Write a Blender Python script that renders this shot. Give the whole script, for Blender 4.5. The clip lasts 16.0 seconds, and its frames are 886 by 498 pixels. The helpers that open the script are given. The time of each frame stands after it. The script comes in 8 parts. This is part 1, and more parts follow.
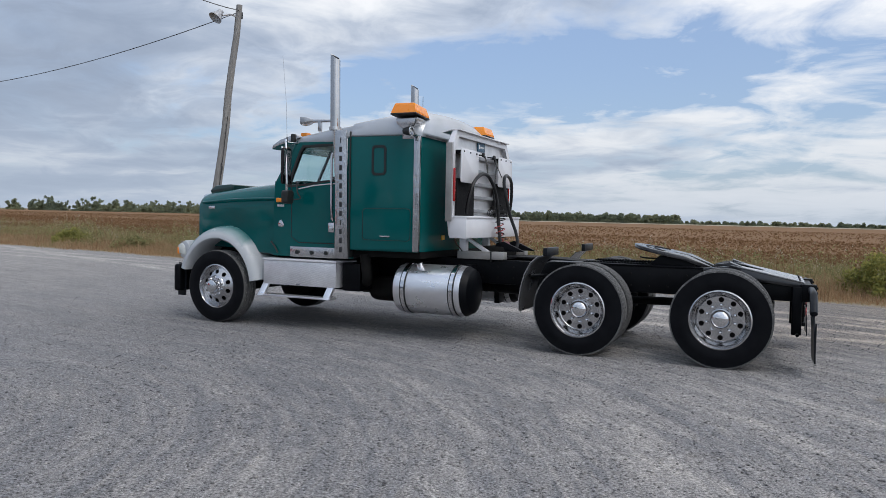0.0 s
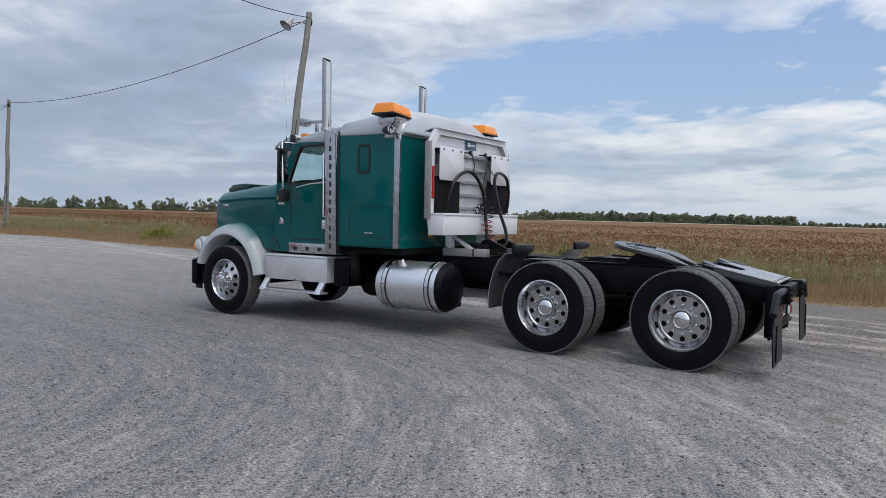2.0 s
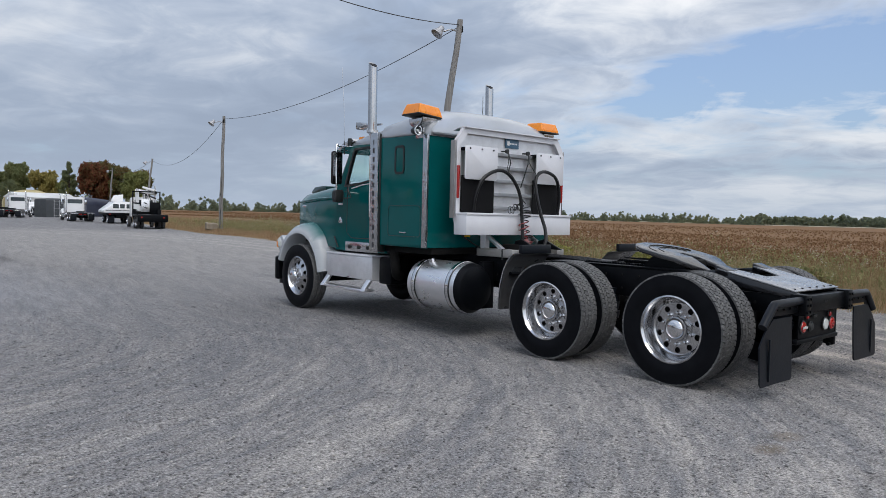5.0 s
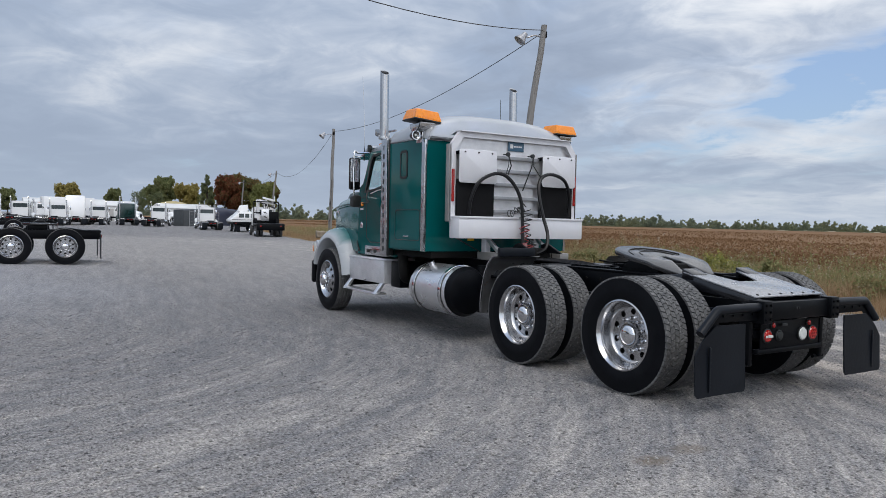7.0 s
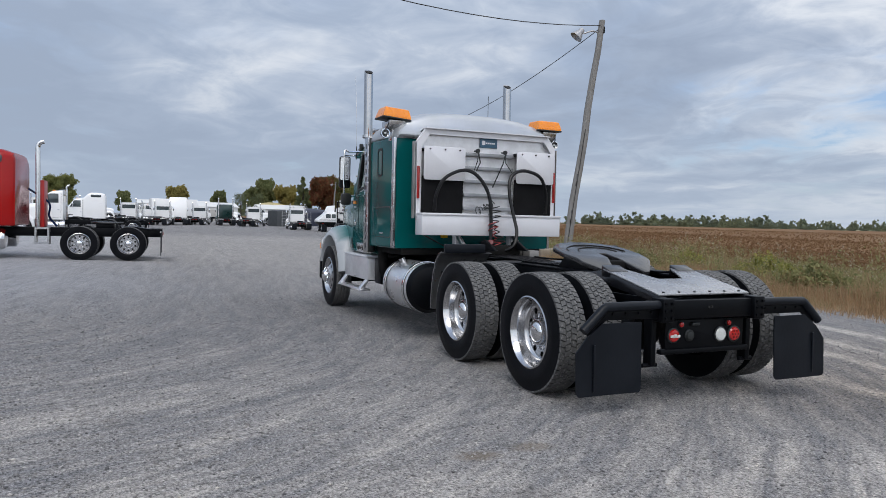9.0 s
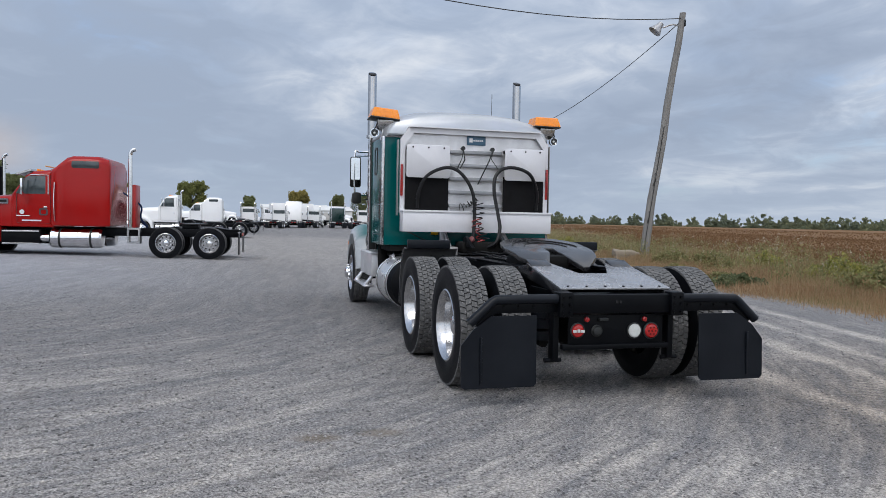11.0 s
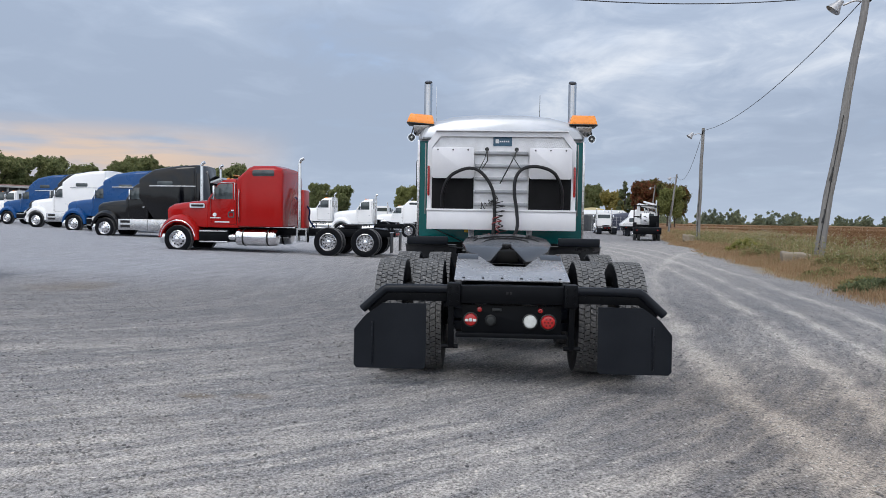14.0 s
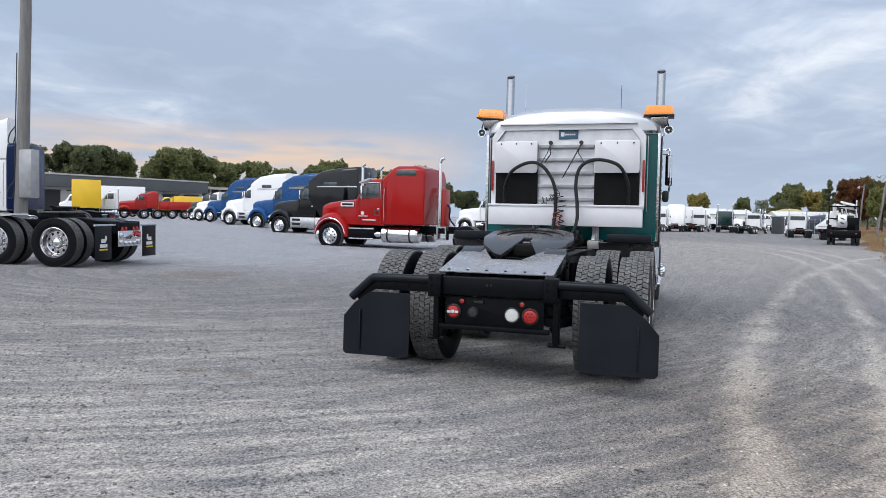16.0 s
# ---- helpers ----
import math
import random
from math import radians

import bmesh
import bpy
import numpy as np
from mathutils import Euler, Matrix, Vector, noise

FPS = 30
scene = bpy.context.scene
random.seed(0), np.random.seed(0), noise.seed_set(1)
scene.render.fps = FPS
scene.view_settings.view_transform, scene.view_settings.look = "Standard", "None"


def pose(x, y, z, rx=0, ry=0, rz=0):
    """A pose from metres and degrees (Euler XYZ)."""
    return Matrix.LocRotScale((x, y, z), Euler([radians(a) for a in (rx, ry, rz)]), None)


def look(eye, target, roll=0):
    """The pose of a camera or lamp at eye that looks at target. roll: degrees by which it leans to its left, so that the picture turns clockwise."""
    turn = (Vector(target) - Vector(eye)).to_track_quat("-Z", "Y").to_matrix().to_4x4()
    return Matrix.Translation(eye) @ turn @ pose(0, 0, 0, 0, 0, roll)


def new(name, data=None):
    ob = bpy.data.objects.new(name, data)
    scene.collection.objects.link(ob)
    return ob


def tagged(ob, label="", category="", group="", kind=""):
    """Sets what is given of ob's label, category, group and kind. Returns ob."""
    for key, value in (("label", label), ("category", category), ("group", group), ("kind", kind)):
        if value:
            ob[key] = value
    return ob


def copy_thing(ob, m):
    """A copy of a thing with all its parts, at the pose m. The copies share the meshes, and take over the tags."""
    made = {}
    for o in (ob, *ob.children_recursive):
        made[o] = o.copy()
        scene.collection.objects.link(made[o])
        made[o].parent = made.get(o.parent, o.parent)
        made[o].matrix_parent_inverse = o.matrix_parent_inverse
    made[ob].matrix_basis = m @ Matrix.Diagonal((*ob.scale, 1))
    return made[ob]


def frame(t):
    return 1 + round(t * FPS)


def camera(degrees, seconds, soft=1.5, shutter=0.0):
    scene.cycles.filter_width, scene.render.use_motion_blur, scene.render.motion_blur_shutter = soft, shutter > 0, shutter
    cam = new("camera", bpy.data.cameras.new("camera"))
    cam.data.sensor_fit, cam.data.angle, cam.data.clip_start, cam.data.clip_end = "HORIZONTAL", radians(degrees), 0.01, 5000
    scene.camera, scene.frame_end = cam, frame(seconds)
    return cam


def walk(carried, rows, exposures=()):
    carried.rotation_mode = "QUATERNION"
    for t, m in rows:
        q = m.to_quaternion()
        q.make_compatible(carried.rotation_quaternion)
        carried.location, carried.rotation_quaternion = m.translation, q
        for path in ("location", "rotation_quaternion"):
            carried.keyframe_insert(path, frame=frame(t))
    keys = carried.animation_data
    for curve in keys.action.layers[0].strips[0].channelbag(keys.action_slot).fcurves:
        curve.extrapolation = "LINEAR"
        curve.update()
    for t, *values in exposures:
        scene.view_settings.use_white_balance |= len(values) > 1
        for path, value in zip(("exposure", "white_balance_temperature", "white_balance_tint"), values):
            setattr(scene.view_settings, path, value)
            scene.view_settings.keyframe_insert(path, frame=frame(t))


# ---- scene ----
cam = camera(63.3, 16.0, soft=0.8)
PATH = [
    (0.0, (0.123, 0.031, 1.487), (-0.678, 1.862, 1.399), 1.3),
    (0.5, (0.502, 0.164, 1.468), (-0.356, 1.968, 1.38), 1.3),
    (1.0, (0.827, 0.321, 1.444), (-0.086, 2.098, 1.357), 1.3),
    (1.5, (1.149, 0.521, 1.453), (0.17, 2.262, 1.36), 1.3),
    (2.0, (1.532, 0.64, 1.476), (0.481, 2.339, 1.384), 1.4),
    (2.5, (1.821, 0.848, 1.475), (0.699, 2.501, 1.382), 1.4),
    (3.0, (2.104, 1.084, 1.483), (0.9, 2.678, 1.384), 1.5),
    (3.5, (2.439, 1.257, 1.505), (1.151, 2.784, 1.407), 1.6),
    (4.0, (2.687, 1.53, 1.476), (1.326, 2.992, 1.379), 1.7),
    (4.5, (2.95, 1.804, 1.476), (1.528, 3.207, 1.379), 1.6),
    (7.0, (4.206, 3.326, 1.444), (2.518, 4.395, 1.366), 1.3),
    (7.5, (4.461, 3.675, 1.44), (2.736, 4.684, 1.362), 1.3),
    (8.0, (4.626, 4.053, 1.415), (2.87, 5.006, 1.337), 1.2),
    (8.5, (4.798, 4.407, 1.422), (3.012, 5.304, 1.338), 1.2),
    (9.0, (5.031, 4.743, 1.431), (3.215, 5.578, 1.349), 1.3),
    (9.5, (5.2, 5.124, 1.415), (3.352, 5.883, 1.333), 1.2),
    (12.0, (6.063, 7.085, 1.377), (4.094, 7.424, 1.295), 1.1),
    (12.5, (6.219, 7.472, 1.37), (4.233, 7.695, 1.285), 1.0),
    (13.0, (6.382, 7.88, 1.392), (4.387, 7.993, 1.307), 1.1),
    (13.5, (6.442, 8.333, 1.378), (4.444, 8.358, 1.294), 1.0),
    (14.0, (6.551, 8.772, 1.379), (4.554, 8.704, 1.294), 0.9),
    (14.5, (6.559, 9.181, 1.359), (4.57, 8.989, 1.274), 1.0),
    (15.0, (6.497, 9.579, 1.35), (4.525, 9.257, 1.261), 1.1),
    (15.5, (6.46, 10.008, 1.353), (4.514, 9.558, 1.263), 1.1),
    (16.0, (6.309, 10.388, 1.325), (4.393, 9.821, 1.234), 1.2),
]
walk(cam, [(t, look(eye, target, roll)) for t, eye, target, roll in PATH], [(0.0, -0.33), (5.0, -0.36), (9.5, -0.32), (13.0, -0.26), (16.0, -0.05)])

# ---------------------------------------------------------------- light
world = bpy.data.worlds.new("sky")
scene.world = world
world.use_nodes = True


class Nodes:
    """A small wrapper to write node trees shortly."""

    def __init__(self, tree):
        self.t = tree

    def add(self, kind, ins=None):
        n = self.t.nodes.new(kind)
        for k, v in (ins or {}).items():
            self.put(n.inputs[k], v)
        return n

    def put(self, socket, v):
        if isinstance(v, bpy.types.NodeSocket):
            self.t.links.new(v, socket)
        elif isinstance(v, bpy.types.Node):
            self.t.links.new(v.outputs[0], socket)
        else:
            socket.default_value = v

    def math(self, op, a, b=0.0, c=0.0, clamp=False):
        n = self.t.nodes.new("ShaderNodeMath")
        n.operation, n.use_clamp = op, clamp
        for i, v in enumerate((a, b, c)):
            self.put(n.inputs[i], v)
        return n.outputs[0]

    def mix(self, fac, a, b, blend="MIX"):
        n = self.t.nodes.new("ShaderNodeMix")
        n.data_type, n.blend_type = "RGBA", blend
        self.put(n.inputs[0], fac)
        self.put(n.inputs[6], a if not isinstance(a, tuple) else (*a[:3], 1))
        self.put(n.inputs[7], b if not isinstance(b, tuple) else (*b[:3], 1))
        return n.outputs[2]

    def ramp(self, fac, stops):
        n = self.t.nodes.new("ShaderNodeValToRGB")
        self.put(n.inputs[0], fac)
        e = n.color_ramp.elements
        while len(e) < len(stops):
            e.new(0.5)
        for el, (p, c) in zip(e, stops):
            el.position = p
            el.color = (c, c, c, 1) if isinstance(c, (int, float)) else (*c[:3], 1)
        return n.outputs[0]

    def noise(self, vec, scale, detail=4.0, rough=0.55, dist=0.0):
        return self.add("ShaderNodeTexNoise", {"Vector": vec, "Scale": scale, "Detail": detail, "Roughness": rough, "Distortion": dist}).outputs[0]

    def mapped(self, vec, scale=(1, 1, 1), rot=(0, 0, 0), loc=(0, 0, 0)):
        return self.add("ShaderNodeMapping", {"Vector": vec, "Scale": scale, "Rotation": rot, "Location": loc}).outputs[0]


SUN_AZ, SUN_EL = 332.0, 56.0          # degrees: counter-clockwise from +x, and above the horizon
w = Nodes(world.node_tree)
world.node_tree.nodes.clear()
sky = w.add("ShaderNodeTexSky")
sky.sky_type, sky.sun_disc, sky.sun_elevation, sky.sun_rotation = "NISHITA", False, radians(SUN_EL), radians(90 - SUN_AZ)
sky.air_density, sky.dust_density, sky.ozone_density = 1.0, 1.5, 1.5
clear = w.mix(0.30, w.mix(1.0, sky.outputs[0], (0.118, 0.146, 0.182), "MULTIPLY"), (0.74, 0.86, 1.02))
way = w.add("ShaderNodeTexCoord").outputs["Generated"]
sep = w.add("ShaderNodeSeparateXYZ", {0: way})
up = w.math("MAXIMUM", sep.outputs[2], 0.0)
lift = w.math("ADD", up, 0.17)
flat = w.add("ShaderNodeCombineXYZ", {0: w.math("DIVIDE", sep.outputs[0], lift), 1: w.math("DIVIDE", sep.outputs[1], lift), 2: 0.0}).outputs[0]


def towards(x, y, z=0.0):
    """The cosine between the way of view and a direction."""
    n_ = w.add("ShaderNodeVectorMath", {0: way, 1: (x, y, z)})
    n_.operation = "DOT_PRODUCT"
    return n_.outputs["Value"]


# a broken deck of cloud: torn and white over the field round a wide blue gap, smooth and grey over the yard
yard = towards(-0.93, -0.37)
side = w.math("DIVIDE", towards(0.97, 0.22), 0.62)
rise = w.math("DIVIDE", w.math("SUBTRACT", sep.outputs[2], 0.135), 0.115)
gap = w.math("SUBTRACT", 1.0, w.math("MULTIPLY_ADD", side, side, w.math("MULTIPLY", rise, rise)), clamp=True)
gap = w.math("MULTIPLY", gap, w.math("GREATER_THAN", towards(-0.22, 0.97), 0.0))
deck_v = w.mapped(flat, (0.80, 1.0, 1.0), (0, 0, radians(-38)), (0.9, 0.35, 0))
big = w.noise(deck_v, 0.55, 2.0, 0.5, 0.4)
mid = w.noise(deck_v, 1.3, 7.0, 0.54, 0.45)
puff = w.noise(w.mapped(flat, (1.0, 1.0, 1.0), (0, 0, 0.4), (4.1, 2.7, 0)), 3.0, 7.0, 0.58, 0.7)
wisps = w.ramp(w.noise(w.mapped(way, (3.0, 3.0, 13.0), (0, radians(9), 0), (0.3, 0, 0.55)), 1.5, 6.0, 0.55, 0.5), [(0.47, 0.0), (0.62, 1.0)])
cover = w.math("ADD", w.math("MULTIPLY_ADD", big, 0.45, w.math("MULTIPLY", mid, 0.72)), w.math("MULTIPLY_ADD", puff, 0.40, w.math("MULTIPLY_ADD", yard, 0.10, w.math("MULTIPLY_ADD", gap, w.math("MULTIPLY_ADD", wisps, 0.11, -0.178), -0.03))))
mask = w.ramp(cover, [(0.575, 0.0), (0.63, 0.42), (0.70, 0.85), (0.80, 1.0)])
shade = w.noise(w.mapped(deck_v, (1, 1, 1), (0, 0, 0), (3.1, 1.7, 0)), 0.95, 6.0, 0.52, 0.35)
thick = w.math("MULTIPLY_ADD", shade, 0.86, w.math("MULTIPLY_ADD", puff, 0.42, w.math("MULTIPLY_ADD", yard, 0.24, -0.055)))
thick = w.math("MULTIPLY_ADD", thick, 1.35, -0.235)
dark = w.ramp(thick, [(0.48, (1.24, 1.25, 1.27)), (0.57, (0.96, 1.01, 1.09)), (0.66, (0.66, 0.74, 0.88)), (0.76, (0.47, 0.56, 0.72)), (0.90, (0.37, 0.45, 0.60))])
dark = w.mix(w.math("MULTIPLY_ADD", yard, 0.40, 0.06, clamp=True), dark, (0.50, 0.61, 0.79))
colour = w.mix(mask, clear, dark)
# haze near the horizon, with a band of peach where the sun stands low behind the yard
haze = w.math("POWER", w.math("SUBTRACT", 1.0, up), 11.0)
hazy = w.mix(w.math("MULTIPLY_ADD", yard, 0.5, 0.5, clamp=True), (0.80, 0.92, 1.08), (0.64, 0.76, 0.95))
colour = w.mix(w.math("MULTIPLY", haze, 0.80), colour, hazy)
glow_dir = towards(-0.83, -0.55, 0.10)
glow_up = w.ramp(up, [(0.035, 0.0), (0.060, 1.0), (0.085, 0.9), (0.12, 0.0)])
streak = w.ramp(w.noise(w.mapped(way, (2.0, 2.0, 16.0)), 2.2, 4.0, 0.5, 0.3), [(0.33, 0.0), (0.52, 1.0)])
glow = w.math("MULTIPLY", w.math("MULTIPLY", w.ramp(glow_dir, [(0.94, 0.0), (0.985, 1.0)]), glow_up), streak)
colour = w.mix(w.math("MULTIPLY", glow, 0.85), colour, (1.02, 0.76, 0.56))
# cloud is brighter overhead than near the horizon, and on the side of the sun
grow = w.math("MULTIPLY", w.math("MULTIPLY_ADD", up, 0.75, 0.84), w.math("MULTIPLY_ADD", w.math("MAXIMUM", towards(0.95, -0.31), 0.0), 0.36, 1.0))
colour = w.mix(1.0, colour, w.add("ShaderNodeCombineColor", {0: grow, 1: grow, 2: grow}).outputs[0], "MULTIPLY")
bg = w.add("ShaderNodeBackground", {"Color": colour, "Strength": 1.0})
w.put(w.add("ShaderNodeOutputWorld").inputs[0], bg)

sun_data = bpy.data.lights.new("sun", "SUN")
sun_data.energy, sun_data.angle, sun_data.color = 1.45, radians(34), (1.0, 0.95, 0.89)
sun = new("sun", sun_data)
_s = Vector((math.cos(radians(SUN_AZ)) * math.cos(radians(SUN_EL)), math.sin(radians(SUN_AZ)) * math.cos(radians(SUN_EL)), math.sin(radians(SUN_EL))))
sun.matrix_world = look(_s * 60, (0, 0, 0))

# ---------------------------------------------------------------- materials
def surf(name, c1, c2=None, scale=6.0, rough=0.5, metal=0.0, bump=0.0, bscale=60.0, coat=0.0, wear=None, wear_at=0.62, rough_var=0.12, spec=0.5, stretch=(1, 1, 1)):
    """A plain surface: two colours by a broad noise, grain by a fine one, wear in patches, relief."""
    m = bpy.data.materials.new(name)
    m.use_nodes = True
    n = Nodes(m.node_tree)
    b = m.node_tree.nodes["Principled BSDF"]
    co = n.mapped(n.add("ShaderNodeTexCoord").outputs["Object"], stretch)
    broad = n.noise(co, scale, 5.0, 0.6)
    fine = n.noise(co, bscale, 4.0, 0.65)
    col = n.mix(n.ramp(broad, [(0.35, 0.0), (0.65, 1.0)]), c1, c2 or tuple(v * 0.82 for v in c1))
    col = n.mix(n.math("MULTIPLY", fine, 0.25), col, tuple(v * 0.55 for v in c1))
    if wear:
        spots = n.ramp(n.noise(co, scale * 4.3, 6.0, 0.7), [(wear_at, 0.0), (wear_at + 0.06, 1.0)])
        col = n.mix(n.math("MULTIPLY", spots, 0.8), col, wear)
    n.put(b.inputs["Base Color"], col)
    n.put(b.inputs["Roughness"], n.math("MULTIPLY_ADD", n.math("SUBTRACT", broad, 0.5), rough_var * 2, rough, clamp=True))
    b.inputs["Metallic"].default_value = metal
    b.inputs["Specular IOR Level"].default_value = spec
    b.inputs["Coat Weight"].default_value = coat
    b.inputs["Coat Roughness"].default_value = 0.08
    if bump:
        n.put(b.inputs["Normal"], n.add("ShaderNodeBump", {"Height": fine, "Strength": bump, "Distance": 0.01}))
    return m


def glass(name, tint, gloss=0.04):
    m = bpy.data.materials.new(name)
    m.use_nodes = True
    n = Nodes(m.node_tree)
    m.node_tree.nodes.clear()
    face = n.add("ShaderNodeLayerWeight", {"Blend": 0.5}).outputs["Facing"]
    mixed = n.add("ShaderNodeMixShader", {0: n.math("MULTIPLY_ADD", n.math("POWER", face, 4.0), 0.5, gloss), 1: n.add("ShaderNodeBsdfTransparent", {"Color": (*tint, 1)}), 2: n.add("ShaderNodeBsdfGlossy", {"Roughness": 0.02})})
    n.put(n.add("ShaderNodeOutputMaterial").inputs[0], mixed)
    return m


def checker_plate(name, base, metal, rough):
    """Tread plate: small raised bars crossing at right angles."""
    m = surf(name, base, rough=rough, metal=metal, scale=5)
    n = Nodes(m.node_tree)
    b = m.node_tree.nodes["Principled BSDF"]
    co = n.mapped(n.add("ShaderNodeTexCoord").outputs["Object"], (1, 1, 1), (radians(45), radians(45), radians(45)))
    s = n.add("ShaderNodeSeparateXYZ", {0: co})
    k = 185.0
    bars = n.math("MULTIPLY", n.math("SINE", n.math("MULTIPLY", s.outputs[0], k)), n.math("SINE", n.math("MULTIPLY", n.math("ADD", s.outputs[1], s.outputs[2]), k * 0.75)))
    high = n.ramp(bars, [(0.30, 0.0), (0.6, 1.0)])
    n.put(b.inputs["Normal"], n.add("ShaderNodeBump", {"Height": high, "Strength": 0.7, "Distance": 0.006}))
    return m


def leafy(name, colours, rough=0.75, patchy=1.1, pscale=0.35, thin=True):
    """Foliage: a colour for each leaf or blade."""
    m = bpy.data.materials.new(name)
    m.use_nodes = True
    n = Nodes(m.node_tree)
    b = m.node_tree.nodes["Principled BSDF"]
    r = n.add("ShaderNodeNewGeometry").outputs["Random Per Island"]
    k = len(colours)
    broad = n.noise(n.add("ShaderNodeTexCoord").outputs["Object"], pscale, 3.0)
    f = n.math("MULTIPLY_ADD", n.math("SUBTRACT", broad, 0.5), patchy, n.math("MULTIPLY_ADD", r, 0.8 if patchy > 2 else 1.0, 0.16 if patchy > 2 else 0.04), clamp=True)
    n.put(b.inputs["Base Color"], n.ramp(f, [(i / (k - 1), c) for i, c in enumerate(colours)]))
    b.inputs["Roughness"].default_value = rough
    b.inputs["Specular IOR Level"].default_value = 0.2
    if thin:
        col = b.inputs["Base Color"].links[0].from_socket
        both = n.add("ShaderNodeMixShader", {0: 0.45, 1: b.outputs[0], 2: n.add("ShaderNodeBsdfTranslucent", {"Color": col})})
        n.put(m.node_tree.nodes["Material Output"].inputs[0], both)
    return m


GREEN = surf("green_paint", (0.0003, 0.088, 0.088), (0.0003, 0.077, 0.077), 1.3, 0.11, coat=0.06, spec=0.28, bump=0.16, bscale=4.5, rough_var=0.05)
SILVER = surf("silver_paint", (0.47, 0.49, 0.52), (0.42, 0.44, 0.46), 2.0, 0.36, metal=0.45, coat=0.3, wear=(0.36, 0.35, 0.34), wear_at=0.70)


def faded_fender():
    """Teal paint that is airbrushed into silver round the wheel arch."""
    m = surf("fender_paint", (0.0003, 0.138, 0.134), (0.0003, 0.124, 0.121), 1.3, 0.27, coat=0.2, bscale=140, rough_var=0.06, spec=0.35)
    n = Nodes(m.node_tree)
    bs = m.node_tree.nodes["Principled BSDF"]
    old = bs.inputs["Base Color"].links[0].from_socket
    co = n.add("ShaderNodeTexCoord").outputs["Object"]
    s = n.add("ShaderNodeSeparateXYZ", {0: co})
    ex = n.math("DIVIDE", n.math("SUBTRACT", s.outputs[0], 6.93), 0.60)
    ez = n.math("DIVIDE", n.math("SUBTRACT", s.outputs[2], 0.46), 0.665)
    e = n.math("SQRT", n.math("MULTIPLY_ADD", ex, ex, n.math("MULTIPLY", ez, ez)))
    e = n.math("SUBTRACT", e, n.math("MULTIPLY", n.math("MAXIMUM", n.math("MULTIPLY_ADD", ex, -1.0, -0.75), 0.0), 0.9))
    e = n.math("MULTIPLY_ADD", n.math("SUBTRACT", n.noise(co, 5.0, 3.0), 0.5), 0.06, e)
    n.put(bs.inputs["Base Color"], n.mix(n.ramp(n.math("MULTIPLY", e, 0.5), [(0.565, 1.0), (0.655, 0.0)]), old, (0.40, 0.42, 0.44)))
    return m


FENDER = faded_fender()
CHROME = surf("chrome", (0.78, 0.78, 0.79), (0.70, 0.70, 0.71), 3.0, 0.10, metal=1.0, rough_var=0.06)
STACK = surf("weathered_chrome", (0.50, 0.50, 0.51), (0.42, 0.42, 0.42), 3.0, 0.15, metal=1.0, rough_var=0.08)
RIM = surf("satin_alloy", (0.60, 0.60, 0.61), (0.50, 0.50, 0.51), 6.0, 0.17, metal=1.0, bscale=80)
MIRROR_STEEL = surf("wavy_polished_steel", (0.60, 0.60, 0.61), (0.48, 0.475, 0.47), 2.5, 0.07, metal=1.0, bump=1.0, bscale=14, rough_var=0.05, wear=(0.10, 0.085, 0.075), wear_at=0.66)
STAINLESS = surf("stainless", (0.62, 0.62, 0.63), (0.54, 0.53, 0.52), 2.5, 0.24, metal=1.0, bscale=90)
ALU = surf("brushed_aluminium", (0.88, 0.88, 0.90), (0.80, 0.80, 0.82), 4.0, 0.30, metal=0.9, bump=0.05, bscale=120, stretch=(1, 6, 1))
ALU_WHITE = surf("sheet_aluminium", (0.69, 0.69, 0.715), (0.63, 0.63, 0.66), 3.0, 0.34, metal=0.1, bscale=80, wear=(0.60, 0.58, 0.56), wear_at=0.72)
# rung grey darkened to carry the shadow bands between the rack's plates
RUNG = surf("shaded_grey_rung", (0.36, 0.37, 0.39), (0.28, 0.29, 0.30), 4.0, 0.42, metal=0.6, bscale=90)
TREAD = checker_plate("tread_plate", (0.80, 0.80, 0.82), 0.62, 0.34)
TREAD_GREY = checker_plate("worn_tread_plate", (0.38, 0.385, 0.40), 0.55, 0.27)
TREAD_DARK = checker_plate("painted_tread_plate", (0.012, 0.013, 0.016), 0.0, 0.34)
BLACK = surf("black_frame_paint", (0.0020, 0.0025, 0.0037), (0.0036, 0.0042, 0.0056), 5.0, 0.40, bump=0.08, bscale=70, wear=(0.014, 0.0135, 0.013), wear_at=0.72, spec=0.11)
GREASE = surf("greasy_steel", (0.014, 0.014, 0.016), (0.030, 0.030, 0.032), 5.0, 0.20, metal=0.0, bump=0.03, bscale=30, wear=(0.042, 0.041, 0.040), wear_at=0.66, spec=0.9, rough_var=0.16)
DECK = surf("glossy_black_deck_paint", (0.008, 0.0085, 0.011), (0.014, 0.0145, 0.017), 4.0, 0.20, bump=0.03, bscale=30, wear=(0.05, 0.05, 0.052), wear_at=0.66, spec=0.7, rough_var=0.15)
GRIME = surf("grimy_underside", (0.006, 0.006, 0.006), (0.011, 0.0105, 0.010), 6.0, 0.75, bump=0.25, bscale=40, spec=0.12)
RUBBER = surf("tyre_rubber", (0.0038, 0.0044, 0.0060), (0.0070, 0.0077, 0.0096), 7.0, 0.48, bump=0.12, bscale=55, wear=(0.020, 0.020, 0.021), wear_at=0.68, spec=0.08)


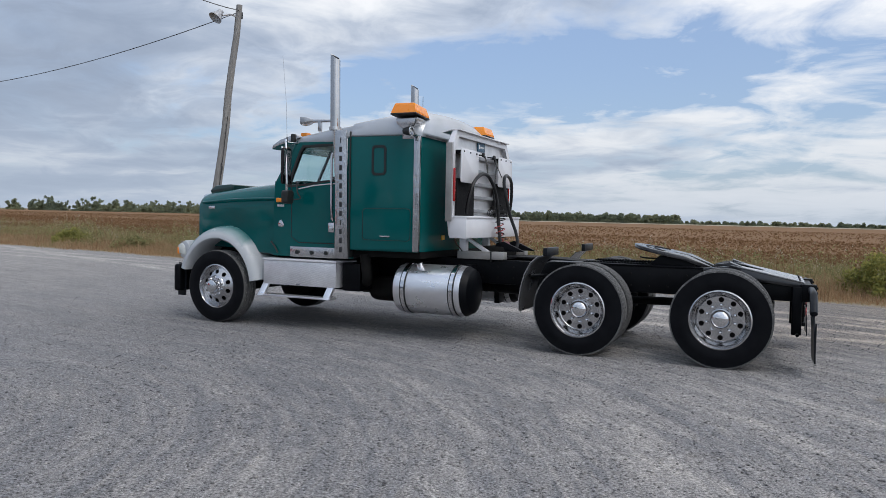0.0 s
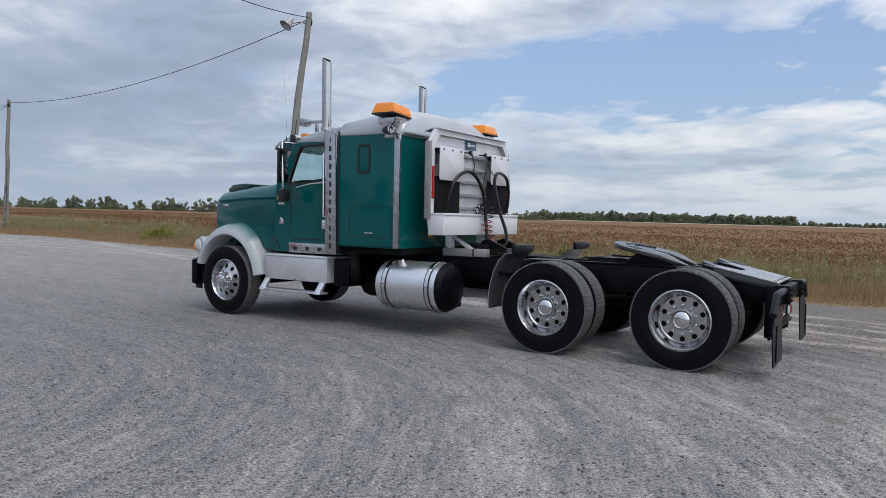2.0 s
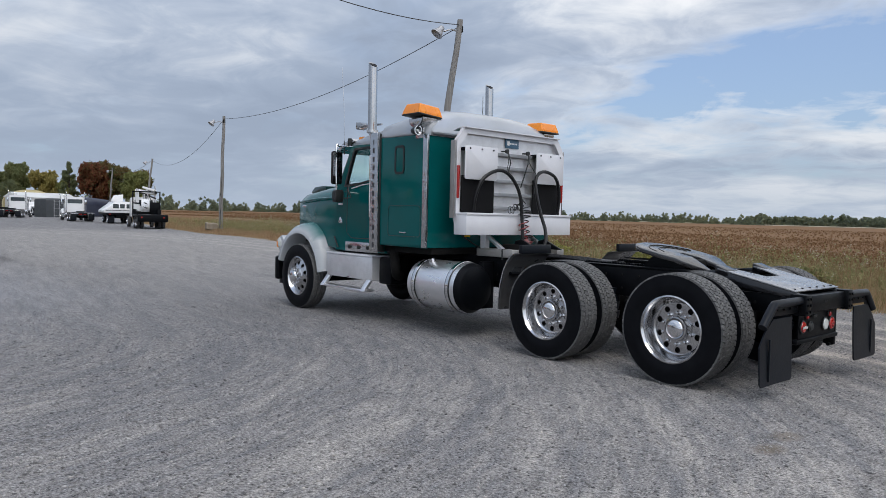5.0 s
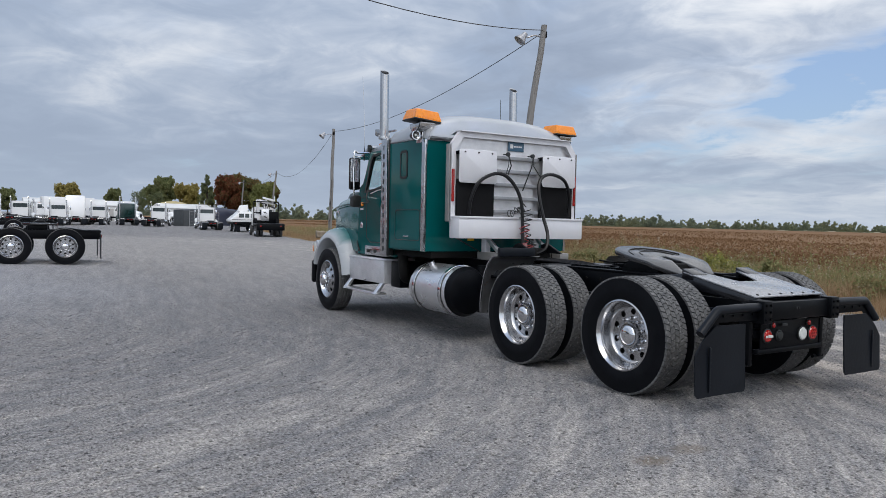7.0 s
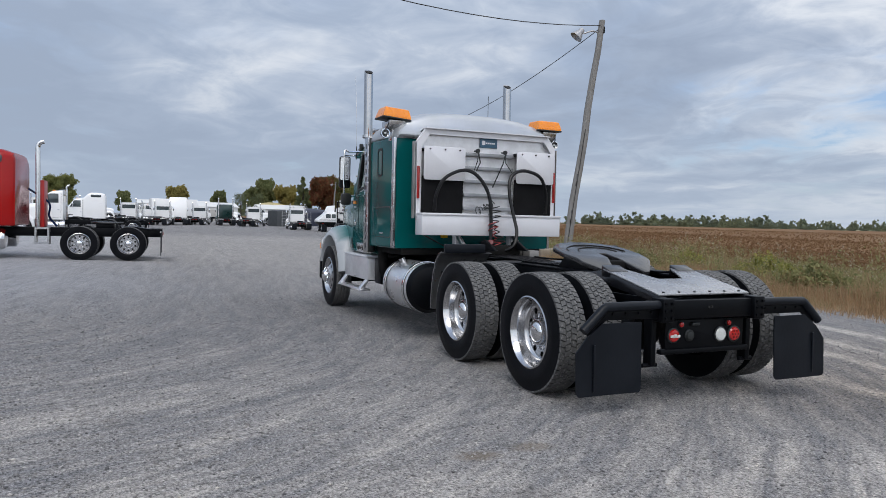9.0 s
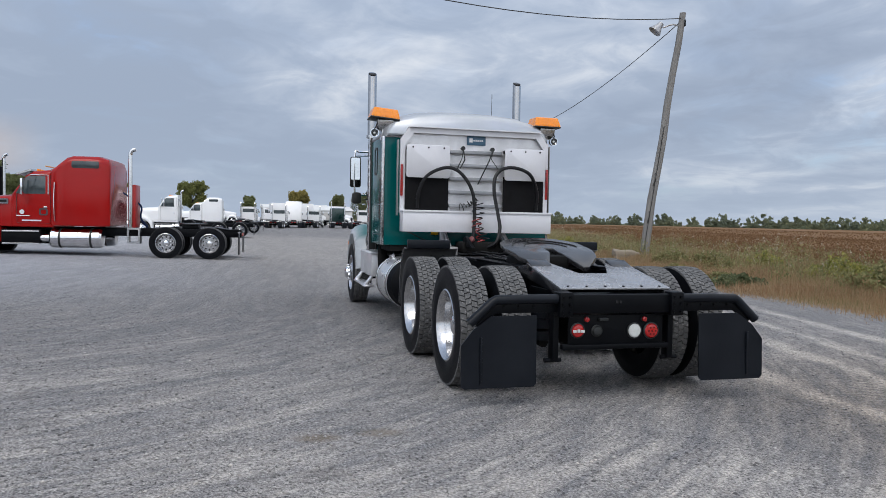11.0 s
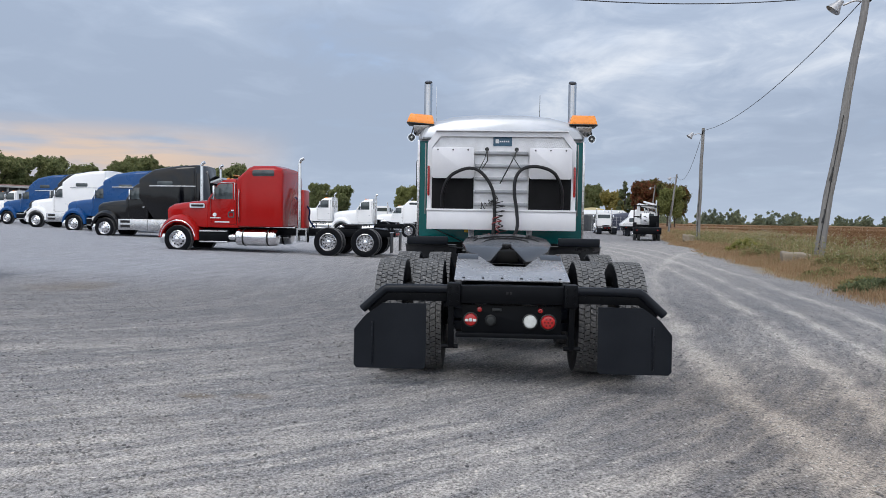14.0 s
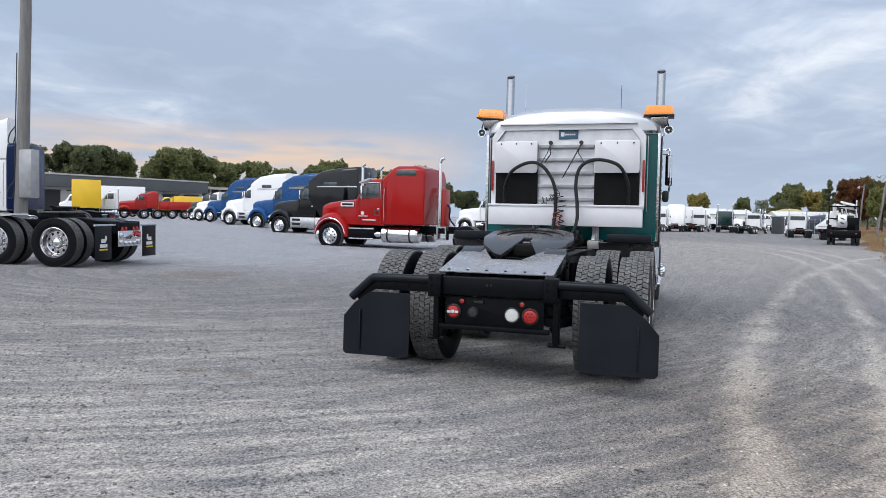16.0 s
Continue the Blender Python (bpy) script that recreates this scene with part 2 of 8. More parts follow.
def dusty_tread(m, r0, r1, dust):
    """Road dust and scuffing on the running face of a tyre, and a thinner film on its flanks."""
    n = Nodes(m.node_tree)
    b = m.node_tree.nodes["Principled BSDF"]
    old = b.inputs["Base Color"].links[0].from_socket
    co = n.add("ShaderNodeTexCoord").outputs["Object"]
    s = n.add("ShaderNodeSeparateXYZ", {0: co})
    r = n.math("SQRT", n.math("ADD", n.math("MULTIPLY", s.outputs[0], s.outputs[0]), n.math("MULTIPLY", s.outputs[2], s.outputs[2])))
    worn = n.math("DIVIDE", n.math("SUBTRACT", r, r0), r1 - r0, clamp=True)
    patch = n.math("MULTIPLY_ADD", n.noise(co, 9.0, 5.0, 0.65), 1.5, -0.05, clamp=True)
    n.put(b.inputs["Base Color"], n.mix(n.math("MULTIPLY", worn, patch), old, dust))


dusty_tread(RUBBER, 0.492, 0.504, (0.060, 0.059, 0.058))
FLAP = surf("flap_rubber", (0.0050, 0.0066, 0.0100), (0.0082, 0.0102, 0.0142), 3.0, 0.38, bump=0.10, bscale=30, wear=(0.026, 0.028, 0.032), wear_at=0.69, spec=0.18)
HOSE = surf("hose_rubber", (0.0065, 0.0065, 0.0075), rough=0.36, spec=0.3)
TREAD_DUST = surf("dusty_tread_rubber", (0.075, 0.076, 0.078), (0.130, 0.129, 0.128), 9.0, 0.8, bump=0.15, bscale=60, wear=(0.24, 0.235, 0.23), wear_at=0.56, spec=0.2)
FELT = surf("black_mesh", (0.0045, 0.0045, 0.005), (0.008, 0.008, 0.009), 9.0, 0.8, bump=0.3, bscale=160, spec=0.15)
SEAL = surf("black_rubber_seal", (0.010, 0.012, 0.012), rough=0.5)
# near-black for parts deep inside, and for painted shade of holes and recesses
DARKHOLE = surf("dark_interior", (0.012, 0.012, 0.013), rough=0.9)
CABIN = surf("grey_cabin_trim", (0.10, 0.10, 0.11), rough=0.7, bump=0.1)
AMBER = surf("amber_lens", (0.88, 0.28, 0.015), (0.82, 0.24, 0.012), 4.0, 0.28, coat=0.3)
RED_LENS = surf("red_lens", (0.44, 0.014, 0.013), (0.32, 0.010, 0.010), 12.0, 0.15, coat=0.5)
LED = surf("dark_red_lamp_dot", (0.14, 0.006, 0.006), rough=0.2)
WHITE_LENS = surf("white_lens", (0.62, 0.64, 0.62), (0.5, 0.52, 0.5), 20.0, 0.15, coat=0.5)
BLUE_PLAQUE = surf("blue_plaque", (0.05, 0.12, 0.19), rough=0.4)
WHITE_INK = surf("white_print", (0.75, 0.75, 0.75), rough=0.5)
BLACK_INK = surf("black_print", (0.03, 0.03, 0.035), rough=0.5)
RED_DULL = surf("dull_red_fitting", (0.16, 0.04, 0.04), rough=0.5)
WIRE_RED = surf("red_cable", (0.35, 0.03, 0.03), rough=0.4)
GUARD = surf("weathered_guard_sheet", (0.36, 0.35, 0.34), (0.24, 0.23, 0.22), 3.0, 0.42, metal=0.5, bump=0.06, bscale=40, wear=(0.07, 0.05, 0.04), wear_at=0.66)
DULL_SHEET = surf("dirty_dark_sheet", (0.115, 0.117, 0.122), (0.070, 0.070, 0.072), 3.0, 0.30, metal=0.4, bump=0.06, bscale=40, wear=(0.085, 0.045, 0.022), wear_at=0.62)
REFLECTOR = surf("lamp_reflector", (0.30, 0.31, 0.32), (0.12, 0.12, 0.13), 40.0, 0.12, metal=0.9)
GLASS = glass("window_glass", (0.88, 0.955, 0.95))
WOOD = surf("weathered_pole_wood", (0.235, 0.228, 0.220), (0.165, 0.158, 0.150), 2.2, 0.85, bump=0.5, bscale=22, stretch=(6, 6, 0.5), wear=(0.08, 0.07, 0.06))
CONCRETE = surf("concrete", (0.27, 0.225, 0.17), (0.19, 0.155, 0.115), 3.0, 0.9, bump=0.3, bscale=40, wear=(0.14, 0.14, 0.10))
CABLE = surf("overhead_cable", (0.02, 0.02, 0.02), rough=0.6)
LAMP_GREY = surf("lamp_grey", (0.42, 0.42, 0.43), rough=0.4, metal=0.4)
LAMP_GLASS = surf("lamp_lens", (0.75, 0.76, 0.75), rough=0.15)
P_RED = surf("red_paint", (0.34, 0.008, 0.007), (0.29, 0.007, 0.006), 0.8, 0.16, coat=0.05, spec=0.25)
P_DARKRED = surf("dark_red_paint", (0.40, 0.018, 0.015), (0.33, 0.015, 0.012), 0.8, 0.3, coat=0.1, spec=0.3)
P_BLACK = surf("black_gloss_paint", (0.002, 0.002, 0.0026), (0.003, 0.003, 0.0038), 0.8, 0.09, coat=0.0, spec=0.42)
P_BLUE = surf("blue_paint", (0.003, 0.060, 0.205), (0.003, 0.050, 0.17), 0.8, 0.28, coat=0.12, spec=0.3)
P_NAVY = surf("navy_paint", (0.003, 0.012, 0.055), (0.003, 0.010, 0.045), 0.8, 0.25, coat=0.0, spec=0.12)
P_WHITE = surf("white_paint", (0.84, 0.84, 0.84), (0.80, 0.80, 0.80), 0.8, 0.3, coat=0.3, wear=(0.58, 0.56, 0.52), wear_at=0.70)
P_GREENBLACK = surf("dark_green_paint", (0.008, 0.035, 0.032), (0.007, 0.028, 0.026), 0.8, 0.3, coat=0.4)
P_YELLOW = surf("yellow_paint", (0.80, 0.50, 0.010), (0.74, 0.45, 0.010), 0.8, 0.35, coat=0.3)
P_GREY = surf("grey_tarpaulin", (0.06, 0.065, 0.07), (0.045, 0.05, 0.055), 1.0, 0.6, bump=0.2, bscale=8)
NAVY_TARP = surf("navy_tarpaulin", (0.018, 0.022, 0.045), (0.03, 0.036, 0.06), 1.0, 0.45, bump=0.2, bscale=8)
BARK = surf("bark", (0.07, 0.055, 0.042), (0.05, 0.04, 0.03), 5.0, 0.9, bump=0.5, bscale=25)
LEAF_GREEN = leafy("green_leaves", [(0.116, 0.140, 0.064), (0.160, 0.188, 0.080), (0.208, 0.228, 0.098), (0.264, 0.260, 0.124)])
LEAF_DARK = leafy("dark_green_leaves", [(0.102, 0.123, 0.067), (0.135, 0.156, 0.080), (0.176, 0.189, 0.094)])
LEAF_YELLOW = leafy("yellow_leaves", [(0.230, 0.196, 0.068), (0.323, 0.264, 0.085), (0.391, 0.323, 0.111), (0.246, 0.230, 0.076)])
LEAF_RED = leafy("russet_leaves", [(0.086, 0.083, 0.036), (0.144, 0.076, 0.036), (0.202, 0.052, 0.035), (0.216, 0.108, 0.043)], 0.75, 1.6, 0.25)
LEAF_MIX = leafy("turning_leaves", [(0.080, 0.100, 0.044), (0.120, 0.132, 0.050), (0.160, 0.132, 0.048), (0.192, 0.084, 0.042)], 0.75, 1.8, 0.22)
LEAF_OLIVE = leafy("olive_leaves", [(0.119, 0.140, 0.051), (0.187, 0.200, 0.072), (0.255, 0.251, 0.089), (0.204, 0.225, 0.081)])
# distance haze is mixed into these leaf colours: paler and bluer than near leaves
LEAF_HAZED = leafy("hazed_far_leaves", [(0.165, 0.200, 0.155), (0.200, 0.235, 0.165), (0.235, 0.260, 0.165), (0.300, 0.300, 0.165)], 0.75, 1.8, 0.03)
GRASS = leafy("rough_verge_grass", [(0.145, 0.155, 0.062), (0.215, 0.205, 0.090), (0.31, 0.265, 0.135), (0.39, 0.315, 0.180), (0.29, 0.200, 0.112), (0.22, 0.130, 0.070)], 0.75, 2.6, 0.45)
EDGE_GRASS = leafy("seeded_edge_grass", [(0.22, 0.195, 0.085), (0.34, 0.235, 0.132), (0.43, 0.315, 0.195), (0.37, 0.225, 0.128), (0.25, 0.165, 0.090)], 0.75, 2.2, 0.5)
CROP = leafy("ripe_bean_plants", [(0.150, 0.082, 0.040), (0.168, 0.093, 0.046), (0.186, 0.106, 0.052), (0.208, 0.126, 0.063)])
WEED = leafy("verge_weed_leaves", [(0.155, 0.170, 0.070), (0.225, 0.225, 0.098), (0.31, 0.285, 0.135), (0.27, 0.18, 0.092)], 0.75, 1.6, 0.5)
SEEDS = leafy("pale_seed_heads", [(0.30, 0.24, 0.15), (0.42, 0.36, 0.26), (0.52, 0.48, 0.40)])

# ---------------------------------------------------------------- mesh helpers
def part(name, bm, material, parent, label="", sharp=35.0):
    """Links a bmesh as ONE mesh object under a thing or under a part."""
    me = bpy.data.meshes.new(name)
    bm.to_mesh(me)
    bm.free()
    return part_mesh(name, me, material, parent, label, sharp)


def part_mesh(name, me, material, parent, label="", sharp=35.0):
    if material is not None and not me.materials:
        me.materials.append(material)
        me.polygons.foreach_set("use_smooth", [True] * len(me.polygons))
        me.set_sharp_from_angle(angle=radians(sharp))
    ob = new(name, me)
    ob.parent = parent
    if label:
        ob["label"] = label
    return ob


def thing(name, m, label, category, group="", kind=""):
    ob = new(name)
    ob.empty_display_size = 0.3
    ob.matrix_basis = m
    return tagged(ob, label, category, group, kind)


def lone(name, bm, material, label, category, group="", kind="", m=None, sharp=35.0):
    ob = part(name, bm, material, None, "", sharp)
    if m is not None:
        ob.matrix_basis = m
    return tagged(ob, label, category, group, kind)


def raw(name, verts, faces, material):
    """A big mesh from arrays: verts (n, 3), faces (m, 3 or 4)."""
    me = bpy.data.meshes.new(name)
    verts, faces = np.asarray(verts, np.float32), np.asarray(faces, np.int32)
    k = faces.shape[1]
    me.vertices.add(len(verts))
    me.vertices.foreach_set("co", verts.ravel())
    me.loops.add(faces.size)
    me.loops.foreach_set("vertex_index", faces.ravel())
    me.polygons.add(len(faces))
    me.polygons.foreach_set("loop_start", np.arange(0, faces.size, k, dtype=np.int32))
    me.update(calc_edges=True)
    if material is not None:
        me.materials.append(material)
    return me


def box(bm, lo, hi, bevel=0.0, m=None, seg=2):
    """A box from corner to corner, with rounded edges."""
    lo, hi = Vector(lo), Vector(hi)
    g = bmesh.ops.create_cube(bm, size=1.0, matrix=Matrix.Translation((lo + hi) / 2) @ Matrix.Diagonal((*(hi - lo), 1)))
    vs = g["verts"]
    if m is not None:
        bmesh.ops.transform(bm, matrix=m, verts=vs)
    if bevel:
        bmesh.ops.bevel(bm, geom=list({e for v in vs for e in v.link_edges}), offset=bevel, segments=seg, profile=0.5, affect="EDGES", clamp_overlap=True)
    return bm


def rod(bm, a, b, r, r2=None, seg=12):
    """A straight round bar, capped."""
    a, b = Vector(a), Vector(b)
    q = (b - a).to_track_quat("Z", "Y").to_matrix().to_4x4()
    bmesh.ops.create_cone(bm, cap_ends=True, segments=seg, radius1=r, radius2=r if r2 is None else r2, depth=(b - a).length, matrix=Matrix.Translation((a + b) / 2) @ q)
    return bm


def smooth_path(pts, steps=8):
    """Catmull-Rom through the points."""
    p = [Vector(v) for v in pts]
    p = [p[0] * 2 - p[1], *p, p[-1] * 2 - p[-2]]
    out = []
    for i in range(1, len(p) - 2):
        for s in range(steps):
            t = s / steps
            a, b, c, d = p[i - 1], p[i], p[i + 1], p[i + 2]
            out.append(0.5 * (2 * b + (c - a) * t + (2 * a - 5 * b + 4 * c - d) * t * t + (3 * b - a - 3 * c + d) * t ** 3))
    return out + [p[-2]]


def tube(bm, pts, r, seg=8):
    """A bent round bar along the points."""
    rings = []
    n = len(pts)
    for i, p in enumerate(pts):
        d = (Vector(pts[min(i + 1, n - 1)]) - Vector(pts[max(i - 1, 0)])).normalized()
        q = d.to_track_quat("Z", "Y") if abs(d.z) < 0.999 else Euler((0, 0, 0)).to_quaternion()
        if rings and i:
            side = prev - d * prev.dot(d)
            side.normalize()
        else:
            side = q @ Vector((1, 0, 0))
        prev = side
        other = d.cross(side)
        rings.append([bm.verts.new(Vector(p) + r * (math.cos(2 * math.pi * k / seg) * side + math.sin(2 * math.pi * k / seg) * other)) for k in range(seg)])
    for a, b in zip(rings, rings[1:]):
        for k in range(seg):
            bm.faces.new((a[k], a[(k + 1) % seg], b[(k + 1) % seg], b[k]))
    bm.faces.new(rings[0][::-1])
    bm.faces.new(rings[-1])
    return bm


def prism(bm, pts, axis, a, b, bevel=0.0):
    """A flat outline pushed through from a to b along an axis. Points are the other two coordinates, in xyz order."""
    def at(p, w_):
        return {"x": (w_, p[0], p[1]), "y": (p[0], w_, p[1]), "z": (p[0], p[1], w_)}[axis]
    lo = [bm.verts.new(at(p, a)) for p in pts]
    hi = [bm.verts.new(at(p, b)) for p in pts]
    k = len(pts)
    fs = [bm.faces.new(lo[::-1]), bm.faces.new(hi)]
    for i in range(k):
        fs.append(bm.faces.new((lo[i], lo[(i + 1) % k], hi[(i + 1) % k], hi[i])))
    bmesh.ops.recalc_face_normals(bm, faces=fs)
    if bevel:
        bmesh.ops.bevel(bm, geom=list({e for f in fs for e in f.edges}), offset=bevel, segments=2, profile=0.5, affect="EDGES", clamp_overlap=True)
    return bm


def frame_prism(bm, outer, inner, axis, a, b):
    """A plate with a hole: both outlines have the same number of points."""
    def at(p, w_):
        return {"x": (w_, p[0], p[1]), "y": (p[0], w_, p[1]), "z": (p[0], p[1], w_)}[axis]
    r = [[bm.verts.new(at(p, w_)) for p in o] for o, w_ in ((outer, a), (inner, a), (inner, b), (outer, b))]
    k = len(outer)
    fs = []
    for u in range(4):
        p, q = r[u], r[(u + 1) % 4]
        for i in range(k):
            fs.append(bm.faces.new((p[i], p[(i + 1) % k], q[(i + 1) % k], q[i])))
    bmesh.ops.recalc_face_normals(bm, faces=fs)
    return bm


def rrect(x0, x1, z0, z1, r, n=4):
    """A rectangle with round corners."""
    out = []
    for cx, cz, a0 in ((x1 - r, z1 - r, 0), (x0 + r, z1 - r, 90), (x0 + r, z0 + r, 180), (x1 - r, z0 + r, 270)):
        for i in range(n + 1):
            a = radians(a0 + 90 * i / n)
            out.append((cx + r * math.cos(a), cz + r * math.sin(a)))
    return out


def loft(bm, rings, cap=True):
    """Skin over rings of points."""
    vs = [[bm.verts.new(p) for p in r] for r in rings]
    fs = []
    k = len(vs[0])
    for a, b in zip(vs, vs[1:]):
        for i in range(k):
            fs.append(bm.faces.new((a[i], a[(i + 1) % k], b[(i + 1) % k], b[i])))
    if cap:
        fs += [bm.faces.new(vs[0][::-1]), bm.faces.new(vs[-1])]
    bmesh.ops.recalc_face_normals(bm, faces=fs)
    return bm


def ring_at(x, hw, z0, z1, rt, rb=0.03, crown=0.0, n=5):
    """A cross-section of a vehicle's body at x: half width, bottom, top, radius of the upper and lower corners, crown of the top."""
    out = []
    for cy, cz, r, a0 in ((hw - rt, z1 - rt, rt, 0), (-hw + rt, z1 - rt, rt, 90), (-hw + rb, z0 + rb, rb, 180), (hw - rb, z0 + rb, rb, 270)):
        for i in range(n + 1):
            a = radians(a0 + 90 * i / n)
            y, z = cy + r * math.cos(a), cz + r * math.sin(a)
            if crown and a0 < 180:
                z -= crown * (abs(y) / hw) ** 3.2
            out.append((x, y, z))
        if a0 == 0:
            for i in range(1, 6):
                y = (hw - rt) * (1 - i / 3)
                out.append((x, y, z1 - (crown * (abs(y) / hw) ** 3.2 if crown else 0)))
    return out


def lathe(bm, profile, seg=32, m=None):
    """Turns (radius, along) points round the y axis."""
    rings = []
    for r, h in profile:
        ring = [bm.verts.new((r * math.cos(2 * math.pi * k / seg), h, r * math.sin(2 * math.pi * k / seg))) for k in range(seg)]
        rings.append(ring)
    fs = []
    for a, b in zip(rings, rings[1:]):
        for k in range(seg):
            fs.append(bm.faces.new((a[k], a[(k + 1) % seg], b[(k + 1) % seg], b[k])))
    for ring, pr in ((rings[0], profile[0]), (rings[-1], profile[-1])):
        if pr[0] < 0.02:
            fs.append(bm.faces.new(ring))
    bmesh.ops.recalc_face_normals(bm, faces=fs)
    if m is not None:
        bmesh.ops.transform(bm, matrix=m, verts=[v for r in rings for v in r])
    return bm


def B():
    return bmesh.new()

# ---------------------------------------------------------------- ground
def edge_y(x):
    """Where the gravel yard ends and the verge begins."""
    return 15.75 - 0.095 * x + 0.12 * np.maximum(0.0, -x - 14) + 0.35 * np.sin(x * 0.31) + 0.15 * np.sin(x * 1.13)


def ground_z(x, y):
    """The yard rises very gently towards the parked row and dips under the truck; numbers or arrays."""
    slope = np.clip(0.019 * (6.9 - y), -0.05, 0.40) + 0.008 * np.clip(x, -8.0, 3.0) * np.clip((x + 40.0) / 15.0, 0.0, 1.0)
    dip = np.clip((-25.0 - x) / 33.0, 0.0, 1.0) * (1.0 - 0.6 * np.clip((-75.0 - x) / 20.0, 0.0, 1.0)) * np.clip((y - 2.0) / 12.0, 0.0, 1.0) * np.clip((edge_y(x) + 9.0 - y) / 5.0, 0.0, 1.0)
    return slope * np.clip((14.5 - y) / 3.5, 0.0, 1.0) - 0.40 * dip


def axis_steps(lo, fine_lo, fine_hi, hi, step):
    a = list(np.arange(fine_lo, fine_hi + 1e-6, step))
    g, v = step, fine_lo
    while v > lo:
        g *= 1.35
        v = max(v - g, lo)
        a.insert(0, v)
    g, v = step, fine_hi
    while v < hi:
        g *= 1.35
        v = min(v + g, hi)
        a.append(v)
    return np.array(a)


def sheet(xs, ys, zf):
    verts = [(x, y, zf(x, y)) for y in ys for x in xs]
    nx = len(xs)
    faces = [(j * nx + i, j * nx + i + 1, (j + 1) * nx + i + 1, (j + 1) * nx + i) for j in range(len(ys) - 1) for i in range(nx - 1)]
    return verts, faces


def worn_dust(n):
    """How pale and dusty the yard is at a place (0 loose grey gravel, 1 pale dust), with the fields it is made of."""
    co = n.add("ShaderNodeTexCoord").outputs["Object"]
    s = n.add("ShaderNodeSeparateXYZ", {0: co})
    X, Y = s.outputs[0], s.outputs[1]
    warp = n.noise(co, 0.35, 3.0)
    low, broadn = n.noise(co, 0.16, 4.0, 0.6, 0.5), n.noise(co, 1.1, 5.0, 0.62)
    wob = n.math("MULTIPLY", n.math("SUBTRACT", warp, 0.5), 0.5)
    # lanes swing round from the yard to run along the verge: their distance from the middle of the turn
    dx = n.math("MAXIMUM", n.math("ADD", X, 6.5), 0.0)
    run = n.math("MAXIMUM", n.math("MULTIPLY_ADD", X, -1.0, -6.5), 0.0)
    dy = n.math("MULTIPLY_ADD", run, -0.17, n.math("SUBTRACT", Y, 1.3))
    d = n.math("SQRT", n.math("ADD", n.math("MULTIPLY", dx, dx), n.math("MULTIPLY", dy, dy)))
    d = n.math("MULTIPLY_ADD", n.math("SUBTRACT", low, 0.5), 0.7, d)
    along = n.math("MULTIPLY", n.math("SUBTRACT", X, Y), 0.10)
    lane_v = n.add("ShaderNodeCombineXYZ", {0: d, 1: along, 2: 0.0}).outputs[0]
    lane_a = n.noise(lane_v, 1.5, 4.0, 0.62)
    lane_b = n.noise(lane_v, 5.0, 4.0, 0.60)
    lane_c = n.noise(lane_v, 15.0, 3.0, 0.60)
    clump = n.noise(co, 7.0, 5.0, 0.7)
    cross = n.noise(n.mapped(co, (0.9, 0.13, 1.0), (0, 0, radians(8))), 1.1, 4.0, 0.6, 0.4)
    # single fresh tracks of pale dust along the verge: y0 + a x + b x x
    fresh = None
    for y0, ka, kb, wd in ((11.15, -0.13, 0.006, 0.26), (12.12, -0.24, -0.0043, 0.22), (12.85, -0.22, -0.003, 0.20), (13.75, -0.20, -0.002, 0.22)):
        yy = n.math("MULTIPLY_ADD", n.math("MULTIPLY_ADD", X, kb, ka), X, y0)
        k = n.math("ABSOLUTE", n.math("ADD", n.math("SUBTRACT", Y, yy), wob))
        k = n.math("SUBTRACT", 1.0, n.math("DIVIDE", k, wd), clamp=True)
        fresh = k if fresh is None else n.math("MAXIMUM", fresh, k)
    fresh = n.math("MULTIPLY", fresh, n.math("MULTIPLY", n.ramp(X, [(0.0, 1.0), (1.0, 1.0)]), n.math("SUBTRACT", 1.0, n.math("MULTIPLY", n.math("ADD", X, -2.0), 0.4), clamp=True)))
    # two tracks with the print of a tyre's tread, across them
    prints = None
    for nx, ny, c, wd in ((0.66, 0.75, 9.15, 0.13), (0.66, 0.75, 9.50, 0.13), (0.46, 0.89, 10.05, 0.13), (0.46, 0.89, 10.36, 0.12), (0.66, 0.75, 10.75, 0.14), (0.66, 0.75, 11.10, 0.12), (0.84, 0.55, 2.15, 0.20), (0.77, 0.64, 3.81, 0.15), (0.68, 0.73, 5.20, 0.20), (0.92, 0.39, 1.36, 0.16)):
        q = n.math("ADD", n.math("MULTIPLY_ADD", X, nx, n.math("MULTIPLY", Y, ny)), n.math("MULTIPLY", wob, 0.4))
        k = n.math("SUBTRACT", 1.0, n.math("DIVIDE", n.math("ABSOLUTE", n.math("SUBTRACT", q, c)), wd), clamp=True)
        u = n.math("MULTIPLY_ADD", X, -ny, n.math("MULTIPLY", Y, nx))
        k = n.math("MULTIPLY", n.math("MULTIPLY", n.math("POWER", k, 0.4), n.math("SUBTRACT", 1.0, n.math("MULTIPLY", n.math("ABSOLUTE", n.math("SUBTRACT", u, 7.2 if c > 8 else 3.9)), 0.55), clamp=True)), n.math("MULTIPLY_ADD", n.math("SINE", n.math("MULTIPLY", u, 52.0)), 0.40 if c > 8 else 0.10, 0.60 if c > 8 else 0.40))
        prints = k if prints is None else n.math("MAXIMUM", prints, k)
    marks = n.math("MULTIPLY", n.math("MAXIMUM", fresh, n.math("MULTIPLY", prints, 0.70)), n.math("MULTIPLY_ADD", n.math("SUBTRACT", broadn, 0.26), 2.4, 0.1, clamp=True))
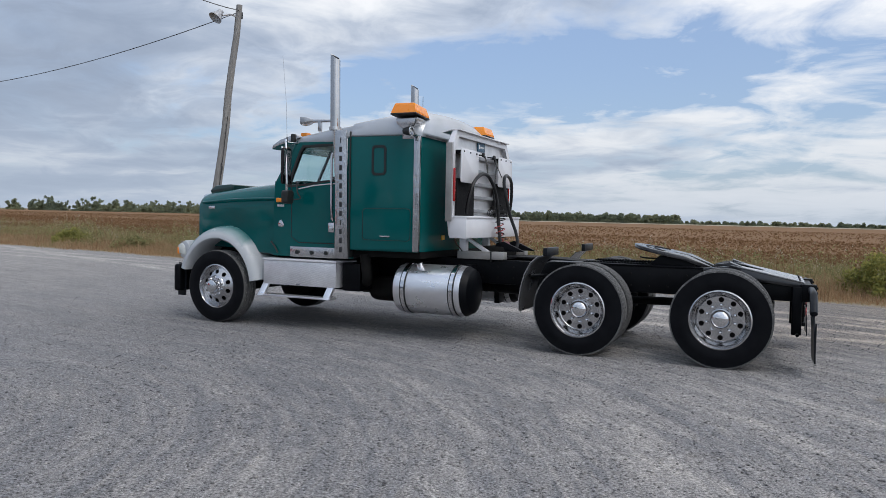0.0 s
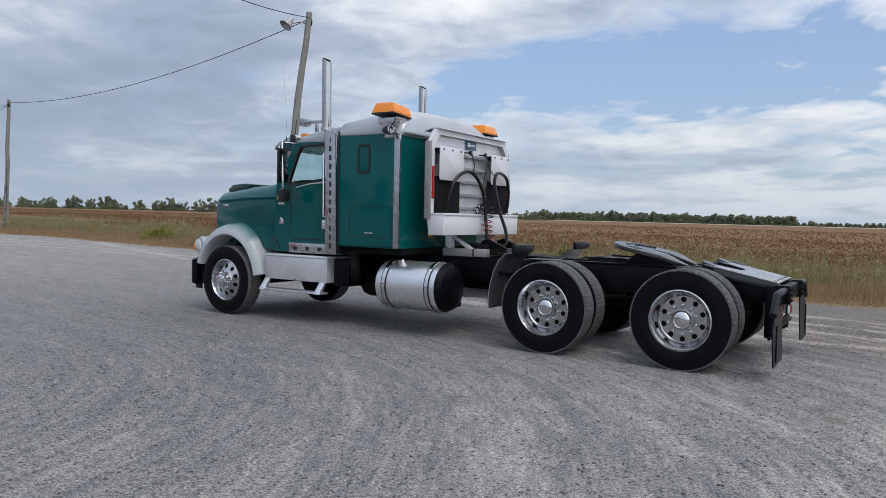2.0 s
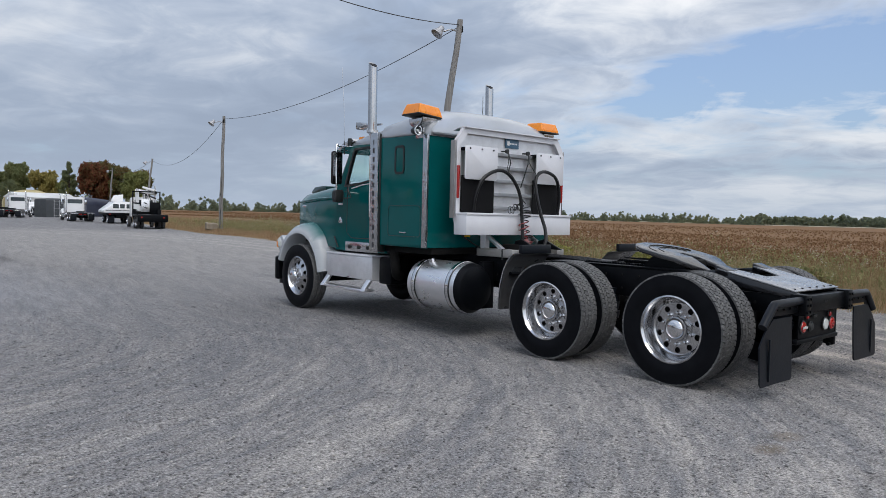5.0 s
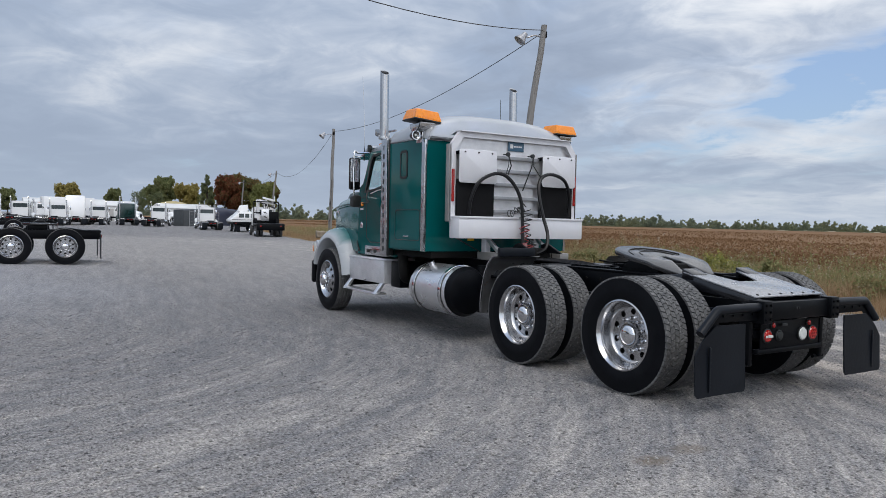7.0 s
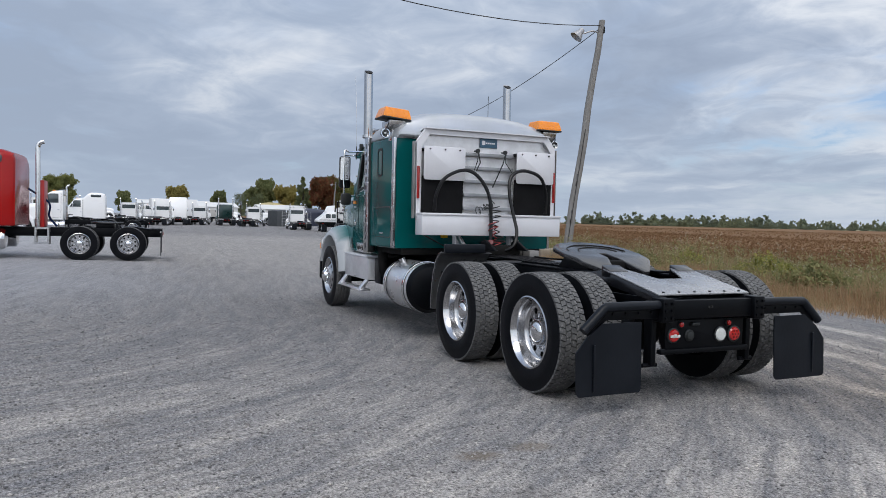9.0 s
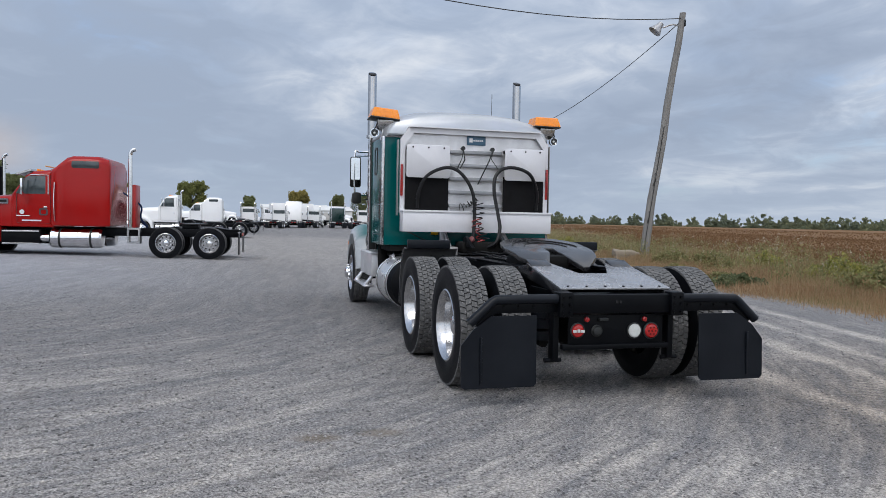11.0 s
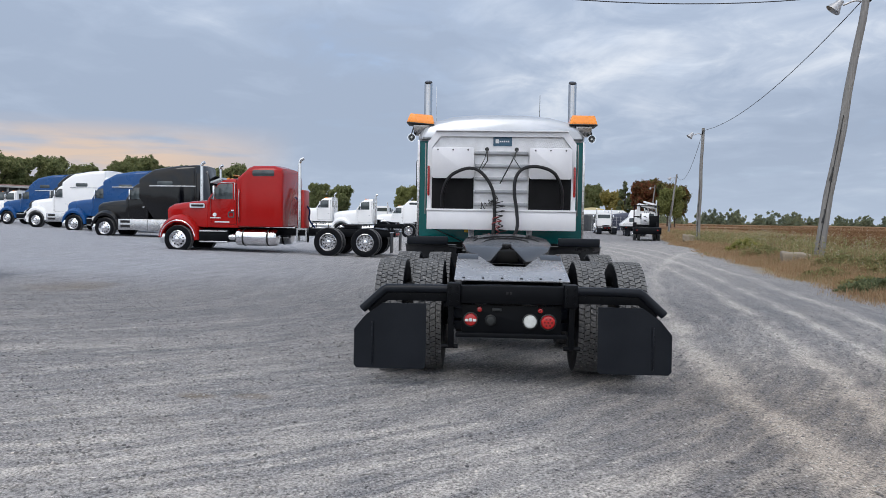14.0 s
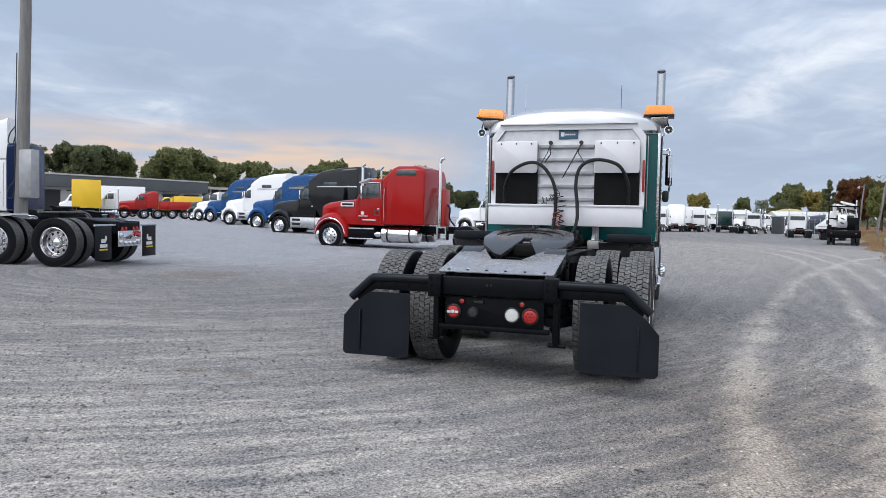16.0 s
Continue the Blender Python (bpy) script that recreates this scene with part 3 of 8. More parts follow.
    dust = n.math("ADD", n.math("MULTIPLY_ADD", lane_a, 0.22, n.math("MULTIPLY_ADD", lane_b, 0.46, n.math("MULTIPLY_ADD", lane_c, 0.48, n.math("MULTIPLY", clump, 0.12)))), n.math("MULTIPLY_ADD", cross, 0.06, n.math("MULTIPLY", n.math("SUBTRACT", low, 0.5), 0.11)))
    dust = n.math("MULTIPLY_ADD", n.math("MULTIPLY", n.math("MULTIPLY_ADD", X, 0.5, -0.4, clamp=True), n.math("SUBTRACT", lane_b, 0.5)), 0.55, dust)
    dust = n.math("ADD", n.math("MULTIPLY_ADD", marks, 0.44, dust), n.math("MULTIPLY", n.math("SUBTRACT", broadn, 0.33), 0.10))
    dust = n.math("MULTIPLY_ADD", n.math("SUBTRACT", dust, 0.68), n.math("MULTIPLY_ADD", n.math("MULTIPLY_ADD", X, 0.11, 1.0, clamp=True), 1.15, 0.95), 0.38)
    # offsets by place: paler beyond x = 1, darker at high y and low x
    dust = n.math("MULTIPLY_ADD", n.math("MULTIPLY", n.math("SUBTRACT", X, 1.0), 0.45, clamp=True), 0.27, n.math("MULTIPLY_ADD", n.math("MULTIPLY", n.math("MULTIPLY", n.math("SUBTRACT", Y, 8.8), 0.7, clamp=True), n.math("MULTIPLY_ADD", X, 0.6, 0.5, clamp=True)), -0.17, n.math("MULTIPLY_ADD", n.math("MULTIPLY", n.math("MULTIPLY_ADD", X, -1.0, -0.6), 0.3, clamp=True), -0.11, dust)))
    # a paler oval in the middle of the yard, streaked along the lanes
    px, py = n.math("DIVIDE", n.math("ADD", X, 36.0), 30.0), n.math("DIVIDE", n.math("SUBTRACT", Y, 13.0), 15.0)
    pale = n.math("SUBTRACT", 1.0, n.math("SQRT", n.math("ADD", n.math("MULTIPLY", px, px), n.math("MULTIPLY", py, py))), clamp=True)
    pale = n.math("MULTIPLY", n.math("MULTIPLY", pale, 2.2, clamp=True), n.math("MULTIPLY_ADD", n.math("SUBTRACT", lane_b, 0.5), 1.4, 1.0))
    dust = n.math("MULTIPLY_ADD", pale, 0.24, dust)
    # lighter and bluer towards low y, from x = -5 outwards
    cool_pale = n.math("MULTIPLY", n.math("MULTIPLY_ADD", n.math("ADD", Y, n.math("MULTIPLY", warp, 2.0)), -0.16, 1.25, clamp=True), n.math("MULTIPLY_ADD", X, -0.20, -1.0, clamp=True))
    cool_pale = n.math("MULTIPLY", cool_pale, n.math("MULTIPLY_ADD", lane_b, 1.2, 0.3, clamp=True))
    base = n.ramp(dust, [(0.16, (0.166, 0.165, 0.171)), (0.38, (0.218, 0.210, 0.207)), (0.58, (0.278, 0.264, 0.252)), (0.88, (0.390, 0.364, 0.337))])
    base = n.mix(cool_pale, base, n.mix(1.0, base, (1.48, 1.55, 1.66), "MULTIPLY"))
    return co, X, Y, dust, base, broadn, prints


def gravel_material():
    m = bpy.data.materials.new("gravel_and_field_soil")
    m.use_nodes = True
    n = Nodes(m.node_tree)
    b = m.node_tree.nodes["Principled BSDF"]
    co, X, Y, dust, base, broadn, prints = worn_dust(n)
    loose = n.ramp(dust, [(0.36, 1.0), (0.70, 0.45)])

    def cells(scale, keep):
        """Scattered pebbles: mask and tone."""
        vo = n.add("ShaderNodeTexVoronoi", {"Vector": co, "Scale": scale, "Randomness": 1.0})
        rgb = n.add("ShaderNodeSeparateColor", {0: vo.outputs["Color"]})
        body = n.ramp(vo.outputs["Distance"], [(0.24, 1.0), (0.44, 0.0)])
        return n.math("MULTIPLY", n.ramp(rgb.outputs[0], [(keep, 0.0), (keep + 0.04, 1.0)]), body), n.math("SUBTRACT", rgb.outputs[1], 0.47)

    m1, g1 = cells(44.0, 0.74)
    m2, g2 = cells(80.0, 0.40)
    fine, fine2 = n.noise(co, 210.0, 3.0, 0.7), n.noise(co, 60.0, 4.0, 0.7)
    m1, m2 = n.math("MULTIPLY", m1, loose), n.math("MULTIPLY", m2, loose)
    grain = n.math("ADD", n.math("MULTIPLY", n.math("MULTIPLY", m1, g1), 2.0), n.math("MULTIPLY", n.math("MULTIPLY", m2, g2), 2.3))
    grain = n.math("ADD", grain, n.math("MULTIPLY_ADD", n.math("SUBTRACT", fine, 0.5), 1.6, n.math("MULTIPLY_ADD", n.math("SUBTRACT", fine2, 0.5), 4.0, n.math("MULTIPLY", n.math("SUBTRACT", n.noise(co, 21.0, 4.0, 0.7), 0.5), 1.1))))
    gain = n.math("MAXIMUM", n.math("ADD", grain, 1.0), 0.15)
    grey = n.add("ShaderNodeCombineColor", {0: gain, 1: gain, 2: gain}).outputs[0]
    col = n.mix(1.0, base, grey, "MULTIPLY")
    brown = n.math("MULTIPLY", n.math("MULTIPLY", n.math("SUBTRACT", Y, 9.2), 0.6, clamp=True), n.math("MULTIPLY", n.math("ADD", X, 2.0), 0.35, clamp=True))
    col = n.mix(n.math("MULTIPLY", brown, 0.8), col, (0.86, 0.78, 0.69), "MULTIPLY")
    oil = n.ramp(n.noise(n.mapped(co, (1, 1, 1), (0, 0, 0), (7.7, 2.1, 0)), 0.75, 5.0, 0.65), [(0.64, 0.0), (0.72, 1.0)])
    col = n.mix(n.math("MULTIPLY", oil, 0.40), col, (0.10, 0.085, 0.075))
    # a brown damp stain by the parked row and two small ones in the yard
    for cx, cy, rx, ry, amt in ((-6.2, 1.6, 1.1, 0.9, 0.55), (1.24, 6.74, 0.10, 0.16, 0.6), (1.18, 7.16, 0.10, 0.18, 0.5)):
        ux, uy = n.math("DIVIDE", n.math("SUBTRACT", X, cx), rx), n.math("DIVIDE", n.math("SUBTRACT", Y, cy), ry)
        e = n.math("MULTIPLY_ADD", n.math("SUBTRACT", broadn, 0.5), 2.4, n.math("MULTIPLY_ADD", ux, ux, n.math("MULTIPLY", uy, uy)))
        col = n.mix(n.math("MULTIPLY", n.math("SUBTRACT", 1.0, e, clamp=True), amt), col, (0.155, 0.120, 0.085))
    # the verge and the field beyond it
    bend = n.math("MULTIPLY", n.math("MAXIMUM", n.math("MULTIPLY_ADD", X, -1.0, -14.0), 0.0), -0.12)
    line = n.math("MULTIPLY_ADD", X, 0.095, n.math("ADD", n.math("ADD", Y, bend), n.math("MULTIPLY_ADD", n.math("SUBTRACT", n.noise(co, 0.9, 5.0, 0.6), 0.5), 1.8, -15.6)))
    soil = n.mix(n.noise(co, 3.0, 5.0), (0.17, 0.135, 0.07), (0.26, 0.19, 0.11))
    col = n.mix(n.math("MULTIPLY", n.math("ADD", line, 0.1), 1.6, clamp=True), col, soil)
    far = n.mix(n.noise(n.mapped(co, (0.05, 1.0, 1.0)), 0.05, 4.0), (0.14, 0.072, 0.035), (0.20, 0.12, 0.06))
    col = n.mix(n.math("MULTIPLY", n.math("SUBTRACT", line, 8.0), 0.25, clamp=True), col, far)
    n.put(b.inputs["Base Color"], col)
    b.inputs["Roughness"].default_value = 0.93
    b.inputs["Specular IOR Level"].default_value = 0.25
    h = n.math("ADD", n.math("MULTIPLY_ADD", m1, 1.0, n.math("MULTIPLY", m2, 0.6)), n.math("MULTIPLY_ADD", broadn, 1.6, n.math("MULTIPLY_ADD", fine2, 1.1, n.math("MULTIPLY", prints, -1.2))))
    n.put(b.inputs["Normal"], n.add("ShaderNodeBump", {"Height": h, "Strength": 0.62, "Distance": 0.020}))
    return m


gxs, gys = axis_steps(-2600, -45, 14, 1500, 1.0), axis_steps(-1500, -30, 30, 2600, 1.0)
gv, gf = sheet(gxs, gys, ground_z)
me = raw("ground", gv, gf, gravel_material())
tagged(new("ground", me), "grey crushed gravel yard with dusty worn tyre tracks, running out into field soil", "gravel yard", kind="structure")


def scatter_stones(n, x0, x1, y0, y1, rmin, rmax, seed):
    """Loose stones lying on the yard, as one mesh."""
    rng = np.random.default_rng(seed)
    base = np.array([(1, 0, 0), (0.2, 1, 0.1), (-0.9, 0.3, 0), (-0.3, -0.9, 0.1), (0.1, 0.1, 0.7), (0, 0, -0.5)])
    tri = np.array([(0, 1, 4), (1, 2, 4), (2, 3, 4), (3, 0, 4), (1, 0, 5), (2, 1, 5), (3, 2, 5), (0, 3, 5)])
    x, y = rng.uniform(x0, x1, n), rng.uniform(y0, y1, n)
    fade = np.clip(np.minimum(x - x0, y - y0) / 6.0, 0.0, 1.0) * np.clip((y1 - y) / 2.0, 0.0, 1.0)
    keep = (y < 15.5 - 0.095 * x) & (rng.random(n) < fade)
    x, y = x[keep], y[keep]
    n = len(x)
    r = rmin + (rmax - rmin) * rng.random(n) ** 3.2
    a = rng.uniform(0, 6.283, n)
    jit = base[None] * (0.65 + 0.6 * rng.random((n, 6, 1))) * r[:, None, None]
    c, s_ = np.cos(a)[:, None], np.sin(a)[:, None]
    z = ground_z(x, y)
    v = np.stack([jit[..., 0] * c - jit[..., 1] * s_ + x[:, None], jit[..., 0] * s_ + jit[..., 1] * c + y[:, None], jit[..., 2] * 0.75 + z[:, None] + r[:, None] * 0.16], -1)
    f = tri[None] + (np.arange(n) * 6)[:, None, None]
    return v.reshape(-1, 3), f.reshape(-1, 3)


def stone_material():
    """Loose stones: grey, each with its own tone, coated with dust where the yard is worn."""
    m = bpy.data.materials.new("loose_stones")
    m.use_nodes = True
    n = Nodes(m.node_tree)
    b = m.node_tree.nodes["Principled BSDF"]
    base = worn_dust(n)[4]
    r = n.add("ShaderNodeNewGeometry").outputs["Random Per Island"]
    tone = n.ramp(r, [(0.0, (0.42, 0.42, 0.44)), (0.35, (0.92, 0.92, 0.93)), (0.80, (1.28, 1.26, 1.24)), (1.0, (2.0, 1.96, 1.92))])
    n.put(b.inputs["Base Color"], n.mix(1.0, base, tone, "MULTIPLY"))
    b.inputs["Roughness"].default_value = 0.9
    b.inputs["Specular IOR Level"].default_value = 0.2
    return m


STONE = stone_material()
sv1, sf1 = scatter_stones(170000, -11, 7, -3.0, 14.5, 0.0035, 0.017, 3)
sv2, sf2 = scatter_stones(22000, -26, 8, -6.0, 18.0, 0.006, 0.018, 4)
tagged(new("loose_gravel", raw("loose_gravel", np.concatenate([sv1, sv2]), np.concatenate([sf1, sf2 + len(sv1)]), STONE)), "loose grey gravel stones scattered over the yard", "gravel", kind="stuff")

# ---------------------------------------------------------------- verge, field and distance
def blades(xs, ys, hs, ws, rng, lean=0.35, z0=None):
    """Bent grass blades: two joined triangles and a tip each."""
    n = len(xs)
    a = rng.uniform(0, 6.283, n)
    l = rng.uniform(0, lean, n) * hs
    la = rng.uniform(0, 6.283, n)
    dx, dy = np.cos(a) * ws / 2, np.sin(a) * ws / 2
    z0 = np.zeros(n) if z0 is None else z0
    p = [np.stack([xs - dx, ys - dy, z0], -1), np.stack([xs + dx, ys + dy, z0], -1),
         np.stack([xs + dx * 0.7 + np.cos(la) * l * 0.35, ys + dy * 0.7 + np.sin(la) * l * 0.35, z0 + hs * 0.6], -1),
         np.stack([xs - dx * 0.7 + np.cos(la) * l * 0.35, ys - dy * 0.7 + np.sin(la) * l * 0.35, z0 + hs * 0.6], -1),
         np.stack([xs + np.cos(la) * l, ys + np.sin(la) * l, z0 + hs], -1)]
    v = np.stack(p, 1).reshape(-1, 3)
    o = (np.arange(n) * 5)[:, None]
    f = np.concatenate([o + np.array([[0, 1, 2]]), o + np.array([[0, 2, 3]]), o + np.array([[3, 2, 4]])], 0)
    return v, f


def leaves(cx, cy, cz, size, rng):
    """Small leaf plates, turned at random, one quad each."""
    n = len(cx)
    u = rng.normal(size=(n, 3))
    u /= np.linalg.norm(u, axis=1, keepdims=True)
    t = rng.normal(size=(n, 3))
    t -= u * (t * u).sum(1, keepdims=True)
    t /= np.linalg.norm(t, axis=1, keepdims=True)
    s_ = (size * (0.6 + 0.8 * rng.random(n)))[:, None]
    c = np.stack([cx, cy, cz], -1)
    v = np.stack([c - u * s_, c + t * s_ * 0.55, c + u * s_, c - t * s_ * 0.55], 1).reshape(-1, 3)
    f = (np.arange(n) * 4)[:, None] + np.array([[0, 1, 2, 3]])
    return v, f


EDGE = edge_y


def verge_grass(name, stretches, near, width, low, high, material, seed):
    """Blades over a band of the verge: near and width from the gravel's edge, rising from low to high."""
    rng = np.random.default_rng(seed)
    vs, fs, o = [], [], 0
    for x0, x1, n, wmul in stretches:
        x = rng.uniform(x0, x1, n)
        d = near + rng.random(n) ** 1.1 * width
        y = EDGE(x) + d + rng.normal(0, 0.22, n)
        tuft = 0.5 + 0.5 * np.sin(x * 1.7 + np.sin(y * 1.3) * 2) * np.sin(y * 1.1 + x * 0.6)
        h = (low + (high - low) * np.clip((d - near) / 1.6, 0, 1)) * (0.45 + 0.75 * rng.random(n)) * (0.65 + 0.6 * tuft)
        v, f = blades(x, y, h, rng.uniform(0.005, 0.013, n) * wmul, rng, 0.8, ground_z(x, y))
        vs.append(v), fs.append(f + o)
        o += len(v)
    return raw(name, np.concatenate(vs), np.concatenate(fs), material)


tagged(new("verge_grass", verge_grass("verge_grass", ((-20, 14, 70000, 1.1), (-60, -20, 46000, 2.0), (-130, -60, 15000, 3.4), (14, 60, 7000, 2.2)), 1.5, 7.0, 0.26, 0.46, GRASS, 11)), "uncut green and straw-coloured grass beside the yard", "grass", kind="stuff")
tagged(new("edge_grass", verge_grass("edge_grass", ((-20, 14, 62000, 1.0), (-60, -20, 34000, 1.9), (-130, -60, 9000, 3.2), (14, 60, 4000, 2.2)), 0.0, 2.4, 0.05, 0.36, EDGE_GRASS, 15)), "dry tan and rusty seeded grass along the gravel", "grass", kind="stuff")


def weeds():
    """Seeded weeds and goldenrod stems standing over the grass."""
    rng = np.random.default_rng(12)
    n = 6000
    x = rng.uniform(-60, 20, n)
    y = EDGE(x) + 1.4 + rng.random(n) * 7.5
    h = (0.40 + 0.62 * rng.random(n)) * (0.85 + 0.35 * np.sin(x * 0.63) * np.sin(y * 0.9 + x * 0.21))
    v, f = blades(x, y, h, np.full(n, 0.014), rng, 0.25, ground_z(x, y))
    k = 9
    lx = np.repeat(x, k) + rng.normal(0, 0.07, n * k)
    ly = np.repeat(y, k) + rng.normal(0, 0.07, n * k)
    lz = np.repeat(h, k) * rng.uniform(0.25, 0.95, n * k)
    v2, f2 = leaves(lx, ly, lz, np.full(n * k, 0.036), rng)
    # dead brown stalks in drifts between the green ones
    m = 26000
    sx = rng.uniform(-60, 20, m)
    sd = 2.2 + 6.6 * rng.random(m)
    sy = EDGE(sx) + sd
    drift = np.sin(sx * 0.9 + np.sin(sy * 0.7) * 1.6) * np.sin(sy * 0.8 - sx * 0.33)
    stand = drift + rng.normal(0, 0.4, m) > -0.25
    sx, sy = sx[stand], sy[stand]
    sh = (0.32 + 0.50 * rng.random(len(sx))) * (0.8 + 0.3 * drift[stand])
    me0 = raw("dead_stalks", *blades(sx, sy, sh, rng.uniform(0.012, 0.028, len(sx)), rng, 0.45, ground_z(sx, sy)), GRASS)
    me1 = raw("weeds", np.concatenate([v, v2]), np.concatenate([f, (f2[:, :3] + len(v)), (f2[:, [0, 2, 3]] + len(v))]), WEED)
    sel = rng.random(n) < 0.42
    xs, ys, hs = x[sel], y[sel], h[sel]
    m = len(xs)
    kk = 8
    v3, f3 = leaves(np.repeat(xs, kk) + rng.normal(0, 0.03, m * kk), np.repeat(ys, kk) + rng.normal(0, 0.03, m * kk), np.repeat(hs, kk) + rng.normal(0, 0.05, m * kk), np.full(m * kk, 0.016), rng)
    return me0, me1, raw("seed_heads", v3, f3, SEEDS)


dm, wm, sm = weeds()
tagged(new("dead_stalks", dm), "dead brown weed stalks standing in drifts in the verge", "weeds", kind="stuff")
tagged(new("weeds", wm), "tall olive and yellow weeds in the rough verge", "weeds", kind="stuff")
tagged(new("seed_heads", sm), "pale fluffy seed heads on dead weed stems", "weeds", kind="stuff")


def crop_field():
    """The canopy of a ripe bean field, with plants of its own along the near side."""
    rng = np.random.default_rng(13)
    xs = axis_steps(-520, -60, 40, 330, 1.6)
    ys = axis_steps(21.0, 21.0, 46.0, 330, 0.9)
    def zf(x, y):
        near = min(1.0, max(0.0, (y - (edge_y(max(x, -90)) + 6.2)) / 2.0))
        return -0.70 + near * (1.15 + 0.05 * noise.noise((x * 0.45, y * 1.1, 0)) + 0.05 * noise.noise((x * 1.7, y * 2.3, 3)))
    v, f = sheet(xs, ys, zf)
    return raw("bean_field", v, f, None)


def crop_material():
    m = surf("bean_canopy", (0.174, 0.098, 0.052), (0.208, 0.122, 0.064), 0.05, 0.95, bump=0.5, bscale=3.0, wear=(0.175, 0.115, 0.060), wear_at=0.58, spec=0.1)
    return m


fm = crop_field()
fm.materials.append(crop_material())
tagged(new("bean_field", fm), "wide flat field of ripe reddish-brown bean plants", "crop field", kind="structure")


def crop_plants():
    rng = np.random.default_rng(14)
    vs, fs, o = [], [], 0
    for x0, x1, d0, d1, n, size in ((-45, 25, 6.0, 13, 90000, 0.034), (-110, 45, 11, 34, 110000, 0.05), (-240, 110, 30, 110, 60000, 0.09)):
        x = rng.uniform(x0, x1, n)
        y = EDGE(np.maximum(x, -90)) + d0 + (d1 - d0) * rng.random(n)
        z = 0.47 + rng.normal(0, 0.05, n)
        v, f = leaves(x, y, z, np.full(n, size), rng)
        vs.append(v), fs.append(f + o)
        o += len(v)
    return raw("bean_plants", np.concatenate(vs), np.concatenate(fs), CROP)


tagged(new("bean_plants", crop_plants()), "ripe russet bean plants standing along the field", "crop", kind="stuff")
# pale stubble strip at the far end of the field
STUBBLE = surf("pale_stubble", (0.42, 0.36, 0.26), (0.34, 0.28, 0.19), 0.03, 0.95)
tv, tf = sheet(np.linspace(-900, 700, 30), np.linspace(331, 460, 6), lambda x, y: 0.55)
tagged(new("stubble_strip", raw("stubble_strip", tv, tf, STUBBLE)), "pale strip of cut stubble beyond the bean field", "stubble field", kind="structure")


def crown_leaves(blobs, per, size, seed, fill=0.55):
    """Leaf clumps in the shells of several uneven blobs."""
    rng = np.random.default_rng(seed)
    cs = []
    for x, y, z, r, rz in blobs:
        n = max(40, int(per * r * r))
        d = rng.normal(size=(n, 3))
        d /= np.linalg.norm(d, axis=1, keepdims=True)
        rad = (fill + (1.08 - fill) * rng.random(n)) * (0.80 + 0.35 * np.sin(d[:, 0] * 5 + x) * np.sin(d[:, 1] * 6 + z) * np.sin(d[:, 2] * 4 + y))
        cs.append(np.stack([x + d[:, 0] * r * rad, y + d[:, 1] * r * rad, z + d[:, 2] * rz * rad], -1))
    c = np.concatenate(cs)
    return leaves(c[:, 0], c[:, 1], c[:, 2], np.full(len(c), size), rng)


def tree_parts(height, spread, seed, leaf, size=0.30, per=420, conifer=False, bare=0.0):
    """Meshes of a trunk with limbs, and of a crown of many leaves."""
    rng = random.Random(seed)
    bm = B()
    top = height * 0.80
    pts = [(0, 0, -0.1), (rng.uniform(-.1, .1), rng.uniform(-.1, .1), top * 0.4), (rng.uniform(-.3, .3), rng.uniform(-.3, .3), top)]
    r0 = 0.028 * height
    path = smooth_path(pts, 5)
    for i, (p, q) in enumerate(zip(path, path[1:])):
        rod(bm, p, q, r0 * (1 - 0.85 * i / len(path)), r0 * (1 - 0.85 * (i + 1) / len(path)), 8)
    blobs = []
    limbs = 9 if not conifer else 14
    for i in range(limbs):
        h = height * (0.26 + 0.60 * (i + rng.random()) / limbs)
        a = i * 2.4 + rng.random()
        f = (h / height - 0.2) / 0.8
        if conifer:
            reach = spread * (1.05 - 0.95 * f)
        else:
            reach = spread * (0.55 + 0.45 * math.sin(math.pi * min(1, f * 0.95 + 0.12))) * rng.uniform(0.55, 0.95)
        tip = (math.cos(a) * reach * 0.75, math.sin(a) * reach * 0.75, h + (0.12 if not conifer else -0.05) * height)
        rod(bm, (0, 0, h * 0.72), tip, r0 * 0.32, r0 * 0.08, 5)
        r = spread * rng.uniform(0.34, 0.52) * (0.6 if conifer else 1.0)
        blobs.append((tip[0], tip[1], min(tip[2], height - r * 0.6), r, r * rng.uniform(0.7, 0.95)))
    blobs.append((0, 0, height * 0.86, spread * (0.20 if conifer else 0.42), height * 0.14))
    trunk = bpy.data.meshes.new("trunk")
    bm.to_mesh(trunk)
    bm.free()
    trunk.materials.append(BARK)
    v, f = crown_leaves(blobs, per * (1 - bare), size, seed)
    return trunk, raw("crown", v, f, leaf)


def tree(meshes, m, label, category="tree", group=""):
    t = thing("tree", m, label, category, group)
    part_mesh("trunk", meshes[0], None, t)
    part_mesh("crown", meshes[1], None, t)
    return t


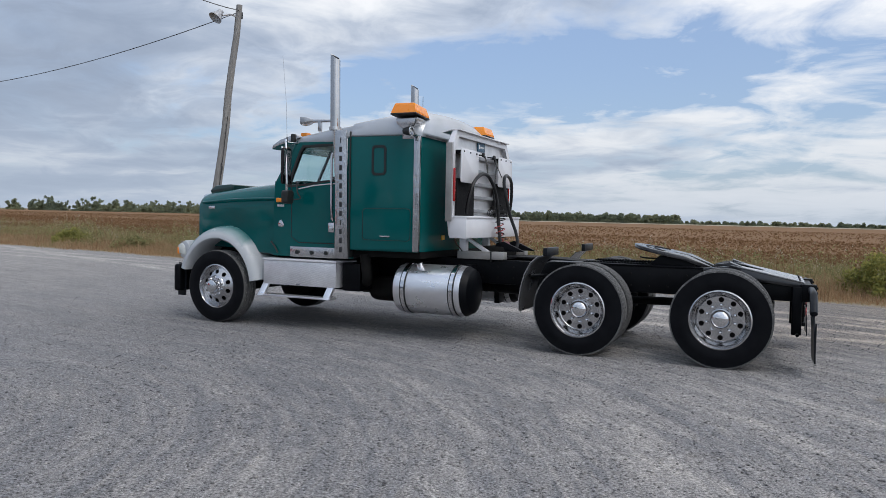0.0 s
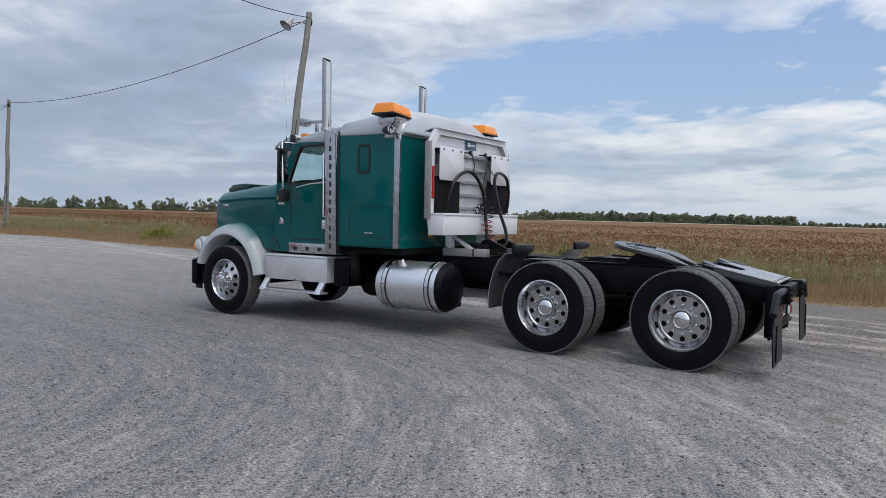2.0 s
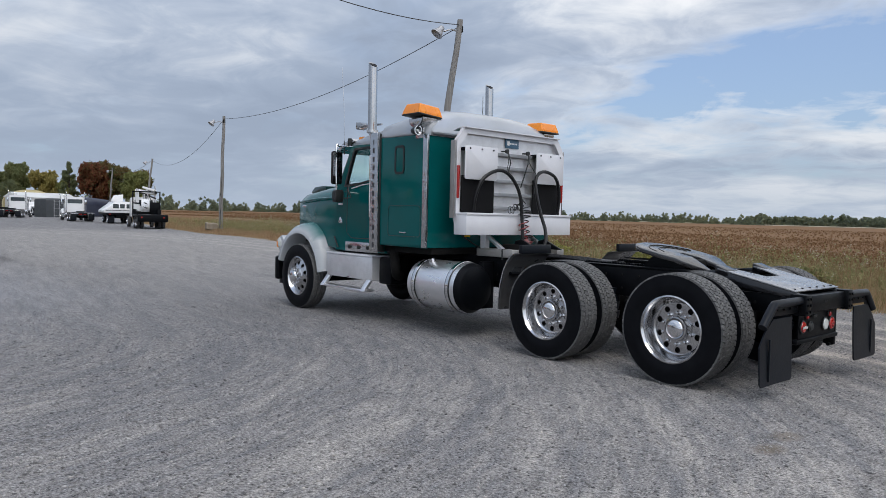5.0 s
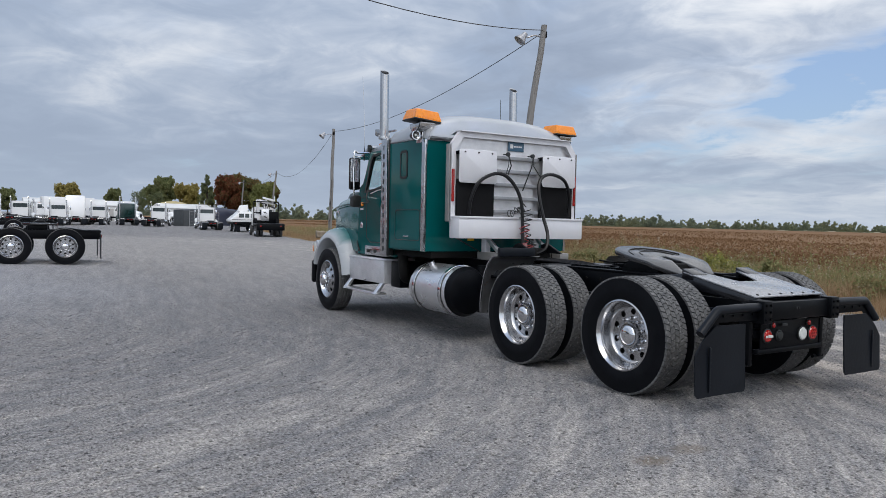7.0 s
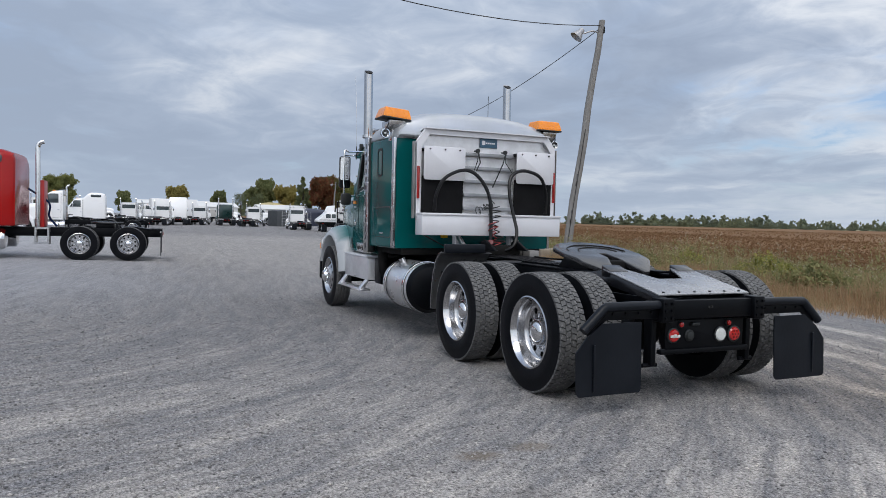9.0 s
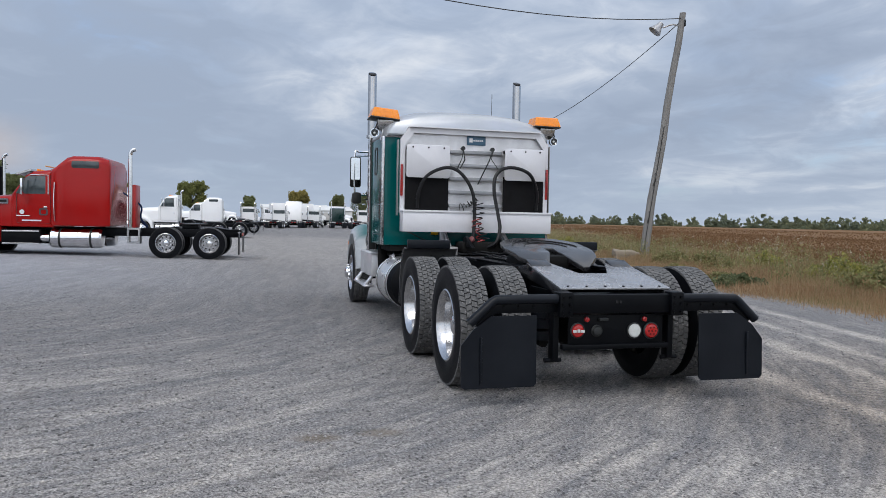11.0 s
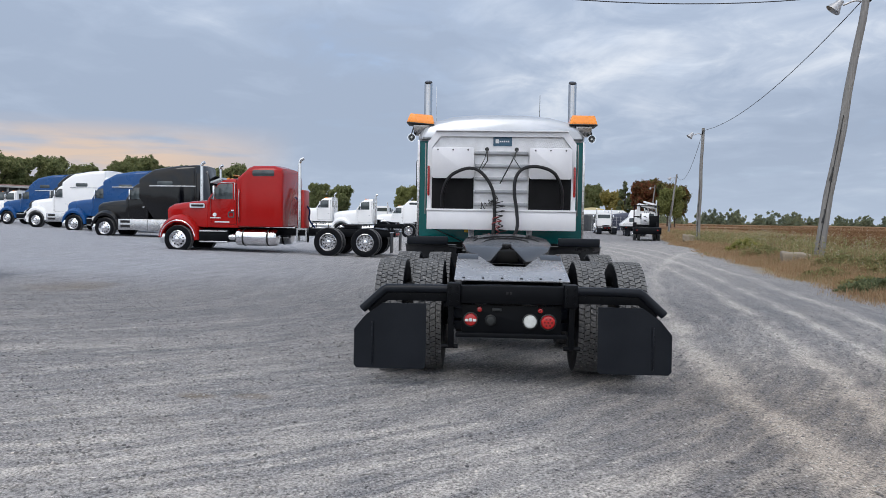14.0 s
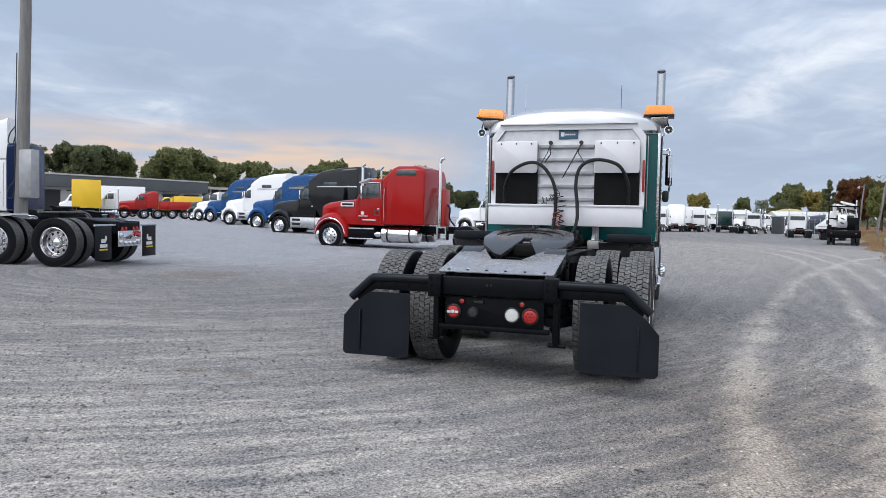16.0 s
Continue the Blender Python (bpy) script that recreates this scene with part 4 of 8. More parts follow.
def tree_belt(name, x0, y0, x1, y1, n, hlo, hhi, seed, label, depth=12.0, size=0.9, leaf=None):
    """A far belt of trees, as one mass of leaf clumps over thin trunks."""
    rng = random.Random(seed)
    blobs, tv_, tf_ = [], [], []
    for i in range(n):
        t = (i + rng.uniform(-0.45, 0.45)) / n
        x, y = x0 + (x1 - x0) * t + rng.uniform(-2, 2), y0 + (y1 - y0) * t + rng.uniform(0, depth)
        h = rng.uniform(hlo, hhi) * (0.75 + 0.45 * noise.noise((i * 0.23, seed, 0)))
        for k in range(11):
            f_ = k / 10
            r = h * rng.uniform(0.13, 0.20) * (1.45 - 0.75 * f_)
            reach = 0.50 - 0.34 * f_
            blobs.append((x + rng.uniform(-reach, reach) * h, y + rng.uniform(-.3, .3) * h, h * (0.08 + 0.80 * f_), r, r * 1.05))
        for k in range(3):
            blobs.append((x + rng.uniform(-3.2, 3.2), y + rng.uniform(-2, 2), h * 0.12, h * rng.uniform(0.18, 0.26), h * rng.uniform(0.14, 0.24)))
        w_ = 0.015 * h
        o = len(tv_)
        tv_ += [(x - w_, y, 0), (x + w_, y, 0), (x + w_, y, h * 0.6), (x - w_, y, h * 0.6)]
        tf_.append((o, o + 1, o + 2, o + 3))
    v, f = crown_leaves(blobs, 26.0 / size ** 1.2, size, seed, 0.05)
    me_ = raw(name, np.concatenate([v, np.array(tv_)]), np.concatenate([f, np.array(tf_) + len(v)]), leaf or LEAF_HAZED)
    return tagged(new(name, me_), label, "trees", kind="stuff")


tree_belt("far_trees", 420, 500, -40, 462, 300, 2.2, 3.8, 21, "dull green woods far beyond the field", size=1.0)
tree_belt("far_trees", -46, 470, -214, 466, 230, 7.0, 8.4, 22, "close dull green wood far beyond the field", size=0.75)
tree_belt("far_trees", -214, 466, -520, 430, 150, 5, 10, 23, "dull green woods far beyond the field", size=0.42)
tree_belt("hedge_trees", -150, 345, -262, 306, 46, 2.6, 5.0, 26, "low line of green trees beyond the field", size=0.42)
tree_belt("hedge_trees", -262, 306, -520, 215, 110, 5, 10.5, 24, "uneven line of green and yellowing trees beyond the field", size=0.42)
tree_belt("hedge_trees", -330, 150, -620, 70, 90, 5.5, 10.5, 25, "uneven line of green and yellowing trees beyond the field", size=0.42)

# ---------------------------------------------------------------- utility poles and lines
def pole(base, top, r0, lamp_side, label, lamp_reach=0.9):
    b, t = Vector(base), Vector(top)
    th = thing("utility_pole", Matrix.Translation(b), label, "utility pole", "wooden poles beside the yard")
    d = t - b
    bm = B()
    pts = [d * (i / 8) + Vector((0.02 * math.sin(i * 2.1), 0.02 * math.cos(i * 1.7), 0)) for i in range(9)]
    loft(bm, [[(p.x + r0 * (1 - 0.042 * i) * math.cos(k * math.pi / 7), p.y + r0 * (1 - 0.042 * i) * math.sin(k * math.pi / 7), p.z - (0.3 if i == 0 else 0)) for k in range(14)] for i, p in enumerate(pts)])
    part("shaft", bm, WOOD, th, "grey weathered wooden shaft")
    if lamp_reach:
        s_ = Vector(lamp_side).normalized()
        head = d + Vector((0, 0, -0.55))
        bm = B()
        tube(bm, smooth_path([head, head + s_ * 0.35 + Vector((0, 0, 0.12)), head + s_ * lamp_reach * 0.8 + Vector((0, 0, 0.0))], 4), 0.03)
        part("lamp_arm", bm, LAMP_GREY, th)
        bm = B()
        q = (s_ * 0.8 + Vector((0, 0, -1.0))).to_track_quat("-Y", "Z").to_matrix().to_4x4()
        lathe(bm, [(0.01, 0.22), (0.10, 0.20), (0.13, 0.05), (0.24, -0.16), (0.25, -0.20), (0.22, -0.18), (0.10, -0.02), (0.01, -0.02)], 18, Matrix.Translation(head + s_ * lamp_reach) @ q)
        part("lamp_head", bm, LAMP_GREY, th, "flared grey floodlight head")
        bm = B()
        box(bm, head + Vector((-0.09, -0.09, 0.05)), head + Vector((0.09, 0.09, 0.30)), 0.02)
        part("insulator_box", bm, BLACK, th)
    off = Vector((r0 * 0.9, -r0 * 0.55, 0))
    bm = tube(B(), [d * (0.04 + 0.5 * k / 6) + off for k in range(7)], 0.014, 6)
    part("ground_cable", bm, CABLE, th)
    for z in (1.55, 2.95):
        c = d * (z / d.z) + off
        part("cable_loop", tube(B(), smooth_path([c + Vector((0, 0, 0.28)), c + Vector((0.10, -0.06, 0.10)), c + Vector((0.10, -0.12, -0.12)), c + Vector((0.02, -0.06, -0.16)), c + Vector((0, 0, 0.02))], 5), 0.016, 6), CABLE, th)
    return th


P1, P1T = Vector((-18.1, 20.55, 0.05)), Vector((-17.9, 21.8, 9.22))
P2, P2T = Vector((-49.2, 26.4, -0.25)), Vector((-49.0, 26.5, 8.55))
P3, P3T = Vector((-92.2, 36.0, -0.15)), Vector((-92.4, 37.0, 7.85))
P4, P4T = Vector((-128.0, 42.6, 0)), Vector((-128.0, 43.2, 8.1))
P5, P5T = Vector((-8.66, -5.64, ground_z(-8.7, -5.6))), Vector((-8.36, -5.0, 9.6))
pole(P1, P1T, 0.17, (-0.3, -1, 0), "leaning grey wooden utility pole with a floodlight, in the grass verge")
pole(P2, P2T, 0.16, (0, -1, 0), "grey wooden utility pole with a floodlight, in the grass verge")
pole(P3, P3T, 0.16, (0, -1, 0), "leaning grey wooden utility pole with a floodlight, beside trees")
pole(P4, P4T, 0.16, (0.3, -1, 0), "grey wooden utility pole with a floodlight, beside trees")
p5 = pole(P5, P5T, 0.17, (0, 1, 0), "grey wooden utility pole with metal conduit, between parked trucks", 0)
bm = B()
tube(bm, smooth_path([(0.12, 0.22, 8.5), (0.14, 0.22, 4.0), (0.15, 0.22, 2.0), (0.17, 0.30, 1.75), (0.2, 0.45, 1.72)], 5), 0.035)
part("conduit", bm, LAMP_GREY, p5, "galvanised steel conduit")
bm = B()
box(bm, (-0.06, 0.17, 1.40), (0.22, 0.58, 2.65), 0.03)
part("meter_cabinet", bm, LAMP_GREY, p5, "grey steel meter cabinet")


def overhead(a, b, sag, name="overhead_wire"):
    pts = [a.lerp(b, i / 24) - Vector((0, 0, sag * 4 * (i / 24) * (1 - i / 24))) for i in range(25)]
    bm = tube(B(), pts, 0.016, 5)
    return lone(name, bm, CABLE, "thin black overhead cable slung between wooden poles", "cable", "overhead cables")


overhead(P1T - Vector((0, 0, 0.25)), P2T - Vector((0, 0, 0.2)), 0.85)
overhead(P2T - Vector((0, 0, 0.2)), P3T - Vector((0, 0, 0.2)), 1.8)
overhead(P3T - Vector((0, 0, 0.2)), P4T - Vector((0, 0, 0.2)), 1.0)
overhead(P1T - Vector((0, 0, 0.2)), P5T - Vector((0, 0, 0.2)), 1.6)


def concrete_block(x, y, rz):
    bm = box(B(), (-0.44, -0.32, -0.1), (0.44, 0.32, 0.42), 0.05, None, 2)
    bmesh.ops.subdivide_edges(bm, edges=bm.edges[:], cuts=2, use_grid_fill=True)
    for v in bm.verts:
        v.co += Vector(noise.noise_vector(v.co * 3.1)) * 0.07
        v.co.z -= 0.14 * max(0.0, v.co.x) * (v.co.z > 0.1)
    return lone("concrete_block", bm, CONCRETE, "weathered tan concrete block, half sunk in grass", "concrete block", "blocks beside the poles", m=pose(x, y, 0, 0, 0, rz))


concrete_block(-18.1, 19.85, 75)
concrete_block(-49.4, 25.8, 80)


def bush(x, y, h, r, seed, leaf, label):
    rng = random.Random(seed)
    t = thing("bush", pose(x, y, 0), label, "bush")
    bm = B()
    blobs = []
    for i in range(16):
        a = i * 2.4 + rng.random()
        f = math.sqrt((i + 0.5) / 16)
        tip = (math.cos(a) * r * f * 0.8, math.sin(a) * r * f * 0.8, h * (0.86 - 0.55 * f) * rng.uniform(0.7, 1.0))
        rod(bm, (tip[0] * 0.3, tip[1] * 0.3, -0.05), tip, 0.008, 0.004, 5)
        blobs.append((tip[0], tip[1], tip[2] * 0.85, r * rng.uniform(0.22, 0.36), h * rng.uniform(0.16, 0.30)))
        blobs.append((tip[0] * 1.1, tip[1] * 1.1, tip[2] * 0.35, r * rng.uniform(0.22, 0.34), tip[2] * 0.40))
    part("stems", bm, BARK, t)
    v, f = crown_leaves(blobs, 5200, 0.036, seed, 0.1)
    part_mesh("foliage", raw("foliage", v, f, leaf), None, t)
    return t


GOLD = leafy("goldenrod", [(0.15, 0.17, 0.055), (0.25, 0.25, 0.075), (0.36, 0.32, 0.09), (0.21, 0.225, 0.07)])
for x, y, h, r, leaf, lab in ((2.6, 17.5, 1.35, 0.85, GOLD, "bushy yellow-green goldenrod at the edge of the gravel"), (6.4, 17.3, 1.3, 1.1, GOLD, "bushy yellow-green goldenrod at the edge of the gravel"),
                              (-3.1, 18.4, 0.9, 0.7, WEED, "low yellow-green shrub in the verge"), (-8.3, 17.15, 0.42, 0.75, LEAF_DARK, "low dark green weeds beside the gravel"), (-9.2, 17.4, 0.38, 0.6, WEED, "low dark green weeds beside the gravel"),
                              (-11.8, 20.8, 0.95, 0.65, GOLD, "clump of yellow goldenrod in the verge"), (-13.0, 19.8, 0.9, 0.9, WEED, "tall olive weeds in the verge"), (-14.6, 19.6, 0.85, 0.8, WEED, "tall green weeds in the verge"), (-5.7, 18.6, 0.95, 0.8, WEED, "tall olive weeds in the verge"),
                              (-8.2, 19.9, 1.0, 0.9, GOLD, "clump of yellow goldenrod in the verge"), (-21.5, 20.2, 0.75, 0.9, WEED, "tall green weeds in the verge"), (-26.0, 21.2, 0.9, 0.9, GOLD, "clump of yellow goldenrod in the verge"), (-12.1, 18.0, 0.4, 0.6, WEED, "low green weeds beside the gravel")):
    bush(x, y, h, r, int(abs(x) * 10), leaf, lab)

# ---------------------------------------------------------------- wheels, shared by all trucks
MESHES = {}


def kept(key, make, material, sharp=35.0):
    """A mesh built once and shared."""
    if key not in MESHES:
        bm = make()
        me_ = bpy.data.meshes.new(key)
        bm.to_mesh(me_)
        bm.free()
        me_.materials.append(material)
        me_.polygons.foreach_set("use_smooth", [True] * len(me_.polygons))
        me_.set_sharp_from_angle(angle=radians(sharp))
        if key.startswith("tyre"):
            # the running surface is dusty, the sidewalls are not
            me_.materials.append(TREAD_DUST)
            for p_ in me_.polygons:
                if math.hypot(p_.center.x, p_.center.z) > 0.4975:
                    p_.material_index = 1
        MESHES[key] = me_
    return MESHES[key]


def tyre_bm(R, wd, lugs, seg=48):
    """A truck tyre round the y axis, centred; lugs: blocks round each of its ribs, 0 for a ribbed tread."""
    h = wd / 2
    bm = B()
    ri = 0.295
    prof = [(ri, -h * 0.80), (ri + 0.02, -h * 0.90), (ri + 0.09, -h), (R - 0.10, -h * 0.99), (R - 0.045, -h * 0.93)]
    if not lugs:
        prof += [(R - 0.008, -h * 0.86)]
        for k in range(4):
            y = h * (-0.52 + 0.345 * k)
            prof += [(R, y - 0.012), (R - 0.012, y - 0.006), (R - 0.012, y + 0.006), (R, y + 0.012)]
        prof += [(R - 0.008, h * 0.86)]
        prof += [(R - 0.045, h * 0.93), (R - 0.10, h * 0.99), (ri + 0.09, h), (ri + 0.02, h * 0.90), (ri, h * 0.80)]
        lathe(bm, prof, seg)
        return bm
    # five ribs of blocks, cut across and along, as one skin with the sidewalls
    rows = [(y, 0, 0.0, R - r) for r, y in prof]
    for rib in range(5):
        y0, y1 = h * (-0.90 + 0.366 * rib), h * (-0.90 + 0.366 * rib + 0.336)
        drop = 0.007 * (abs((y0 + y1) / 2) / h) ** 2
        off, sk = (0.45, 0.14) if rib % 2 else (0.0, -0.14)
        rows += [(y0 - 0.002, 0, off - sk, 0.016 + drop), (y0, 1, off - sk, drop), (y1, 1, off + sk, drop), (y1 + 0.002, 0, off + sk, 0.016 + drop)]
    rows += [(-y, 0, 0.0, R - r) for r, y in reversed(prof)]
    rings = []
    for y, cut, off, drop in rows:
        ring = []
        for k in range(lugs):
            for f, low in ((0.0, 0), (0.80, 0), (0.83, 1), (0.97, 1)):
                a = 2 * math.pi * (k + f + off) / lugs
                rr = R - drop - (0.013 if low and cut else 0.0)
                ring.append((rr * math.cos(a), y, rr * math.sin(a)))
        rings.append(ring)
    return loft(bm, rings, cap=False)


def holed_disc(bm, r0, r1, y, n, rc, hr, cone=0.0, thick=0.012):
    """A wheel disc round the y axis with n round holes."""
    def P(r, a, yy):
        return (r * math.cos(a), yy + cone * (r - r0), r * math.sin(a))
    fs = []
    for s_ in range(n):
        a0, a1 = 2 * math.pi * s_ / n, 2 * math.pi * (s_ + 1) / n
        am = (a0 + a1) / 2
        edge = []
        for i in range(5):
            edge.append((r1, a0 + (a1 - a0) * i / 4))
        for i in (1, 2, 3):
            edge.append((r1 + (r0 - r1) * i / 4, a1))
        for i in range(5):
            edge.append((r0, a1 + (a0 - a1) * i / 4))
        for i in (1, 2, 3):
            edge.append((r0 + (r1 - r0) * i / 4, a0))
        xy = [(r * math.cos(a), r * math.sin(a)) for r, a in edge]
        cx, cy = rc * math.cos(am), rc * math.sin(am)
        outer = [bm.verts.new(P(r, a, y)) for r, a in edge]
        inner, deep = [], []
        for (px, py) in xy:
            d = math.hypot(px - cx, py - cy)
            qx, qy = cx + hr * (px - cx) / d, cy + hr * (py - cy) / d
            rr, aa = math.hypot(qx, qy), math.atan2(qy, qx)
            inner.append(bm.verts.new(P(rr, aa, y)))
            deep.append(bm.verts.new(P(rr, aa, y + thick * 2.2)))
        k = len(outer)
        for i in range(k):
            j = (i + 1) % k
            fs.append(bm.faces.new((outer[i], outer[j], inner[j], inner[i])))
            fs.append(bm.faces.new((inner[i], inner[j], deep[j], deep[i])))
    return bm


def wheel_rear_rim():
    """Deep dished outer wheel; y points to the truck's middle, the outer face at y = 0."""
    bm = B()
    lathe(bm, [(0.300, 0.10), (0.302, -0.006), (0.312, -0.022), (0.300, -0.028), (0.288, -0.010), (0.276, 0.012), (0.268, 0.04), (0.262, 0.085), (0.250, 0.112), (0.236, 0.122)], 48)
    holed_disc(bm, 0.105, 0.238, 0.122, 10, 0.202, 0.028, 0.0)
    return bm


def wheel_front_rim():
    """Bulged front wheel, outer face at y = 0."""
    bm = B()
    lathe(bm, [(0.300, 0.16), (0.302, -0.006), (0.312, -0.020), (0.300, -0.026), (0.288, -0.008), (0.276, 0.018), (0.266, 0.036), (0.250, 0.030)], 48)
    holed_disc(bm, 0.150, 0.252, -0.020, 10, 0.205, 0.031, 0.50)
    lathe(bm, [(0.152, -0.020), (0.135, -0.040), (0.120, -0.046), (0.01, -0.046)], 36)
    return bm


def wheel_hub_cap_rear():
    return lathe(B(), [(0.096, 0.13), (0.096, 0.075), (0.092, 0.058), (0.078, 0.042), (0.045, 0.031), (0.012, 0.028)], 28)


def wheel_hub_cap_front():
    return lathe(B(), [(0.100, -0.04), (0.098, -0.085), (0.088, -0.112), (0.060, -0.126), (0.012, -0.130)], 28)


def wheel_hub_ring():
    """The dark hub between the cap and the ring of nuts."""
    return lathe(B(), [(0.098, 0.060), (0.112, 0.062), (0.116, 0.075), (0.118, 0.120)], 28)


def lug_nut_bm():
    bm = B()
    lathe(bm, [(0.021, 0.03), (0.021, 0.004), (0.017, 0.0), (0.017, -0.024), (0.013, -0.034), (0.009, -0.036)], 8)
    return bm


def drum_bm():
    return lathe(B(), [(0.01, 0.19), (0.27, 0.19), (0.285, 0.22), (0.285, 0.34), (0.20, 0.36), (0.01, 0.36)], 28)


def wheel(parent, x, y, z, side, kind, R=0.515, wd=0.27, lugs=62, detail=True, rim=None):
    """A wheel whose outer face stands at y; side 1: the truck's left, -1: its right. kind: front, or dual for a pair."""
    rim = rim or (CHROME if kind == "front" else RIM)
    at = pose(x, y, z, 0, 0, 180 if side > 0 else 0)
    hub = part_mesh("wheel", kept("wheel_drum", drum_bm, GRIME), None, parent)
    hub.matrix_basis = at
    def sub(name, mesh, off=0.0, label="", turn=0.0):
        o = part_mesh(name, mesh, None, hub, label)
        o.matrix_basis = pose(0, off, 0, 0, turn, 0)
        return o
    key = f"{R:.2f}_{wd:.2f}_{lugs}"
    tm = kept("tyre_" + key, lambda: tyre_bm(R, wd, lugs), RUBBER, 28)
    sub("tyre", tm, wd / 2 - 0.005, "", random.uniform(0, 40))
    if kind == "dual":
        sub("inner_tyre", tm, wd / 2 + 0.075 + wd, "", random.uniform(0, 40))
        sub("rim", kept("rim_rear" + rim.name, wheel_rear_rim, rim), 0.03)
        sub("hub_cap", kept("hub_cap_rear", wheel_hub_cap_rear, CHROME), 0.03)
        sub("hub_ring", kept("hub_ring", wheel_hub_ring, RIM), 0.03)
        r_b, y_b = 0.145, 0.145
    else:
        sub("rim", kept("rim_front" + rim.name, wheel_front_rim, rim), 0.03)
        sub("hub_cap", kept("hub_cap_front", wheel_hub_cap_front, CHROME), 0.03)
        r_b, y_b = 0.125, -0.018
    if detail:
        lm = kept("lug_nut", lug_nut_bm, CHROME)
        for i in range(10):
            a = 2 * math.pi * (i + 0.5) / 10
            o = part_mesh("lug_nut", lm, None, hub)
            o.matrix_basis = pose(r_b * math.cos(a), y_b, r_b * math.sin(a))
    return hub

# ---------------------------------------------------------------- the green tractor unit
hero = thing("semi_tractor", pose(0.0, 9.155, 0.0, 0, 0.2, 178.95), "teal green sleeper tractor with silver fenders, chrome stacks, bare fifth wheel", "truck")


def P(name, bm, mat, label="", parent=None, sharp=35.0):
    return part(name, bm, mat, parent or hero, label, sharp)


# chassis
for s_ in (1, -1):
    bm = B()
    y = 0.43 * s_
    box(bm, (0.14, y - 0.012, 0.66), (7.35, y + 0.012, 0.96), 0.004)
    box(bm, (-0.62, y - 0.012, 0.66), (0.15, y + 0.012, 0.83), 0.004)
    box(bm, (0.14, min(y, y - 0.085 * s_), 0.945), (7.35, max(y, y - 0.085 * s_), 0.965), 0.004)
    box(bm, (-0.62, min(y, y - 0.085 * s_), 0.655), (7.35, max(y, y - 0.085 * s_), 0.675), 0.004)
    P("frame_rail", bm, BLACK)
    bm = B()
    for x in np.arange(-0.45, 3.3, 0.21):
        for z in (0.74, 0.88):
            rod(bm, (x, y + 0.010 * s_, z), (x, y + 0.026 * s_, z), 0.013, None, 6)
    tagged(P("rail_bolts", bm, GRIME), kind="stuff")
for x in (-0.45, 0.93, 2.45, 3.4, 5.0):
    P("crossmember", box(B(), (x - 0.06, -0.42, 0.70), (x + 0.06, 0.42, 0.92 if x > 0 else 0.82), 0.01), BLACK)

# axles, springs and driveline
for x in (0.18, 1.68):
    bm = B()
    rod(bm, (x, -0.95, 0.505), (x, 0.95, 0.505), 0.075, None, 14)
    bmesh.ops.create_uvsphere(bm, u_segments=18, v_segments=10, radius=0.24, matrix=Matrix.Translation((x, 0.02, 0.50)) @ Matrix.Diagonal((1.0, 0.72, 0.92, 1)))
    rod(bm, (x, 0.02, 0.50), (x + 0.42, 0.02, 0.53), 0.10, 0.06, 12)
    P("axle", bm, GRIME)
    for s_ in (1, -1):
        bm = B()
        for k, zz in enumerate((0.40, 0.50, 0.58, 0.66)):
            rod(bm, (x - 0.28, 0.43 * s_, zz), (x - 0.28, 0.43 * s_, zz + 0.075), 0.115 - 0.006 * k, 0.125 - 0.006 * k, 16)
        P("air_spring", bm, FLAP)
        bm = B()
        tube(bm, smooth_path([(x + 0.55, 0.43 * s_, 0.62), (x + 0.25, 0.43 * s_, 0.44), (x, 0.43 * s_, 0.40), (x - 0.36, 0.43 * s_, 0.38)], 4), 0.045, 6)
        P("trailing_arm", bm, GRIME)
        bm = rod(B(), (x + 0.16, 0.50 * s_, 0.34), (x + 0.22, 0.50 * s_, 0.92), 0.035, None, 10)
        rod(bm, (x + 0.17, 0.50 * s_, 0.42), (x + 0.195, 0.50 * s_, 0.68), 0.050, None, 10)
        P("shock_absorber", bm, BLACK)
        bm = lathe(B(), [(0.01, -0.10), (0.075, -0.09), (0.085, 0.0), (0.075, 0.09), (0.01, 0.10)], 14, pose(x + 0.28, 0.62 * s_, 0.42, 0, 0, 90))
        P("brake_chamber", bm, GRIME)
P("drive_shaft", rod(rod(B(), (0.6, 0.02, 0.53), (1.45, 0.02, 0.52), 0.05), (2.1, 0.02, 0.54), (5.2, 0.02, 0.62), 0.06), GRIME)
bm = rod(B(), (6.9, -0.95, 0.42), (6.9, 0.95, 0.42), 0.07, None, 12)
P("front_axle", bm, GRIME)
bm = box(B(), (5.2, -0.35, 0.42), (7.2, 0.35, 1.25), 0.10)
P("engine", bm, GRIME)
bm = box(B(), (4.25, -0.28, 0.40), (5.2, 0.28, 0.95), 0.12)
P("gearbox", bm, GRIME)

# wheels
for s_ in (1, -1):
    wheel(hero, 0.18, 1.20 * s_, 0.488, s_, "dual")
    wheel(hero, 1.68, 1.20 * s_, 0.488, s_, "dual")
    wheel(hero, 6.91, 1.19 * s_, 0.460, s_, "front", 0.512, 0.29, 0, True, RIM)

